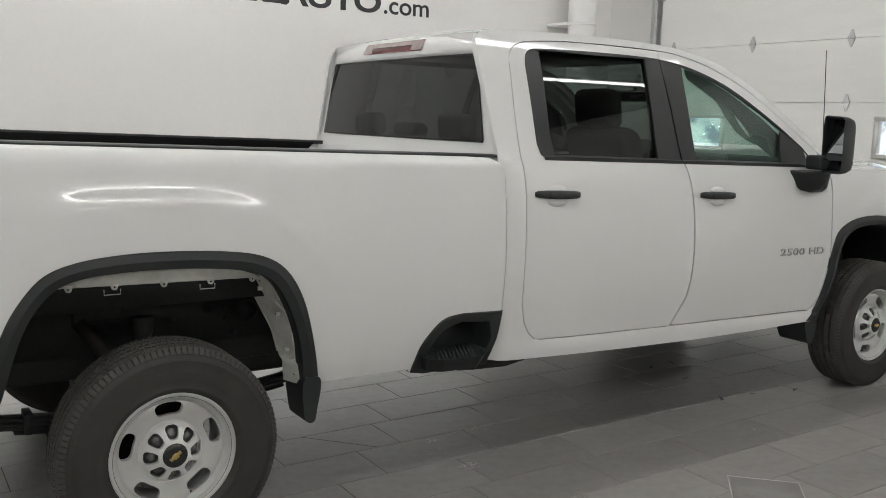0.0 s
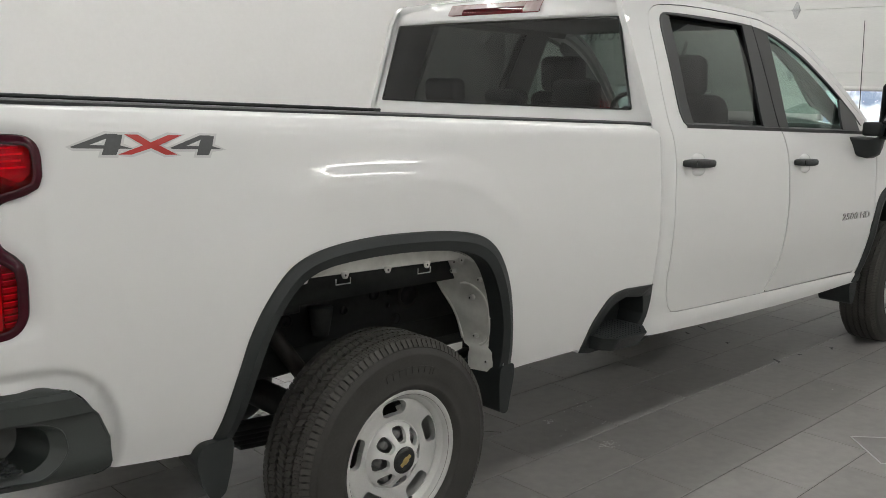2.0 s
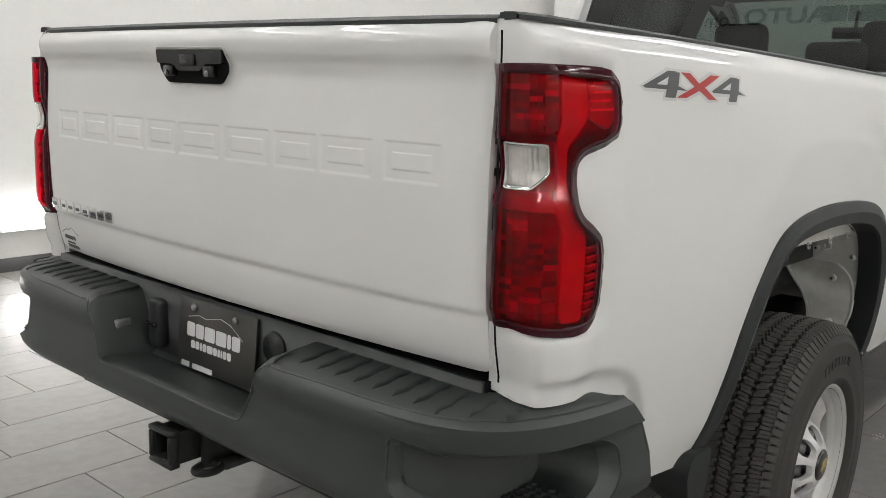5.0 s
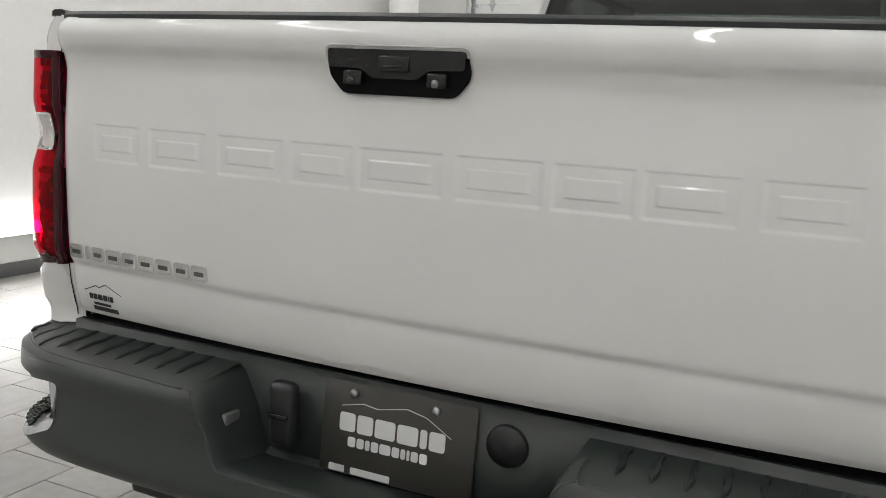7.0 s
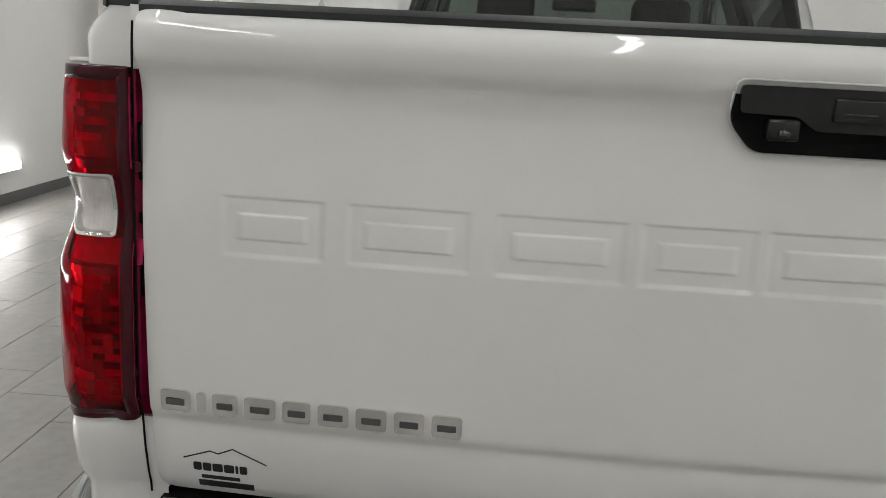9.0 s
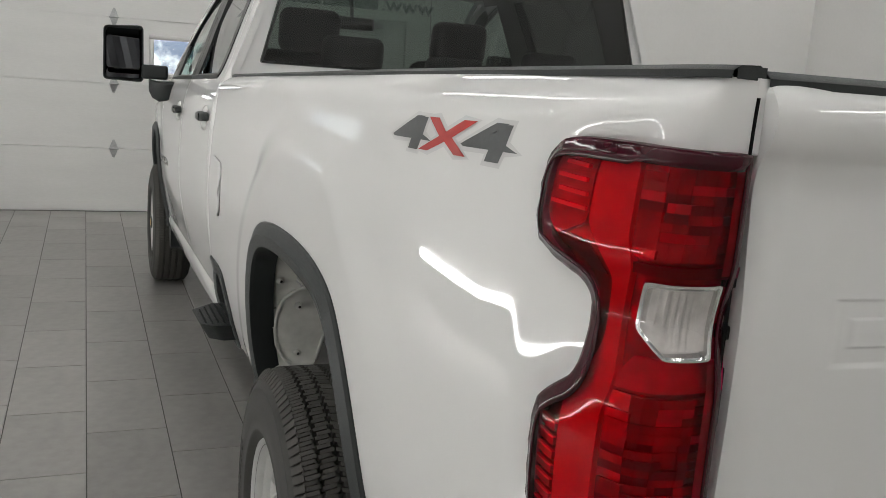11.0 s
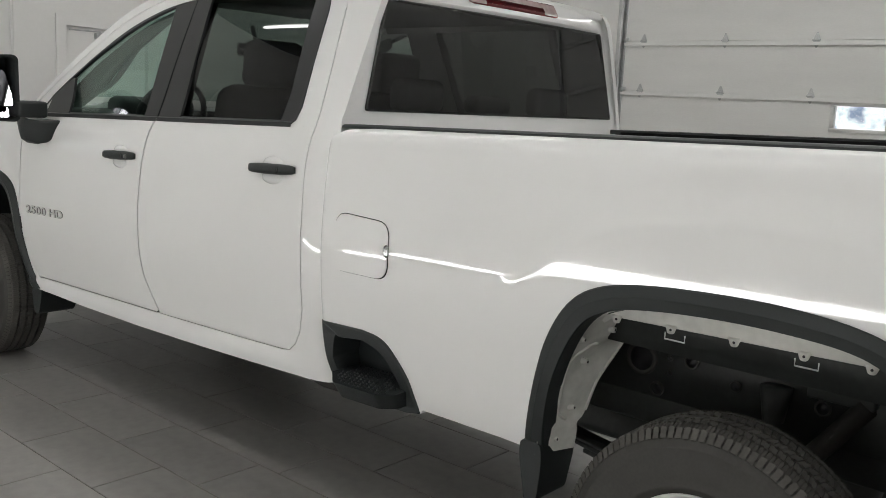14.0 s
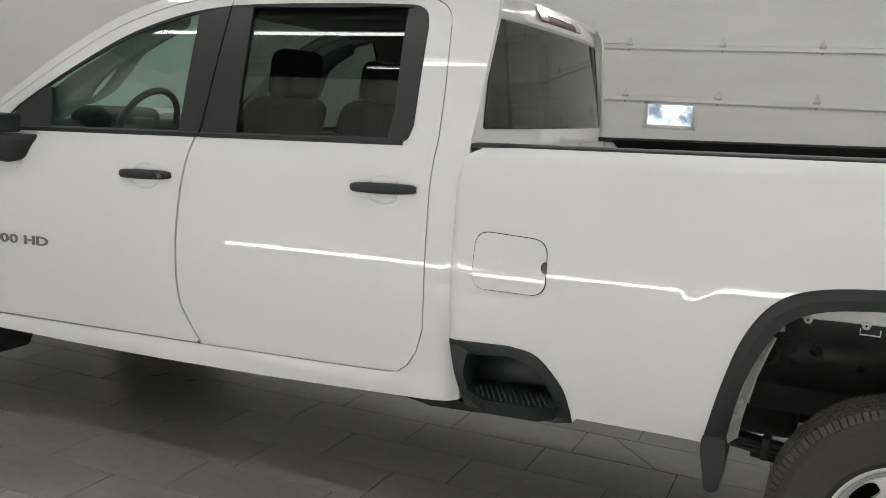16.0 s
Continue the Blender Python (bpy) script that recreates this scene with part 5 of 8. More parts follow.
def lens_lift(u, z):
    """How far the lamp's lens stands proud of the body: a rounded cushion."""
    d = float(np.min(np.hypot(TAIL_EDGE[:, 0] - u, TAIL_EDGE[:, 1] - z)))
    side = min(d / 0.040, 1.0)
    back = min(max(u - U_END, 0) / 0.045, 1.0)
    waist = max(0.0, 1 - abs(z - 1.262) / 0.075)
    return scoop(u, z) * (1 - 0.6 * waist) + 0.006 - 0.016 * waist * waist * (3 - 2 * waist) + 0.023 * (1 - (1 - side) ** 2) * (0.22 + 0.78 * (1 - (1 - back) ** 2))


def inner_at(s, lift=0.0):
    """Just under the lens, for the lamp's works."""
    return lambda u, z: bed_at(s, 0.85 * lens_lift(u, z) - 0.005 + lift)(u, z)


def lens_at(s, extra=0.0):
    return lambda u, z: bed_at(s, lens_lift(u, z) + extra)(u, z)


REV = [(U_END + 0.017, 1.230), (U_END + 0.017, 1.309), (-1.232, 1.307), (-1.232, 1.256), (-1.260, 1.230)]   # the reversing lamp
# the band of the light guide: down the upper block, in at the waist, down the lower block
RIBBON = [(-1.206, 1.424), (-1.150, 1.424), (-1.147, 1.352), (-1.178, 1.318), (-1.196, 1.300), (-1.196, 1.232), (-1.183, 1.205), (-1.152, 1.172), (-1.152, 0.996), (-1.204, 0.996),
          (-1.206, 1.160), (-1.217, 1.200), (-1.217, 1.318), (-1.206, 1.345)]
for s in (1, -1):
    def shell(name, o, lift, mat, parent, deep=0.012, label="", du=0.02, dv=0.02, r=0.0, on=inner_at):
        bm = bmesh.new()
        add_sheet(bm, rounded(o, r, 2) if r else o, on(s, lift), du, dv, inward(s), deep)
        bmesh.ops.recalc_face_normals(bm, faces=bm.faces[:])
        return part(name, sharpen(bm, 40), mat, parent, label)

    bm = bmesh.new()
    add_sheet(bm, TAIL, inner_at(s, -0.018), 0.012, 0.015, inward(s), 0.02)
    bmesh.ops.recalc_face_normals(bm, faces=bm.faces[:])
    lamp = part("tail_light", bm, LAMP_DEEP, truck, "tall red tail light with a clear reversing lamp")
    shell("light_guide", RIBBON, -0.004, LAMP_BRIGHT, lamp, 0.026, "solid bright red band", r=0.010)
    # outer blocks: ribbed box above, stack of louvres below; bright reds paint the lit edges
    shell("reflector", [(-1.143, 1.350), (-1.145, 1.422), (-1.084, 1.422), (-1.074, 1.408), (-1.074, 1.352), (-1.098, 1.330)], -0.008, LAMP_MID, lamp, 0.022, r=0.006)
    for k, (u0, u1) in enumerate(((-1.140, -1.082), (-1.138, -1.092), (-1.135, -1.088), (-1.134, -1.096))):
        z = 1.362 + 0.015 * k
        shell("rib", [(u0, z), (u0, z + 0.0045), (u1, z + 0.0065), (u1, z + 0.002)], -0.003, LAMP_LIT, lamp, 0.006)
    shell("reflector", [(-1.145, 1.332), (-1.110, 1.322), (-1.160, 1.300), (-1.185, 1.300)], -0.016, LAMP_SHADED, lamp, 0.014)
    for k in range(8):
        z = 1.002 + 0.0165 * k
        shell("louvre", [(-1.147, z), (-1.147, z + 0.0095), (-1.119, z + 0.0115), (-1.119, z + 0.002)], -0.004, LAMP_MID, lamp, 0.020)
        shell("louvre_edge", [(-1.147, z + 0.0085), (-1.147, z + 0.0105), (-1.119, z + 0.0125), (-1.119, z + 0.0105)], -0.0025, LAMP_LIT, lamp, 0.004)
    # inner blocks: a grid of facets at different depths; darker reds paint their shade
    rng = random.Random(7)
    for z0, z1, rows_n in ((1.328, 1.424, 10), (0.998, 1.188, 20)):
        cells = {m: bmesh.new() for m in (LAMP_SHADED, LAMP_DEEP, LAMP_MID)}
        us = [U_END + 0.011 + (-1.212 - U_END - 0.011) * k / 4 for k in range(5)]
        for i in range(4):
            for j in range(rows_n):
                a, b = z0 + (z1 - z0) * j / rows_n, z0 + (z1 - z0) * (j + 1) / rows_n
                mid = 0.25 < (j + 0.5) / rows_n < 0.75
                m = (LAMP_SHADED, LAMP_DEEP)[(i + j) % 2] if mid and rng.random() < 0.8 else (LAMP_MID if rng.random() < 0.3 else LAMP_DEEP)
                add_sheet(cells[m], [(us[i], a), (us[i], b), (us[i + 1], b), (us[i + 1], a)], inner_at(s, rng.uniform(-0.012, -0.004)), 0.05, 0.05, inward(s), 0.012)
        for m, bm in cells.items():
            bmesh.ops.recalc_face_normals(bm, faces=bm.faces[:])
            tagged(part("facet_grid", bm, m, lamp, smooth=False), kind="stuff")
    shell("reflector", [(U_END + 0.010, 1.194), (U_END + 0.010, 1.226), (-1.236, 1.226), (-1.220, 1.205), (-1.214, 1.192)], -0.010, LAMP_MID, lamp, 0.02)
    shell("reflector", [(U_END + 0.010, 1.312), (U_END + 0.010, 1.324), (-1.214, 1.322), (-1.219, 1.311)], -0.008, LAMP_SHADED, lamp, 0.02)
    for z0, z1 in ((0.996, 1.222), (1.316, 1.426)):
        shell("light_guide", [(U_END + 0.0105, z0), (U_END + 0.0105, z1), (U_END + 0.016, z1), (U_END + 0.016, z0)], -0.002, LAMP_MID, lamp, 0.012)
    # outer lens, cut out round the reversing lamp, and its smoked border
    bm = bmesh.new()
    hole = [REV[0], REV[4], REV[3], REV[2], REV[1]]
    add_sheet(bm, TAIL + [(U_END, 1.2696), (REV[0][0], 1.2696)] + hole + [(REV[0][0], 1.2702), (U_END, 1.2702)], lens_at(s), 0.009, 0.012)
    bmesh.ops.recalc_face_normals(bm, faces=bm.faces[:])
    part("lens", bm, RED_LENS_CLEAR, lamp, "glossy red lens")
    pts = even(TAIL + TAIL[:1], 160)
    bm = bmesh.new()
    rows = []
    area = sum(a[0] * b[1] - b[0] * a[1] for a, b in zip(pts, pts[1:]))
    for i, p in enumerate(pts):
        a, b = pts[(i - 2) % 159], pts[(i + 2) % 159]
        tx, tz = b[0] - a[0], b[1] - a[1]
        n = math.hypot(tx, tz) or 1
        k = 1 if area > 0 else -1
        nx, nz = -tz / n * k, tx / n * k
        w = 0.019 if p[0] > -1.19 else (0.015 if p[0] > U_END + 0.005 else 0.010)
        q = (p[0] + nx * w, p[1] + nz * w)
        m1, m2 = [(p[0] + nx * w * k, p[1] + nz * w * k) for k in (0.12, 0.55)]
        rows.append([bed_at(s, -0.004)(p[0] - nx * 0.0025, p[1] - nz * 0.0025), lens_at(s, 0.0016)(p[0] - nx * 0.0012, p[1] - nz * 0.0012), lens_at(s, 0.0018)(*m1), lens_at(s, 0.0012)(*m2), lens_at(s, 0.0012)(*q), lens_at(s, -0.001)(*q)])
    add_strip(bm, rows)
    bmesh.ops.recalc_face_normals(bm, faces=bm.faces[:])
    part("border", bm, SMOKE_LENS, lamp, "dark smoked rim of the lens")
    # clear reversing lamp: silver bezel, deep dish, upright ribs, clear cover
    a, b = even(rounded(REV, 0.004, 2) + [rounded(REV, 0.004, 2)[0]], 60), even(rounded(inset_u(REV, 0.88, 0.88), 0.003, 2) + [rounded(inset_u(REV, 0.88, 0.88), 0.003, 2)[0]], 60)
    bm = bmesh.new()
    add_strip(bm, [[lens_at(s, -0.006)(*p), lens_at(s, 0.002)(*p), lens_at(s, 0.0026)(p[0] * 0.5 + q[0] * 0.5, p[1] * 0.5 + q[1] * 0.5), lens_at(s, 0.0010)(*q), lens_at(s, -0.020)(*q)] for p, q in zip(a, b)])
    bmesh.ops.recalc_face_normals(bm, faces=bm.faces[:])
    rev = part("reversing_lamp", sharpen(bm, 30), BEZEL, lamp, "clear ribbed reversing lamp in a silver bezel")
    dish = inset_u(REV, 0.90, 0.90)
    bm = bmesh.new()
    add_sheet(bm, dish, lambda u, z: lens_at(s, -0.010 - 0.008 * math.cos(min(1.5, abs(u - (U_END + 0.044)) / 0.026)))(u, z), 0.004, 0.02)
    bmesh.ops.recalc_face_normals(bm, faces=bm.faces[:])
    part("dish", bm, REVERSE, rev)
    u0, u1 = min(p[0] for p in dish), max(p[0] for p in dish)
    for k in range(9):
        u = u0 + 0.005 + (u1 - u0 - 0.012) * k / 8
        zb = 1.238 if u < -1.263 else 1.262
        shell("lens_rib", [(u, zb), (u, 1.301), (u + 0.0026, 1.301), (u + 0.0026, zb)], -0.009, REVERSE, rev, 0.004, on=lens_at)
    bm = bmesh.new()
    add_sheet(bm, inset_u(REV, 0.90, 0.90), lens_at(s, 0.0004), 0.01, 0.02)
    bmesh.ops.recalc_face_normals(bm, faces=bm.faces[:])
    part("clear_lens", bm, LAMP_COVER, rev)

# dark seal and rubber stops in the gap beside the tailgate
for s in (1, -1):
    bm = bmesh.new()
    rows = []
    for k in range(41):
        z = 0.868 + (1.492 - 0.868) * k / 40
        x, y, _ = bed_at(s)(U_END, min(z, rail_z(-1.25) - 0.002))
        rows.append([(x - 0.0015, y - s * 0.0038, z), (x - 0.0015, y - s * 0.0006, z), (x + 0.002, y - s * 0.0003, z)])
    add_strip(bm, rows)
    bmesh.ops.recalc_face_normals(bm, faces=bm.faces[:])
    part("gap_seal", bm, FOAM, truck)
    for z0, z1 in ((1.300, 1.372), (1.245, 1.260), (1.150, 1.215)):
        part("gap_stop", box(-1.247, -1.230, s * 0.812, s * 0.826, z0, z1, 0.002), GLOSS_BLACK, truck)

# ---- tailgate ----
GATE = curve([0.884, 0.900, 0.945, 0.975, 0.990, 0.9945, 1.0025, 1.010, 1.10, 1.25, 1.36, 1.400, 1.430, 1.452, 1.475, 1.492, 1.504, 1.510],
             [-1.266, -1.276, -1.287, -1.2905, -1.2908, -1.2918, -1.2972, -1.2988, -1.304, -1.307, -1.301, -1.299, -1.305, -1.318, -1.322, -1.316, -1.302, -1.285])


def gate_at(y, z, lift=0.0):
    k = abs(y) / 0.815
    return (GATE(z) + 0.034 * k**2 + 0.012 * max(0, (k - 0.96) / 0.04) ** 2 - lift, y, z)


BLOCKS = ((0.708, 0.585), (0.553, 0.412), (0.378, 0.232), (0.212, 0.085), (0.069, -0.085), (-0.113, -0.258), (-0.279, -0.402), (-0.418, -0.552), (-0.588, -0.716))


def sunk(y, z):
    """Hollow blocks stamped into the gate in a row: steep along their upper edges, soft along the lower ones."""
    if not 1.21 < z < 1.305:
        return 0.0
    for a, b in BLOCKS:
        if b - 0.006 < y < a + 0.006:
            zm, hw, hh = 1.2575, (a - b) / 2, 0.0355

            def inside(w, h, soft):
                d = min(w - abs(y - (a + b) / 2), (h - (z - zm)) if z > zm else (h + (z - zm)) * soft)
                return min(max(0.5 + d / 0.0024, 0), 1)
            return 0.0016 * inside(hw, hh, 0.4) * (1 - inside(hw - 0.020, hh - 0.020, 1.0))
    return 0.0


bm = bmesh.new()
top_r, low_r = [(0.816, 1.497), (0.8125, 1.5055), (0.804, 1.509), (-0.804, 1.509), (-0.8125, 1.5055), (-0.816, 1.497)], [(-0.814, 0.896), (-0.8105, 0.8875), (-0.802, 0.884), (0.802, 0.884), (0.8105, 0.8875), (0.814, 0.896)]
for o, dv in ((low_r + [(0.815, 1.209), (-0.815, 1.209)], 0.005), ([(-0.815, 1.209), (0.815, 1.209), (0.815, 1.305), (-0.815, 1.305)], 0.0012), ([(-0.815, 1.305), (0.815, 1.305)] + top_r, 0.005)):
    add_sheet(bm, o, lambda y, z: gate_at(y, z, -sunk(y, z)), 0.004, dv)
bmesh.ops.remove_doubles(bm, verts=bm.verts[:], dist=1e-5)
rim = [e for e in bm.edges if len(e.link_faces) == 1]
r = bmesh.ops.extrude_edge_only(bm, edges=rim)
bmesh.ops.translate(bm, verts=[v for v in r["geom"] if isinstance(v, bmesh.types.BMVert)], vec=(0.05, 0, 0))
for e in rim:
    e.smooth = False
bmesh.ops.recalc_face_normals(bm, faces=bm.faces[:])
gate = part("tailgate", bm, PAINT, truck, "closed white tailgate stamped with a row of hollow blocks")
part("inner_panel", box(-1.215, -1.195, -0.79, 0.79, 0.90, 1.495), PAINT, gate)
bm = bmesh.new()
rows = []
for j in range(25):
    y = -0.816 + 1.632 * j / 24
    x = gate_at(y, 1.505)[0]
    rows.append([(x - 0.004, y, 1.503), (x - 0.004, y, 1.511), (x + 0.006, y, 1.518), (-1.205, y, 1.520), (-1.195, y, 1.513), (-1.195, y, 1.49)])
add_strip(bm, rows)
bmesh.ops.recalc_face_normals(bm, faces=bm.faces[:])
part("gate_cap", sharpen(bm, 40), PLASTIC, gate, "black plastic cap along the tailgate")
# chrome badge: plain blocks with a dark sunken middle
u = 0.0
for wd in (1.35, 0.4, 1.15, 1.4, 1.25, 1.35, 1.35, 1.3, 1.3):
    bm = bmesh.new()
    bars(bm, [wd], 0.029, lambda a, v, h: gate_at(0.793 - u - a, 1.0100 + v, 0.0005 + h), 0.0045, 0.27, 0.2)
    bmesh.ops.recalc_face_normals(bm, faces=bm.faces[:])
    block = part("badge_block", bm, CHROME, gate, "small chrome badge block", smooth=False)
    if wd > 0.5:
        bm = bmesh.new()
        bars(bm, [wd * 0.62], 0.029, lambda a, v, h: gate_at(0.793 - u - 0.19 * wd * 0.029 - a, 1.0185 + v * 0.30, 0.0052 + h), 0.0004, 0.27, 0.1)
        bmesh.ops.recalc_face_normals(bm, faces=bm.faces[:])
        part("block_centre", bm, GREY_DECAL, block, smooth=False)
    u += (wd + 0.30) * 0.0292
bm = bmesh.new()
bars(bm, [0.9, 0.9, 1.1, 1.1, 0.3, 0.8], 0.0125, lambda u, v, h: gate_at(0.757 - u, 0.921 + v, 0.0003 + h), 0.0004, 0.15, 0.2)
bars(bm, [6.2], 0.0085, lambda u, v, h: gate_at(0.747 - u, 0.9085 + v * 0.7, 0.0003 + h), 0.0004)
bars(bm, [7.2], 0.0105, lambda u, v, h: gate_at(0.752 - u, 0.895 + v, 0.0003 + h), 0.0004, round_ends=0.05)
for a, b in zip(((0.770, 0.937), (0.733, 0.951), (0.722, 0.948), (0.702, 0.957)), ((0.733, 0.951), (0.722, 0.948), (0.702, 0.957), (0.657, 0.938))):
    v = [bm.verts.new(gate_at(y, z, 0.0005)) for y, z in (a, b, (b[0], b[1] + 0.0022), (a[0], a[1] + 0.0022))]
    bm.faces.new(v)
bmesh.ops.recalc_face_normals(bm, faces=bm.faces[:])
part("sticker", bm, INK, gate, "small black sticker of plain bars under a peak line", smooth=False)
# handle
ho = [(0.132, 1.461), (-0.132, 1.461), (-0.1315, 1.415), (-0.104, 1.383), (0.104, 1.383), (0.1315, 1.415)]
bm = bmesh.new()
add_sheet(bm, rounded([(y * 1.04, 1.420 + (z - 1.420) * 1.11) for y, z in ho], 0.014, 4), lambda y, z: gate_at(y, z, 0.0012), 0.05, 0.012)
bmesh.ops.recalc_face_normals(bm, faces=bm.faces[:])
part("handle_recess", bm, PAINT, gate)
bm = bmesh.new()
o = rounded([(y * 1.010, 1.422 + (z - 1.422) * 1.03) for y, z in ho], 0.013, 4)
add_path(bm, [gate_at(y, z, 0.004) for y, z in o + o[:1]], 0.0016, 6)
part("handle_rim", bm, EDGE_DECAL, gate, "thin pale rim round the handle")
o = rounded(ho, 0.012, 4)
bm = bmesh.new()
xf = GATE(1.42) - 0.010
add_sheet(bm, o, lambda y, z: (xf + 0.10 * (1.417 - z), y, z), 0.05, 0.03, lambda p: (1, 0, 0), 0.02)
bmesh.ops.recalc_face_normals(bm, faces=bm.faces[:])
handle = part("handle", sharpen(bm, 40), FOAM, gate, "black tailgate handle with lock and camera")
bm = bmesh.new()
upper = rounded([(0.127, 1.4565), (-0.127, 1.4565), (-0.126, 1.4265), (-0.064, 1.425), (-0.042, 1.410), (0.042, 1.410), (0.064, 1.425), (0.126, 1.4265)], 0.006, 3)
add_sheet(bm, upper, lambda y, z: (xf + 0.10 * (1.417 - z) - 0.010, y, z), 0.05, 0.03, lambda p: (1, 0, 0), 0.010)
bmesh.ops.recalc_face_normals(bm, faces=bm.faces[:])
part("pull", sharpen(bm, 40), HANDLE, handle)
part("button", box(xf - 0.0165, xf - 0.008, -0.028, 0.028, 1.421, 1.447, 0.003), HANDLE, handle)
part("button_slot", box(xf - 0.0172, xf - 0.0160, -0.017, 0.017, 1.4285, 1.4315), INK, handle)
for y in (0.078, -0.078):
    part("camera_pod" if y > 0 else "lock", box(xf - 0.016, xf + 0.004, y - 0.0175, y + 0.0175, 1.398, 1.422, 0.004), HANDLE, handle)
    part("lens" if y > 0 else "lock_face", tube((xf - 0.019, y, 1.405), (xf - 0.0155, y, 1.405), 0.0065, seg=16), LUG if y < 0 else GLOSS_BLACK, handle)

# ---- rear bumper ----
PLAN = even(spline([(-1.405, 0.0), (-1.405, 0.20), (-1.404, 0.36), (-1.402, 0.55), (-1.397, 0.67), (-1.383, 0.767), (-1.350, 0.846), (-1.295, 0.908), (-1.216, 0.950), (-1.12, 0.975), (-1.02, 0.987), (-0.938, 0.991)], 8), 200)
_w = [0.0]
for _a, _b in zip(PLAN, PLAN[1:]):
    _w.append(_w[-1] + math.hypot(_b[0] - _a[0], _b[1] - _a[1]))
W_END = _w[-1]
_pw, _px, _py = np.array(_w), np.array([p[0] for p in PLAN]), np.array([p[1] for p in PLAN])
BULGE = curve([0.600, 0.612, 0.626, 0.644, 0.672, 0.72, 0.772, 0.785, 0.808, 0.820, 0.830], [-0.034, -0.010, 0.003, 0.009, 0.006, -0.003, -0.006, 0.002, 0.001, -0.004, -0.016])


def w_of_y(y):
    return float(np.interp(y, _py, _pw))


def bumper_at(w, z, lift=0.0):
    """w runs along the bumper from its middle, negative on the right."""
    a = abs(w)
    x, y = float(np.interp(a, _pw, _px)), float(np.interp(a, _pw, _py))
    x2, y2 = float(np.interp(a + 0.02, _pw, _px)), float(np.interp(a + 0.02, _pw, _py))
    x1, y1 = float(np.interp(a - 0.02, _pw, _px)), float(np.interp(a - 0.02, _pw, _py))
    n = math.hypot(x2 - x1, y2 - y1)
    nx, ny = -(y2 - y1) / n, (x2 - x1) / n
    if a < 0.03:
        nx, ny = -1.0, 0.0
    b = BULGE(z) + lift
    y = y + ny * b
    return (x + nx * b, y if w >= 0 else -y, z)


W1 = w_of_y(0.352)
WP0, WP1 = w_of_y(0.708), W_END - 0.098
pocket = rounded([(WP0, 0.780), (WP0 + 0.10, 0.766), (WP1 - 0.06, 0.766), (WP1 - 0.008, 0.742), (WP1, 0.690), (WP1 - 0.016, 0.664), (WP1 - 0.06, 0.631), (WP0 + 0.20, 0.624), (WP0 + 0.10, 0.640), (WP0 + 0.005, 0.680)], 0.02, 4)
mid = (WP0 + WP1) / 2
upper_p = sorted([p for p in pocket if p[0] < mid], key=lambda p: math.atan2(p[1] - 0.69, p[0] - mid) % (2 * math.pi))
right_p = sorted([p for p in pocket if p[0] >= mid], key=lambda p: math.atan2(p[1] - 0.69, p[0] - mid))
TOPZ = 0.829


def end_edge(z):
    return W_END - 0.085 * max(0, (z - 0.735) / 0.095) - 0.045 * max(0, (0.632 - z) / 0.032) ** 1.5


TROUGH = [(0.0, 0.690), (0.10, 0.690), (0.20, 0.690), (0.276, 0.690), (0.288, 0.693), (0.297, 0.702), (0.320, 0.752), (0.345, 0.806), (0.352, 0.818), (0.362, 0.826), (0.376, TOPZ)]
bm = bmesh.new()
for sgn in (1, -1):
    first = [(0, 0.606)] + [(w_of_y(y), z) for y, z in TROUGH] + [(mid, TOPZ), (mid, 0.766)] + upper_p + [(mid, 0.624), (mid, 0.606)]
    last = [(mid, 0.606), (mid, 0.624)] + right_p + [(mid, 0.766), (mid, TOPZ)] + [(end_edge(z), z) for z in (TOPZ, 0.81, 0.79, 0.76, 0.70, 0.640, 0.628, 0.616, 0.606)]
    for o in (first, last):
        add_sheet(bm, [(sgn * a, b) for a, b in o], bumper_at, 0.03, 0.015)
bmesh.ops.remove_doubles(bm, verts=bm.verts[:], dist=1e-5)
bmesh.ops.recalc_face_normals(bm, faces=bm.faces[:])
bumper = part("rear_bumper", bm, BUMPER, truck, "wide charcoal plastic rear bumper with corner steps")
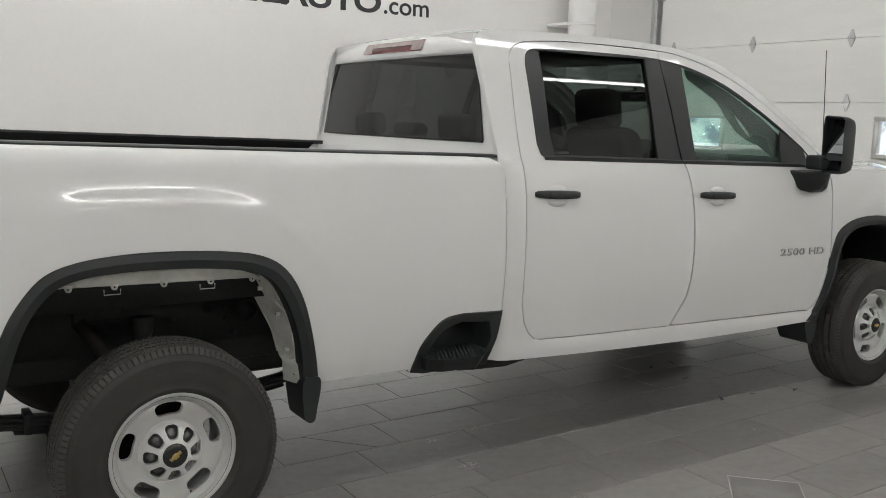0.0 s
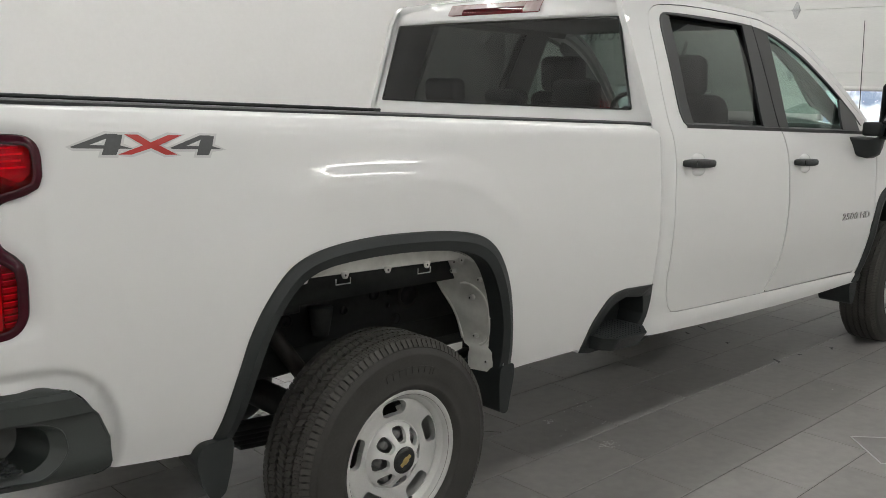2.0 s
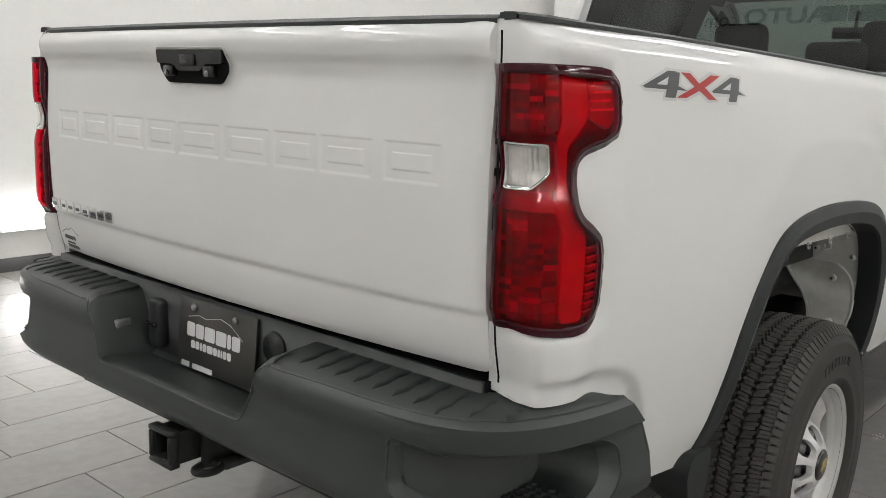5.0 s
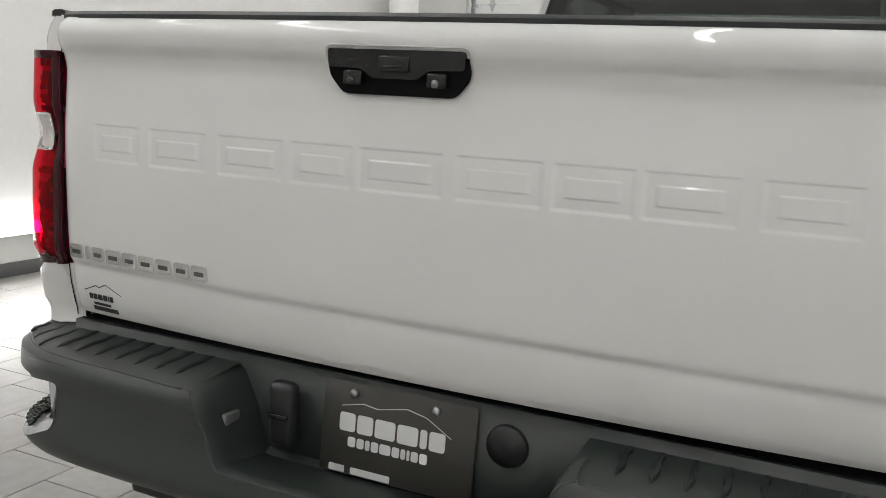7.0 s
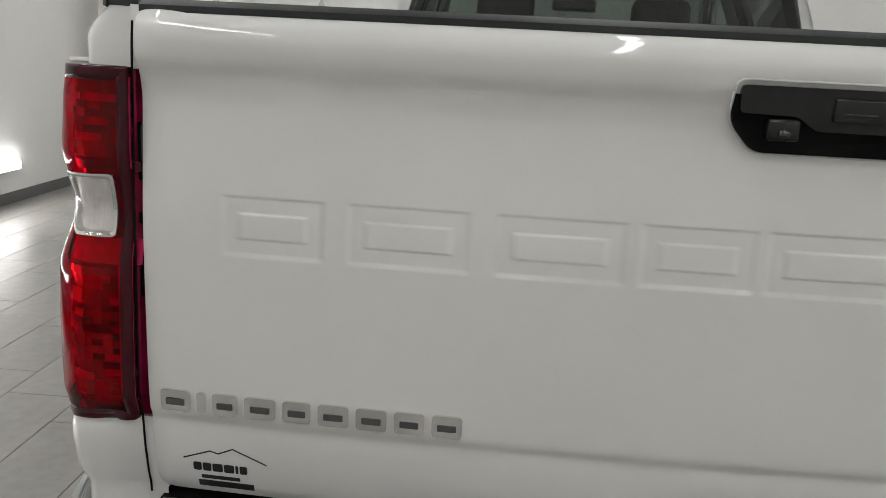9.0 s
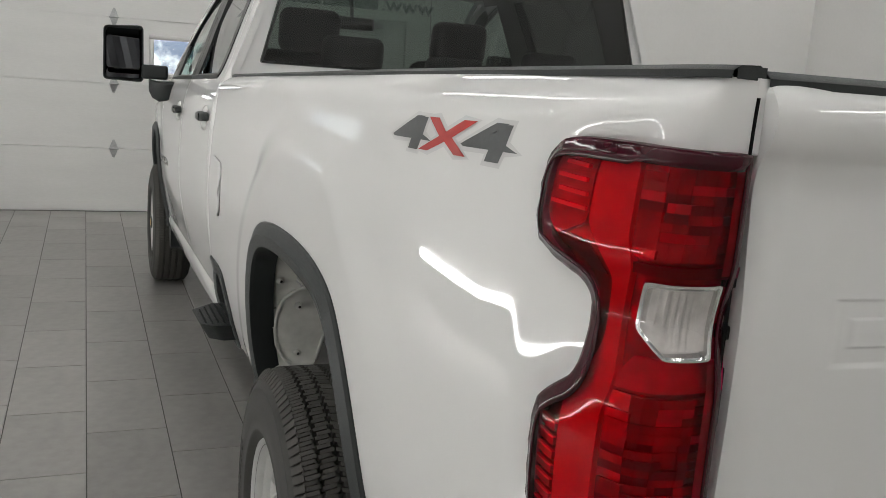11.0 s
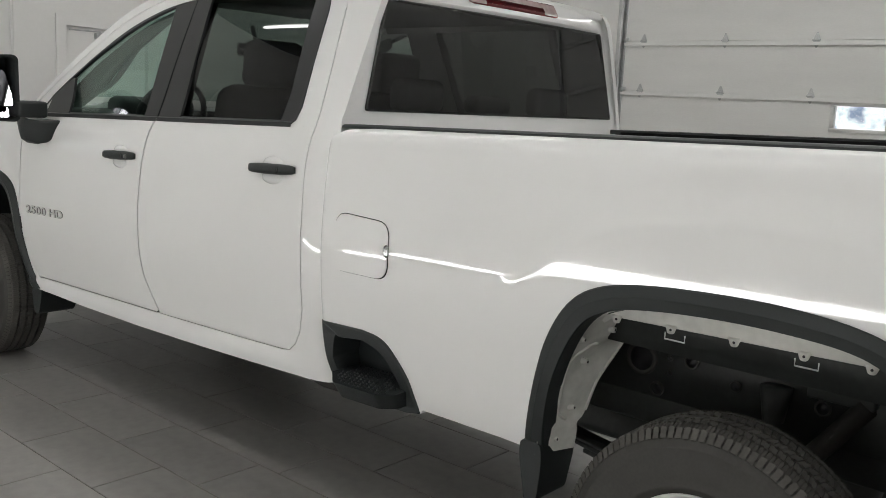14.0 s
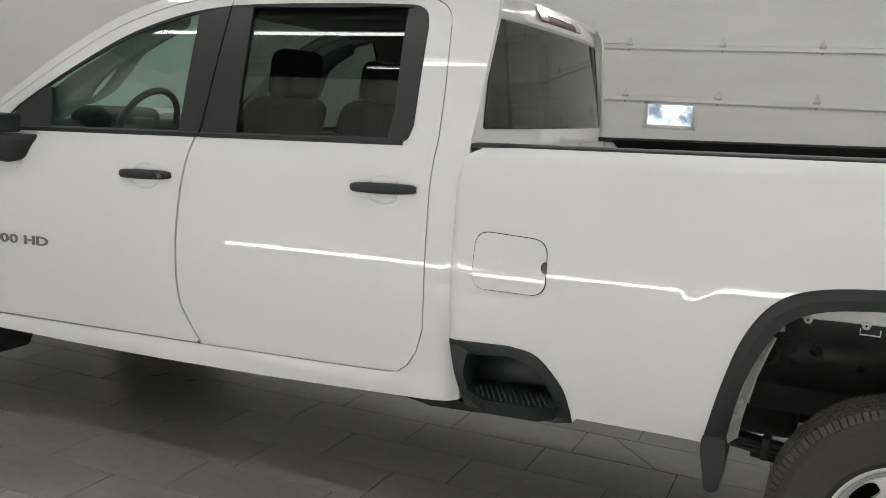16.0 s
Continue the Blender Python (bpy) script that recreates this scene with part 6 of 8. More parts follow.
for sgn in (1, -1):
    # chamfered pocket with a studded step
    def deep(w):
        t = min(max((w - WP0) / (WP1 - 0.10 - WP0), 0), 1)
        return -0.012 - 0.118 * t * t * (3 - 2 * t)
    lip = rounded([(WP0 + 0.010, 0.773), (WP0 + 0.10, 0.7615), (WP1 - 0.070, 0.7615), (WP1 - 0.042, 0.737), (WP1 - 0.034, 0.700), (WP1 - 0.044, 0.672), (WP1 - 0.080, 0.648), (WP0 + 0.205, 0.644), (WP0 + 0.120, 0.655), (WP0 + 0.026, 0.690)], 0.014, 4)
    wall_in = rounded([(WP0 + 0.020, 0.768), (WP0 + 0.11, 0.758), (WP1 - 0.115, 0.757), (WP1 - 0.100, 0.736), (WP1 - 0.095, 0.705), (WP1 - 0.105, 0.674), (WP1 - 0.130, 0.654), (WP0 + 0.215, 0.650), (WP0 + 0.135, 0.660), (WP0 + 0.038, 0.694)], 0.010, 4)
    rings = [[(a, b, 0.0) for a, b in pocket], [(a * 0.9 + p * 0.1, b * 0.9 + q * 0.1, -0.002) for (a, b), (p, q) in zip(pocket, lip)],
             [(a, b, -0.006 - 0.020 * min(1, max(0, (0.74 - b) / 0.06 + max(0, a - WP1 + 0.09) / 0.05))) for a, b in lip], [(a, b, deep(a)) for a, b in wall_in]]
    bm = bmesh.new()
    loops = [[bumper_at(sgn * a, b, h) for a, b, h in o + o[:1]] for o in rings]
    add_strip(bm, list(zip(*loops)))
    bmesh.ops.remove_doubles(bm, verts=bm.verts[:], dist=1e-6)
    bm.faces.new([bm.verts.new(p) for p in loops[-1][:-1]])
    bmesh.ops.recalc_face_normals(bm, faces=bm.faces[:])
    part("corner_pocket", sharpen(bm, 16), BUMPER, bumper)
    # the slab over the pocket, with crisp edges
    bm = bmesh.new()
    rows = []
    for k in range(44):
        t = k / 43
        w0, w1 = WP0 - 0.035, W_END
        w = w0 + (w1 - w0) * t
        ramp = min(1, t * 2.2) ** 2 * (3 - 2 * min(1, t * 2.2))
        row = []
        for z, lift in ((0.8295, -0.0165), (0.8285, -0.012), (0.8225, -0.0035), (0.8185, 0.0015), (0.790, 0.0035), (0.7765, 0.0045), (0.7735, 0.0030), (0.7730, -0.012)):
            ww = min(w, end_edge(z) + 0.001)
            row.append(bumper_at(sgn * ww, z, -BULGE(z) + (lift + 0.0022) * ramp + (1 - ramp) * (BULGE(z) - 0.0012)))
        rows.append(row)
    add_strip(bm, rows)
    bmesh.ops.recalc_face_normals(bm, faces=bm.faces[:])
    part("slab", sharpen(bm, 18), BUMPER, bumper)
    bm = bmesh.new()
    add_path(bm, [bumper_at(sgn * a, b, -0.0008) for a, b in pocket + pocket[:1]], 0.0022, 8)
    part("pocket_rim", bm, BUMPER, bumper)
    bm = bmesh.new()
    add_path(bm, [bumper_at(sgn * end_edge(z), z, -0.003) for z in (TOPZ, 0.81, 0.79, 0.76, 0.70, 0.640, 0.628, 0.616, 0.606)], 0.004, 8)
    part("end_bead", bm, BUMPER, bumper)
    o = [bumper_at(sgn * (WP0 + 0.135 + (WP1 - 0.090 - WP0 - 0.135) * k / 16), 0.6475, -0.016) for k in range(17)]
    inner = [bumper_at(sgn * w, 0.6545, deep(w) + 0.006) for w in (WP0 + 0.150 + (WP1 - 0.135 - WP0 - 0.150) * k / 16 for k in range(17))]
    # raised grip bars, every other one turned
    bm = bmesh.new()
    for m in range(6):
        for k in range(22):
            t = (k + (0.75 if m % 2 else 0.25)) / 22.5
            i0 = int(t * 16)
            f = t * 16 - i0
            p = Vector(o[i0]).lerp(Vector(o[min(i0 + 1, 16)]), f)
            q = Vector(inner[i0]).lerp(Vector(inner[min(i0 + 1, 16)]), f)
            c = p.lerp(q, 0.06 + 0.88 * m / 5)
            if (q - p).length < 0.012 * (m + 1) and m:
                continue
            along = (Vector(o[min(i0 + 1, 16)]) - Vector(o[i0])).normalized()
            d = Matrix.Rotation(radians(38 if (m + k) % 2 else -38), 3, "Z") @ along
            e = Vector((-d.y, d.x, 0))
            low = [bm.verts.new(c + d * a + e * b) for a, b in ((-0.0085, -0.0034), (0.0085, -0.0034), (0.0085, 0.0034), (-0.0085, 0.0034))]
            top = [bm.verts.new(c + d * a + e * b + Vector((0, 0, 0.0055))) for a, b in ((-0.0070, -0.0020), (0.0070, -0.0020), (0.0070, 0.0020), (-0.0070, 0.0020))]
            bm.faces.new(top)
            for n in range(4):
                bm.faces.new((low[n], low[(n + 1) % 4], top[(n + 1) % 4], top[n]))
    bmesh.ops.recalc_face_normals(bm, faces=bm.faces[:])
    tagged(part("grip_pattern", bm, PLASTIC, bumper, "raised grip pattern", smooth=False), kind="stuff")
    # top pad and its slanting ribs
    bm = bmesh.new()
    rows = []
    for k in range(40):
        w = W1 + 0.004 + (W_END - 0.0865 - W1 - 0.004) * k / 39
        p = bumper_at(sgn * w, TOPZ)
        yi = abs(p[1])
        fade = min(1, max(0, (39 - k) / 14))
        inn = (-1.232, sgn * min(yi, 0.812)) if yi < 0.80 else (-1.232 + (yi - 0.80) * 1.12, sgn * (0.812 + (yi - 0.80) * 0.80))
        rows.append([p, (p[0] + (inn[0] - p[0]) * 0.12, p[1] + (inn[1] - p[1]) * 0.12, TOPZ + 0.003 + 0.006 * fade), (p[0] + (inn[0] - p[0]) * 0.85, p[1] + (inn[1] - p[1]) * 0.85, TOPZ + 0.003 + 0.016 * fade), (*inn, TOPZ + 0.002 + 0.015 * fade)])
    add_strip(bm, rows)
    bmesh.ops.recalc_face_normals(bm, faces=bm.faces[:])
    part("step_pad", bm, BUMPER, bumper)
    bm = bmesh.new()
    w2 = end_edge(0.826)
    add_path(bm, [bumper_at(sgn * (W1 + 0.03 + (w2 - W1 - 0.03) * k / 40), 0.8265 + 0.003 * min(1, k / 8), -0.002) for k in range(41)], 0.0026, 8)
    part("pad_edge", bm, BUMPER, bumper)
    # wavy ribs across the pad, thin at both ends
    for k in range(10):
        y = 0.426 + 0.0522 * k
        bm = bmesh.new()
        rows = []
        for i in range(17):
            t = i / 16
            x = -1.249 + 0.006 * max(0, k - 7) - (0.108, 0.082, 0.052)[max(0, k - 7)] * t
            yy = y + 0.005 * (t - 0.5) + 0.0017 * math.sin(t * 12.0)
            f = min(1, t * 10 + 0.2, (1 - t) * 6 + 0.05)
            z = 0.8475 + 0.079 * (x + 1.258) - 0.0035 * max(0, k - 6)
            rows.append([(x, sgn * (yy - 0.0075 * f), z - 0.004), (x, sgn * (yy - 0.0038 * f), z + 0.0048 * f), (x, sgn * (yy + 0.0038 * f), z + 0.0048 * f), (x, sgn * (yy + 0.0075 * f), z - 0.004)])
        add_strip(bm, rows)
        bmesh.ops.recalc_face_normals(bm, faces=bm.faces[:])
        part("rib", sharpen(bm, 40), PLASTIC, bumper)
# trough behind the number plate
bm = bmesh.new()
line = [(-y, z) for y, z in TROUGH[::-1]][:-1] + TROUGH
rows = []
for y, z in line:
    p = bumper_at(math.copysign(w_of_y(abs(y)), y), z)
    lip = 0.008 if z < 0.80 else 0.016
    sink = 0.024 * min(max((0.76 - z) / 0.06, 0), 1)      # the floor falls towards the plate
    rows.append([p, (p[0] + 0.010, p[1], z + lip * 0.5), (p[0] + 0.03, y, z + lip - 0.15 * sink), (-1.262, y * 0.985, z + 0.012 - sink), (-1.246, y * 0.985, z + (0.022 - sink if z < 0.8 else 0.016))])
add_strip(bm, rows)
bmesh.ops.recalc_face_normals(bm, faces=bm.faces[:])
part("plate_recess", sharpen(bm, 28), BUMPER, bumper)
bm = bmesh.new()
add_path(bm, [bumper_at(math.copysign(w_of_y(abs(y)), y), z, -0.001) for y, z in line], 0.0026, 8)
part("recess_bead", bm, BUMPER, bumper)
part("recess_back", box(-1.2475, -1.235, -0.806, 0.806, 0.60, 0.867), BUMPER, bumper)
bm = bmesh.new()
add_strip(bm, [[bumper_at(W_END * t * 0.985, 0.606) for t in (-1 + 2 * k / 60 for k in range(61))],
               [(lambda p: (p[0] + 0.10 if abs(p[1]) < 0.9 else p[0], p[1] * 0.93, 0.609))(bumper_at(W_END * t * 0.985, 0.606)) for t in (-1 + 2 * k / 60 for k in range(61))]])
bmesh.ops.recalc_face_normals(bm, faces=bm.faces[:])
part("lower_lip", bm, BUMPER, bumper)
part("filler_strip", box(-1.236, -1.10, -0.81, 0.81, 0.842, 0.866), FOAM, bumper)
# dealer plate: dark, with plain white blocks
bm = box(-0.004, 0.0, -0.156, 0.156, -0.088, 0.088, 0.0015, 1)
tilt = Matrix.Translation((-1.2605, -0.003, 0.772)) @ Matrix.Rotation(radians(4.5), 4, "Y")
bmesh.ops.transform(bm, matrix=tilt, verts=bm.verts[:])
plate = part("number_plate", bm, PLATE, bumper, "dark dealer plate with plain white blocks")


def plate_at(u, v, h):
    return tilt @ Vector((-0.0045 - h, 0.0 - u, v))


bm = bmesh.new()
bars(bm, [0.95, 0.95, 1.2, 1.2, 0.4, 0.9], 0.035, lambda u, v, h: plate_at(u - 0.118, v - 0.006, h), 0.0006, 0.12, 0.18)
bars(bm, [0.85, 0.8, 0.5, 0.8, 1.2, 0.8, 0.5, 0.3, 0.75, 0.8], 0.019, lambda u, v, h: plate_at(u - 0.098, v - 0.034, h), 0.0006, 0.15, 0.25)
bars(bm, [2.6, 6.4], 0.013, lambda u, v, h: plate_at(u - 0.135, v - 0.085, h + 0.0005), 0.0006, 1.0, 0.2)
bmesh.ops.recalc_face_normals(bm, faces=bm.faces[:])
part("plate_print", bm, PLATE_WHITE, plate, "white printed blocks", smooth=False)
bm = bmesh.new()
peaks = [(-0.115, 0.040), (-0.07, 0.050), (-0.04, 0.046), (0.02, 0.058), (0.06, 0.050), (0.11, 0.022)]
for a, b in zip(peaks, peaks[1:]):
    bm.faces.new([bm.verts.new(plate_at(u, v, 0.0006)) for u, v in (a, b, (b[0], b[1] + 0.002), (a[0], a[1] + 0.002))])
bmesh.ops.recalc_face_normals(bm, faces=bm.faces[:])
part("peak_line", bm, EDGE_DECAL, plate, smooth=False)
for y in (0.091, -0.078):
    p = plate_at(-y, 0.068, 0.0)
    part("screw", tube(p, p + Vector((-0.006, 0, 0)), 0.009, 0.007, 12), STEEL, plate)
# trailer sockets
plug = part("trailer_socket", box(-1.288, -1.252, 0.208, 0.266, 0.708, 0.838, 0.016, 4), TRIM, bumper, "black capped trailer sockets")
part("cap_hinge", box(-1.295, -1.2875, 0.214, 0.260, 0.768, 0.778, 0.002), GLOSS_BLACK, plug)
part("blank_plug", tube((-1.2465, -0.212, 0.800), (-1.256, -0.212, 0.800), 0.040, 0.036, 28), TRIM, bumper)
part("sensor", box(-1.345, -1.30, 0.316, 0.345, 0.745, 0.775, 0.004), STEEL, bumper)

# tow hitch
hitch = part("tow_hitch", box(-1.30, -1.05, -0.60, 0.60, 0.535, 0.60, 0.01), FRAME, truck, "black square tow hitch receiver")
bm = bmesh.new()
for a, b, c, e in ((-0.038, 0.038, 0.580, 0.588), (-0.038, 0.038, 0.510, 0.518), (-0.038, -0.030, 0.518, 0.580), (0.030, 0.038, 0.518, 0.580)):
    add_box(bm, -1.410, -1.10, a, b, c, e)
bmesh.ops.recalc_face_normals(bm, faces=bm.faces[:])
part("receiver", bm, FRAME, hitch, smooth=False)
bm = bmesh.new()
for a, b, c, e in ((-0.046, 0.046, 0.582, 0.595), (-0.046, 0.046, 0.503, 0.516), (-0.046, -0.033, 0.516, 0.582), (0.033, 0.046, 0.516, 0.582)):
    add_box(bm, -1.420, -1.392, a, b, c, e, 0.003, 1)
bmesh.ops.recalc_face_normals(bm, faces=bm.faces[:])
part("receiver_collar", bm, FRAME, hitch)
for y in (-0.072, 0.072):
    bm = bmesh.new()
    ring = [(-1.335 + 0.034 * math.cos(t), y + 0.024 * math.sin(t), 0.494) for t in (2 * math.pi * k / 24 for k in range(25))]
    add_path(bm, ring, 0.010, 8)
    add_box(bm, -1.303, -1.20, y - 0.024, y + 0.024, 0.486, 0.503)
    bmesh.ops.recalc_face_normals(bm, faces=bm.faces[:])
    part("chain_loop", bm, FRAME, hitch)
bm = box(-1.34, -1.22, -0.060, -0.046, 0.49, 0.590, 0.004)
part("side_bracket", bm, FRAME, hitch)


# ---- wheels ----
def polar_sheet(bm, outline, profile, seg_deg=4.0, dr=0.012, depth=0.0):
    """An outline in (degrees, radius) laid on a dished disc; profile(r) is its height along -y."""
    def at(a, r):
        return (r * math.cos(radians(a)), -profile(r / 1.0), r * math.sin(radians(a)))
    add_sheet(bm, [(a, r) for a, r in outline], at, seg_deg, dr, lambda p: (0, 1, 0), depth)


DISC = curve([0.05, 0.085, 0.10, 0.125, 0.150, 0.172, 0.186, 0.196, 0.203], [0.048, 0.050, 0.050, 0.060, 0.067, 0.069, 0.066, 0.060, 0.054])
CAP = curve([0.0, 0.034, 0.050, 0.065, 0.080, 0.095, 0.106, 0.112], [0.116, 0.115, 0.113, 0.107, 0.098, 0.085, 0.070, 0.054])


def slotted(bm, count, centre, r0, r1, half_a, half_r, profile, turn, seg, dr, depth):
    """A dished ring with rounded slots through it."""
    step = 360 / count
    for k in range(count):
        c = turn + k * step
        for sgn in (1, -1):
            hole = [(c + sgn * half_a * (abs(math.cos(t)) ** 0.55), centre + half_r * math.copysign(abs(math.sin(t)) ** 0.7, math.sin(t))) for t in (math.pi / 2 - math.pi * i / 14 for i in range(15))]
            o = [(c, r0), (c + sgn * step / 2, r0), (c + sgn * step / 2, r1), (c, r1)] + hole
            polar_sheet(bm, o, profile, seg, dr, depth)


def build_wheel(s):
    """A wheel about its own centre with its face towards -y."""
    w = part("wheel", add_lathe(bmesh.new(), [(0.198, 0.105), (0.205, 0.10), (0.205, -0.02), (0.190, -0.05), (0.190, -0.07), (0.212, -0.085), (0.228, -0.095), (0.230, -0.102), (0.2265, -0.108), (0.217, -0.106), (0.208, -0.092), (0.202, -0.060), (0.200, -0.018)], 96), SILVER, None, "silver steel wheel with an all-season tyre")
    bm = bmesh.new()
    slotted(bm, 5, 0.1615, 0.100, 0.2035, 17.5, 0.0245, DISC, 18, 4.0, 0.010, 0.022)
    bmesh.ops.remove_doubles(bm, verts=bm.verts[:], dist=1e-5)
    bmesh.ops.recalc_face_normals(bm, faces=bm.faces[:])
    part("rim", sharpen(bm, 50), SILVER, w, "silver slotted rim")
    bm = bmesh.new()
    slotted(bm, 8, 0.0800, 0.040, 0.112, 15.6, 0.0235, CAP, 0, 4.5, 0.006, 0.016)
    bmesh.ops.remove_doubles(bm, verts=bm.verts[:], dist=1e-5)
    bmesh.ops.recalc_face_normals(bm, faces=bm.faces[:])
    part("hub_cap", sharpen(bm, 50), CAP_SILVER, w, "silver hub cap with eight openings")
    part("cap_rim", add_lathe(bmesh.new(), [(0.110, -0.048), (0.112, -0.0575), (0.1155, -0.0575), (0.116, -0.046)], 64), CAP_SILVER, w)
    part("dark_ring", add_lathe(bmesh.new(), [(0.1155, -0.0525), (0.1180, -0.0555), (0.1210, -0.0535)], 64), TRIM, w)
    part("hub", tube((0, 0.04, 0), (0, -0.048, 0), 0.104, seg=40), LUG, w)
    for k in range(8):
        a = radians(k * 45)
        x, z = 0.0760 * math.cos(a), 0.0760 * math.sin(a)
        part("lug_nut", tube((x, -0.045, z), (x, -0.084, z), 0.0165, 0.0135, 6), LUG, w)
    c = part("cap_centre", add_lathe(bmesh.new(), [(0.0005, -0.1215), (0.026, -0.121), (0.039, -0.1195), (0.0445, -0.116), (0.0455, -0.104)], 48), GLOSS_BLACK, w, "black hub centre with a plain gold mark")
    bm = box(-0.024, 0.024, -0.1240, -0.1205, -0.0066, 0.0066, 0.0012, 1)
    add_box(bm, -0.0095, 0.0095, -0.1244, -0.1205, -0.0108, 0.0108, 0.0012, 1)
    bmesh.ops.rotate(bm, verts=bm.verts[:], cent=(0, 0, 0), matrix=Matrix.Rotation(radians(-35), 3, "Y"))
    part("mark", bm, GOLD, c)
    part("valve", tube((0.186 * math.cos(radians(-70)), -0.06, 0.186 * math.sin(radians(-70))), (0.168 * math.cos(radians(-70)), -0.085, 0.168 * math.sin(radians(-70))), 0.004, 0.003, 8), RUBBER, w)
    # tyre
    prof = [(0.205, 0.10), (0.222, 0.112), (0.26, 0.124), (0.31, 0.1255), (0.345, 0.119), (0.370, 0.109), (0.378, 0.100), (0.3785, 0.088), (0.379, 0.0), (0.3785, -0.088), (0.378, -0.100), (0.370, -0.109),
            (0.352, -0.1175), (0.350, -0.1195), (0.345, -0.1205), (0.340, -0.1195), (0.31, -0.1255), (0.275, -0.125), (0.255, -0.122), (0.252, -0.1235), (0.246, -0.1225), (0.243, -0.120), (0.232, -0.113), (0.228, -0.105), (0.212, -0.100)]
    tyre = part("tyre", add_lathe(bmesh.new(), prof, 128), RUBBER, w, "black all-season tyre")
    bm = bmesh.new()
    n = 112
    def block(y0, y1, a0, a1, r0, r1, lean):
        vs = []
        for r in (r0, r1):
            for y, a in ((y0, a0), (y1, a0 + lean), (y1, a1 + lean), (y0, a1)):
                rr = r - 0.006 * max(0, (abs(y) - 0.06) / 0.03) ** 2
                vs.append(bm.verts.new((rr * math.cos(a), y, rr * math.sin(a))))
        for q in ((4, 5, 6, 7), (0, 1, 5, 4), (1, 2, 6, 5), (2, 3, 7, 6), (3, 0, 4, 7)):
            bm.faces.new([vs[i] for i in q])
    st = 2 * math.pi / n
    for k in range(n):
        a = k * st
        for j, (y0, y1, off, lean) in enumerate(((-0.093, -0.0645, 0.0, 0.014), (-0.0555, -0.0250, 0.4, 0.030), (-0.0150, 0.0150, 0.1, -0.028), (0.0250, 0.0555, 0.6, 0.030), (0.0645, 0.093, 0.2, -0.014))):
            b = a + off * st
            zig = 0.0026 if j in (1, 2, 3) else 0.0016
            block(y0 + zig, y1 + zig, b, b + st * 0.44, 0.376, 0.3985, lean * 0.5)
            block(y0 - zig, y1 - zig, b + st * 0.51, b + st * 0.93, 0.376, 0.3985, lean * 0.5)
    for k in range(n):
        a = k * st
        for y0, y1 in ((-0.112, -0.093), (0.093, 0.112)):
            r1 = 0.391
            vs = [bm.verts.new((r * math.cos(t), y, r * math.sin(t))) for y, r in ((y0, 0.368), (y1, 0.3925)) for t in (a, a + st * 0.74)] if y0 < 0 else [bm.verts.new((r * math.cos(t), y, r * math.sin(t))) for y, r in ((y0, 0.3925), (y1, 0.368)) for t in (a, a + st * 0.74)]
            out = [bm.verts.new(v.co * 1.0 + Vector((v.co.x, 0, v.co.z)).normalized() * 0.0020 + Vector((0, -0.0008 if y0 < 0 else 0.0008, 0))) for v in vs]
            bm.faces.new((out[0], out[1], out[3], out[2]))
            for i, j in ((0, 1), (1, 3), (3, 2), (2, 0)):
                bm.faces.new((vs[i], vs[j], out[j], out[i]))
    bmesh.ops.recalc_face_normals(bm, faces=bm.faces[:])
    tagged(part("tread", bm, TREAD, tyre, "grooved tread blocks", smooth=False), kind="stuff")
    # raised sidewall marks, as plain bars
    for start, widths in ((62, (5, 1.5, 4, 4, 4, 4, 4, 4, 4)), (250, (4, 4, 4, 4, 4, 0.1, 4, 4))):
        a = start
        for wd in widths:
            bm = bmesh.new()
            pts = [(a, 0.288), (a + wd, 0.288), (a + wd, 0.312), (a, 0.312)]
            lo = [bm.verts.new((r * math.cos(radians(t)), -0.1250, r * math.sin(radians(t)))) for t, r in pts]
            hi = [bm.verts.new((r * math.cos(radians(t)), -0.1268, r * math.sin(radians(t)))) for t, r in pts]
            bm.faces.new(hi)
            for i in range(4):
                bm.faces.new((lo[i], lo[(i + 1) % 4], hi[(i + 1) % 4], hi[i]))
            a += wd + 1.1
            bmesh.ops.recalc_face_normals(bm, faces=bm.faces[:])
            part("sidewall_mark", bm, RUBBER, tyre, smooth=False)
    return w


base_wheel = build_wheel(1)
HUB_Z = 0.392
for x, y, s, turn in ((0.0, 0.923, -1, -2), (0.0, 0.923, 1, 95), (4.376, 0.895, -1, 40), (4.376, 0.895, 1, 130)):
    m = Matrix.Translation((x, s * y, HUB_Z)) @ Matrix.Rotation(0 if s < 0 else math.pi, 4, "Z") @ Matrix.Rotation(radians(turn), 4, "Y")
    if base_wheel.parent is None:
        base_wheel.parent = truck
        base_wheel.matrix_basis = m
        first_wheel = base_wheel
    else:
        copy_thing(first_wheel, m)

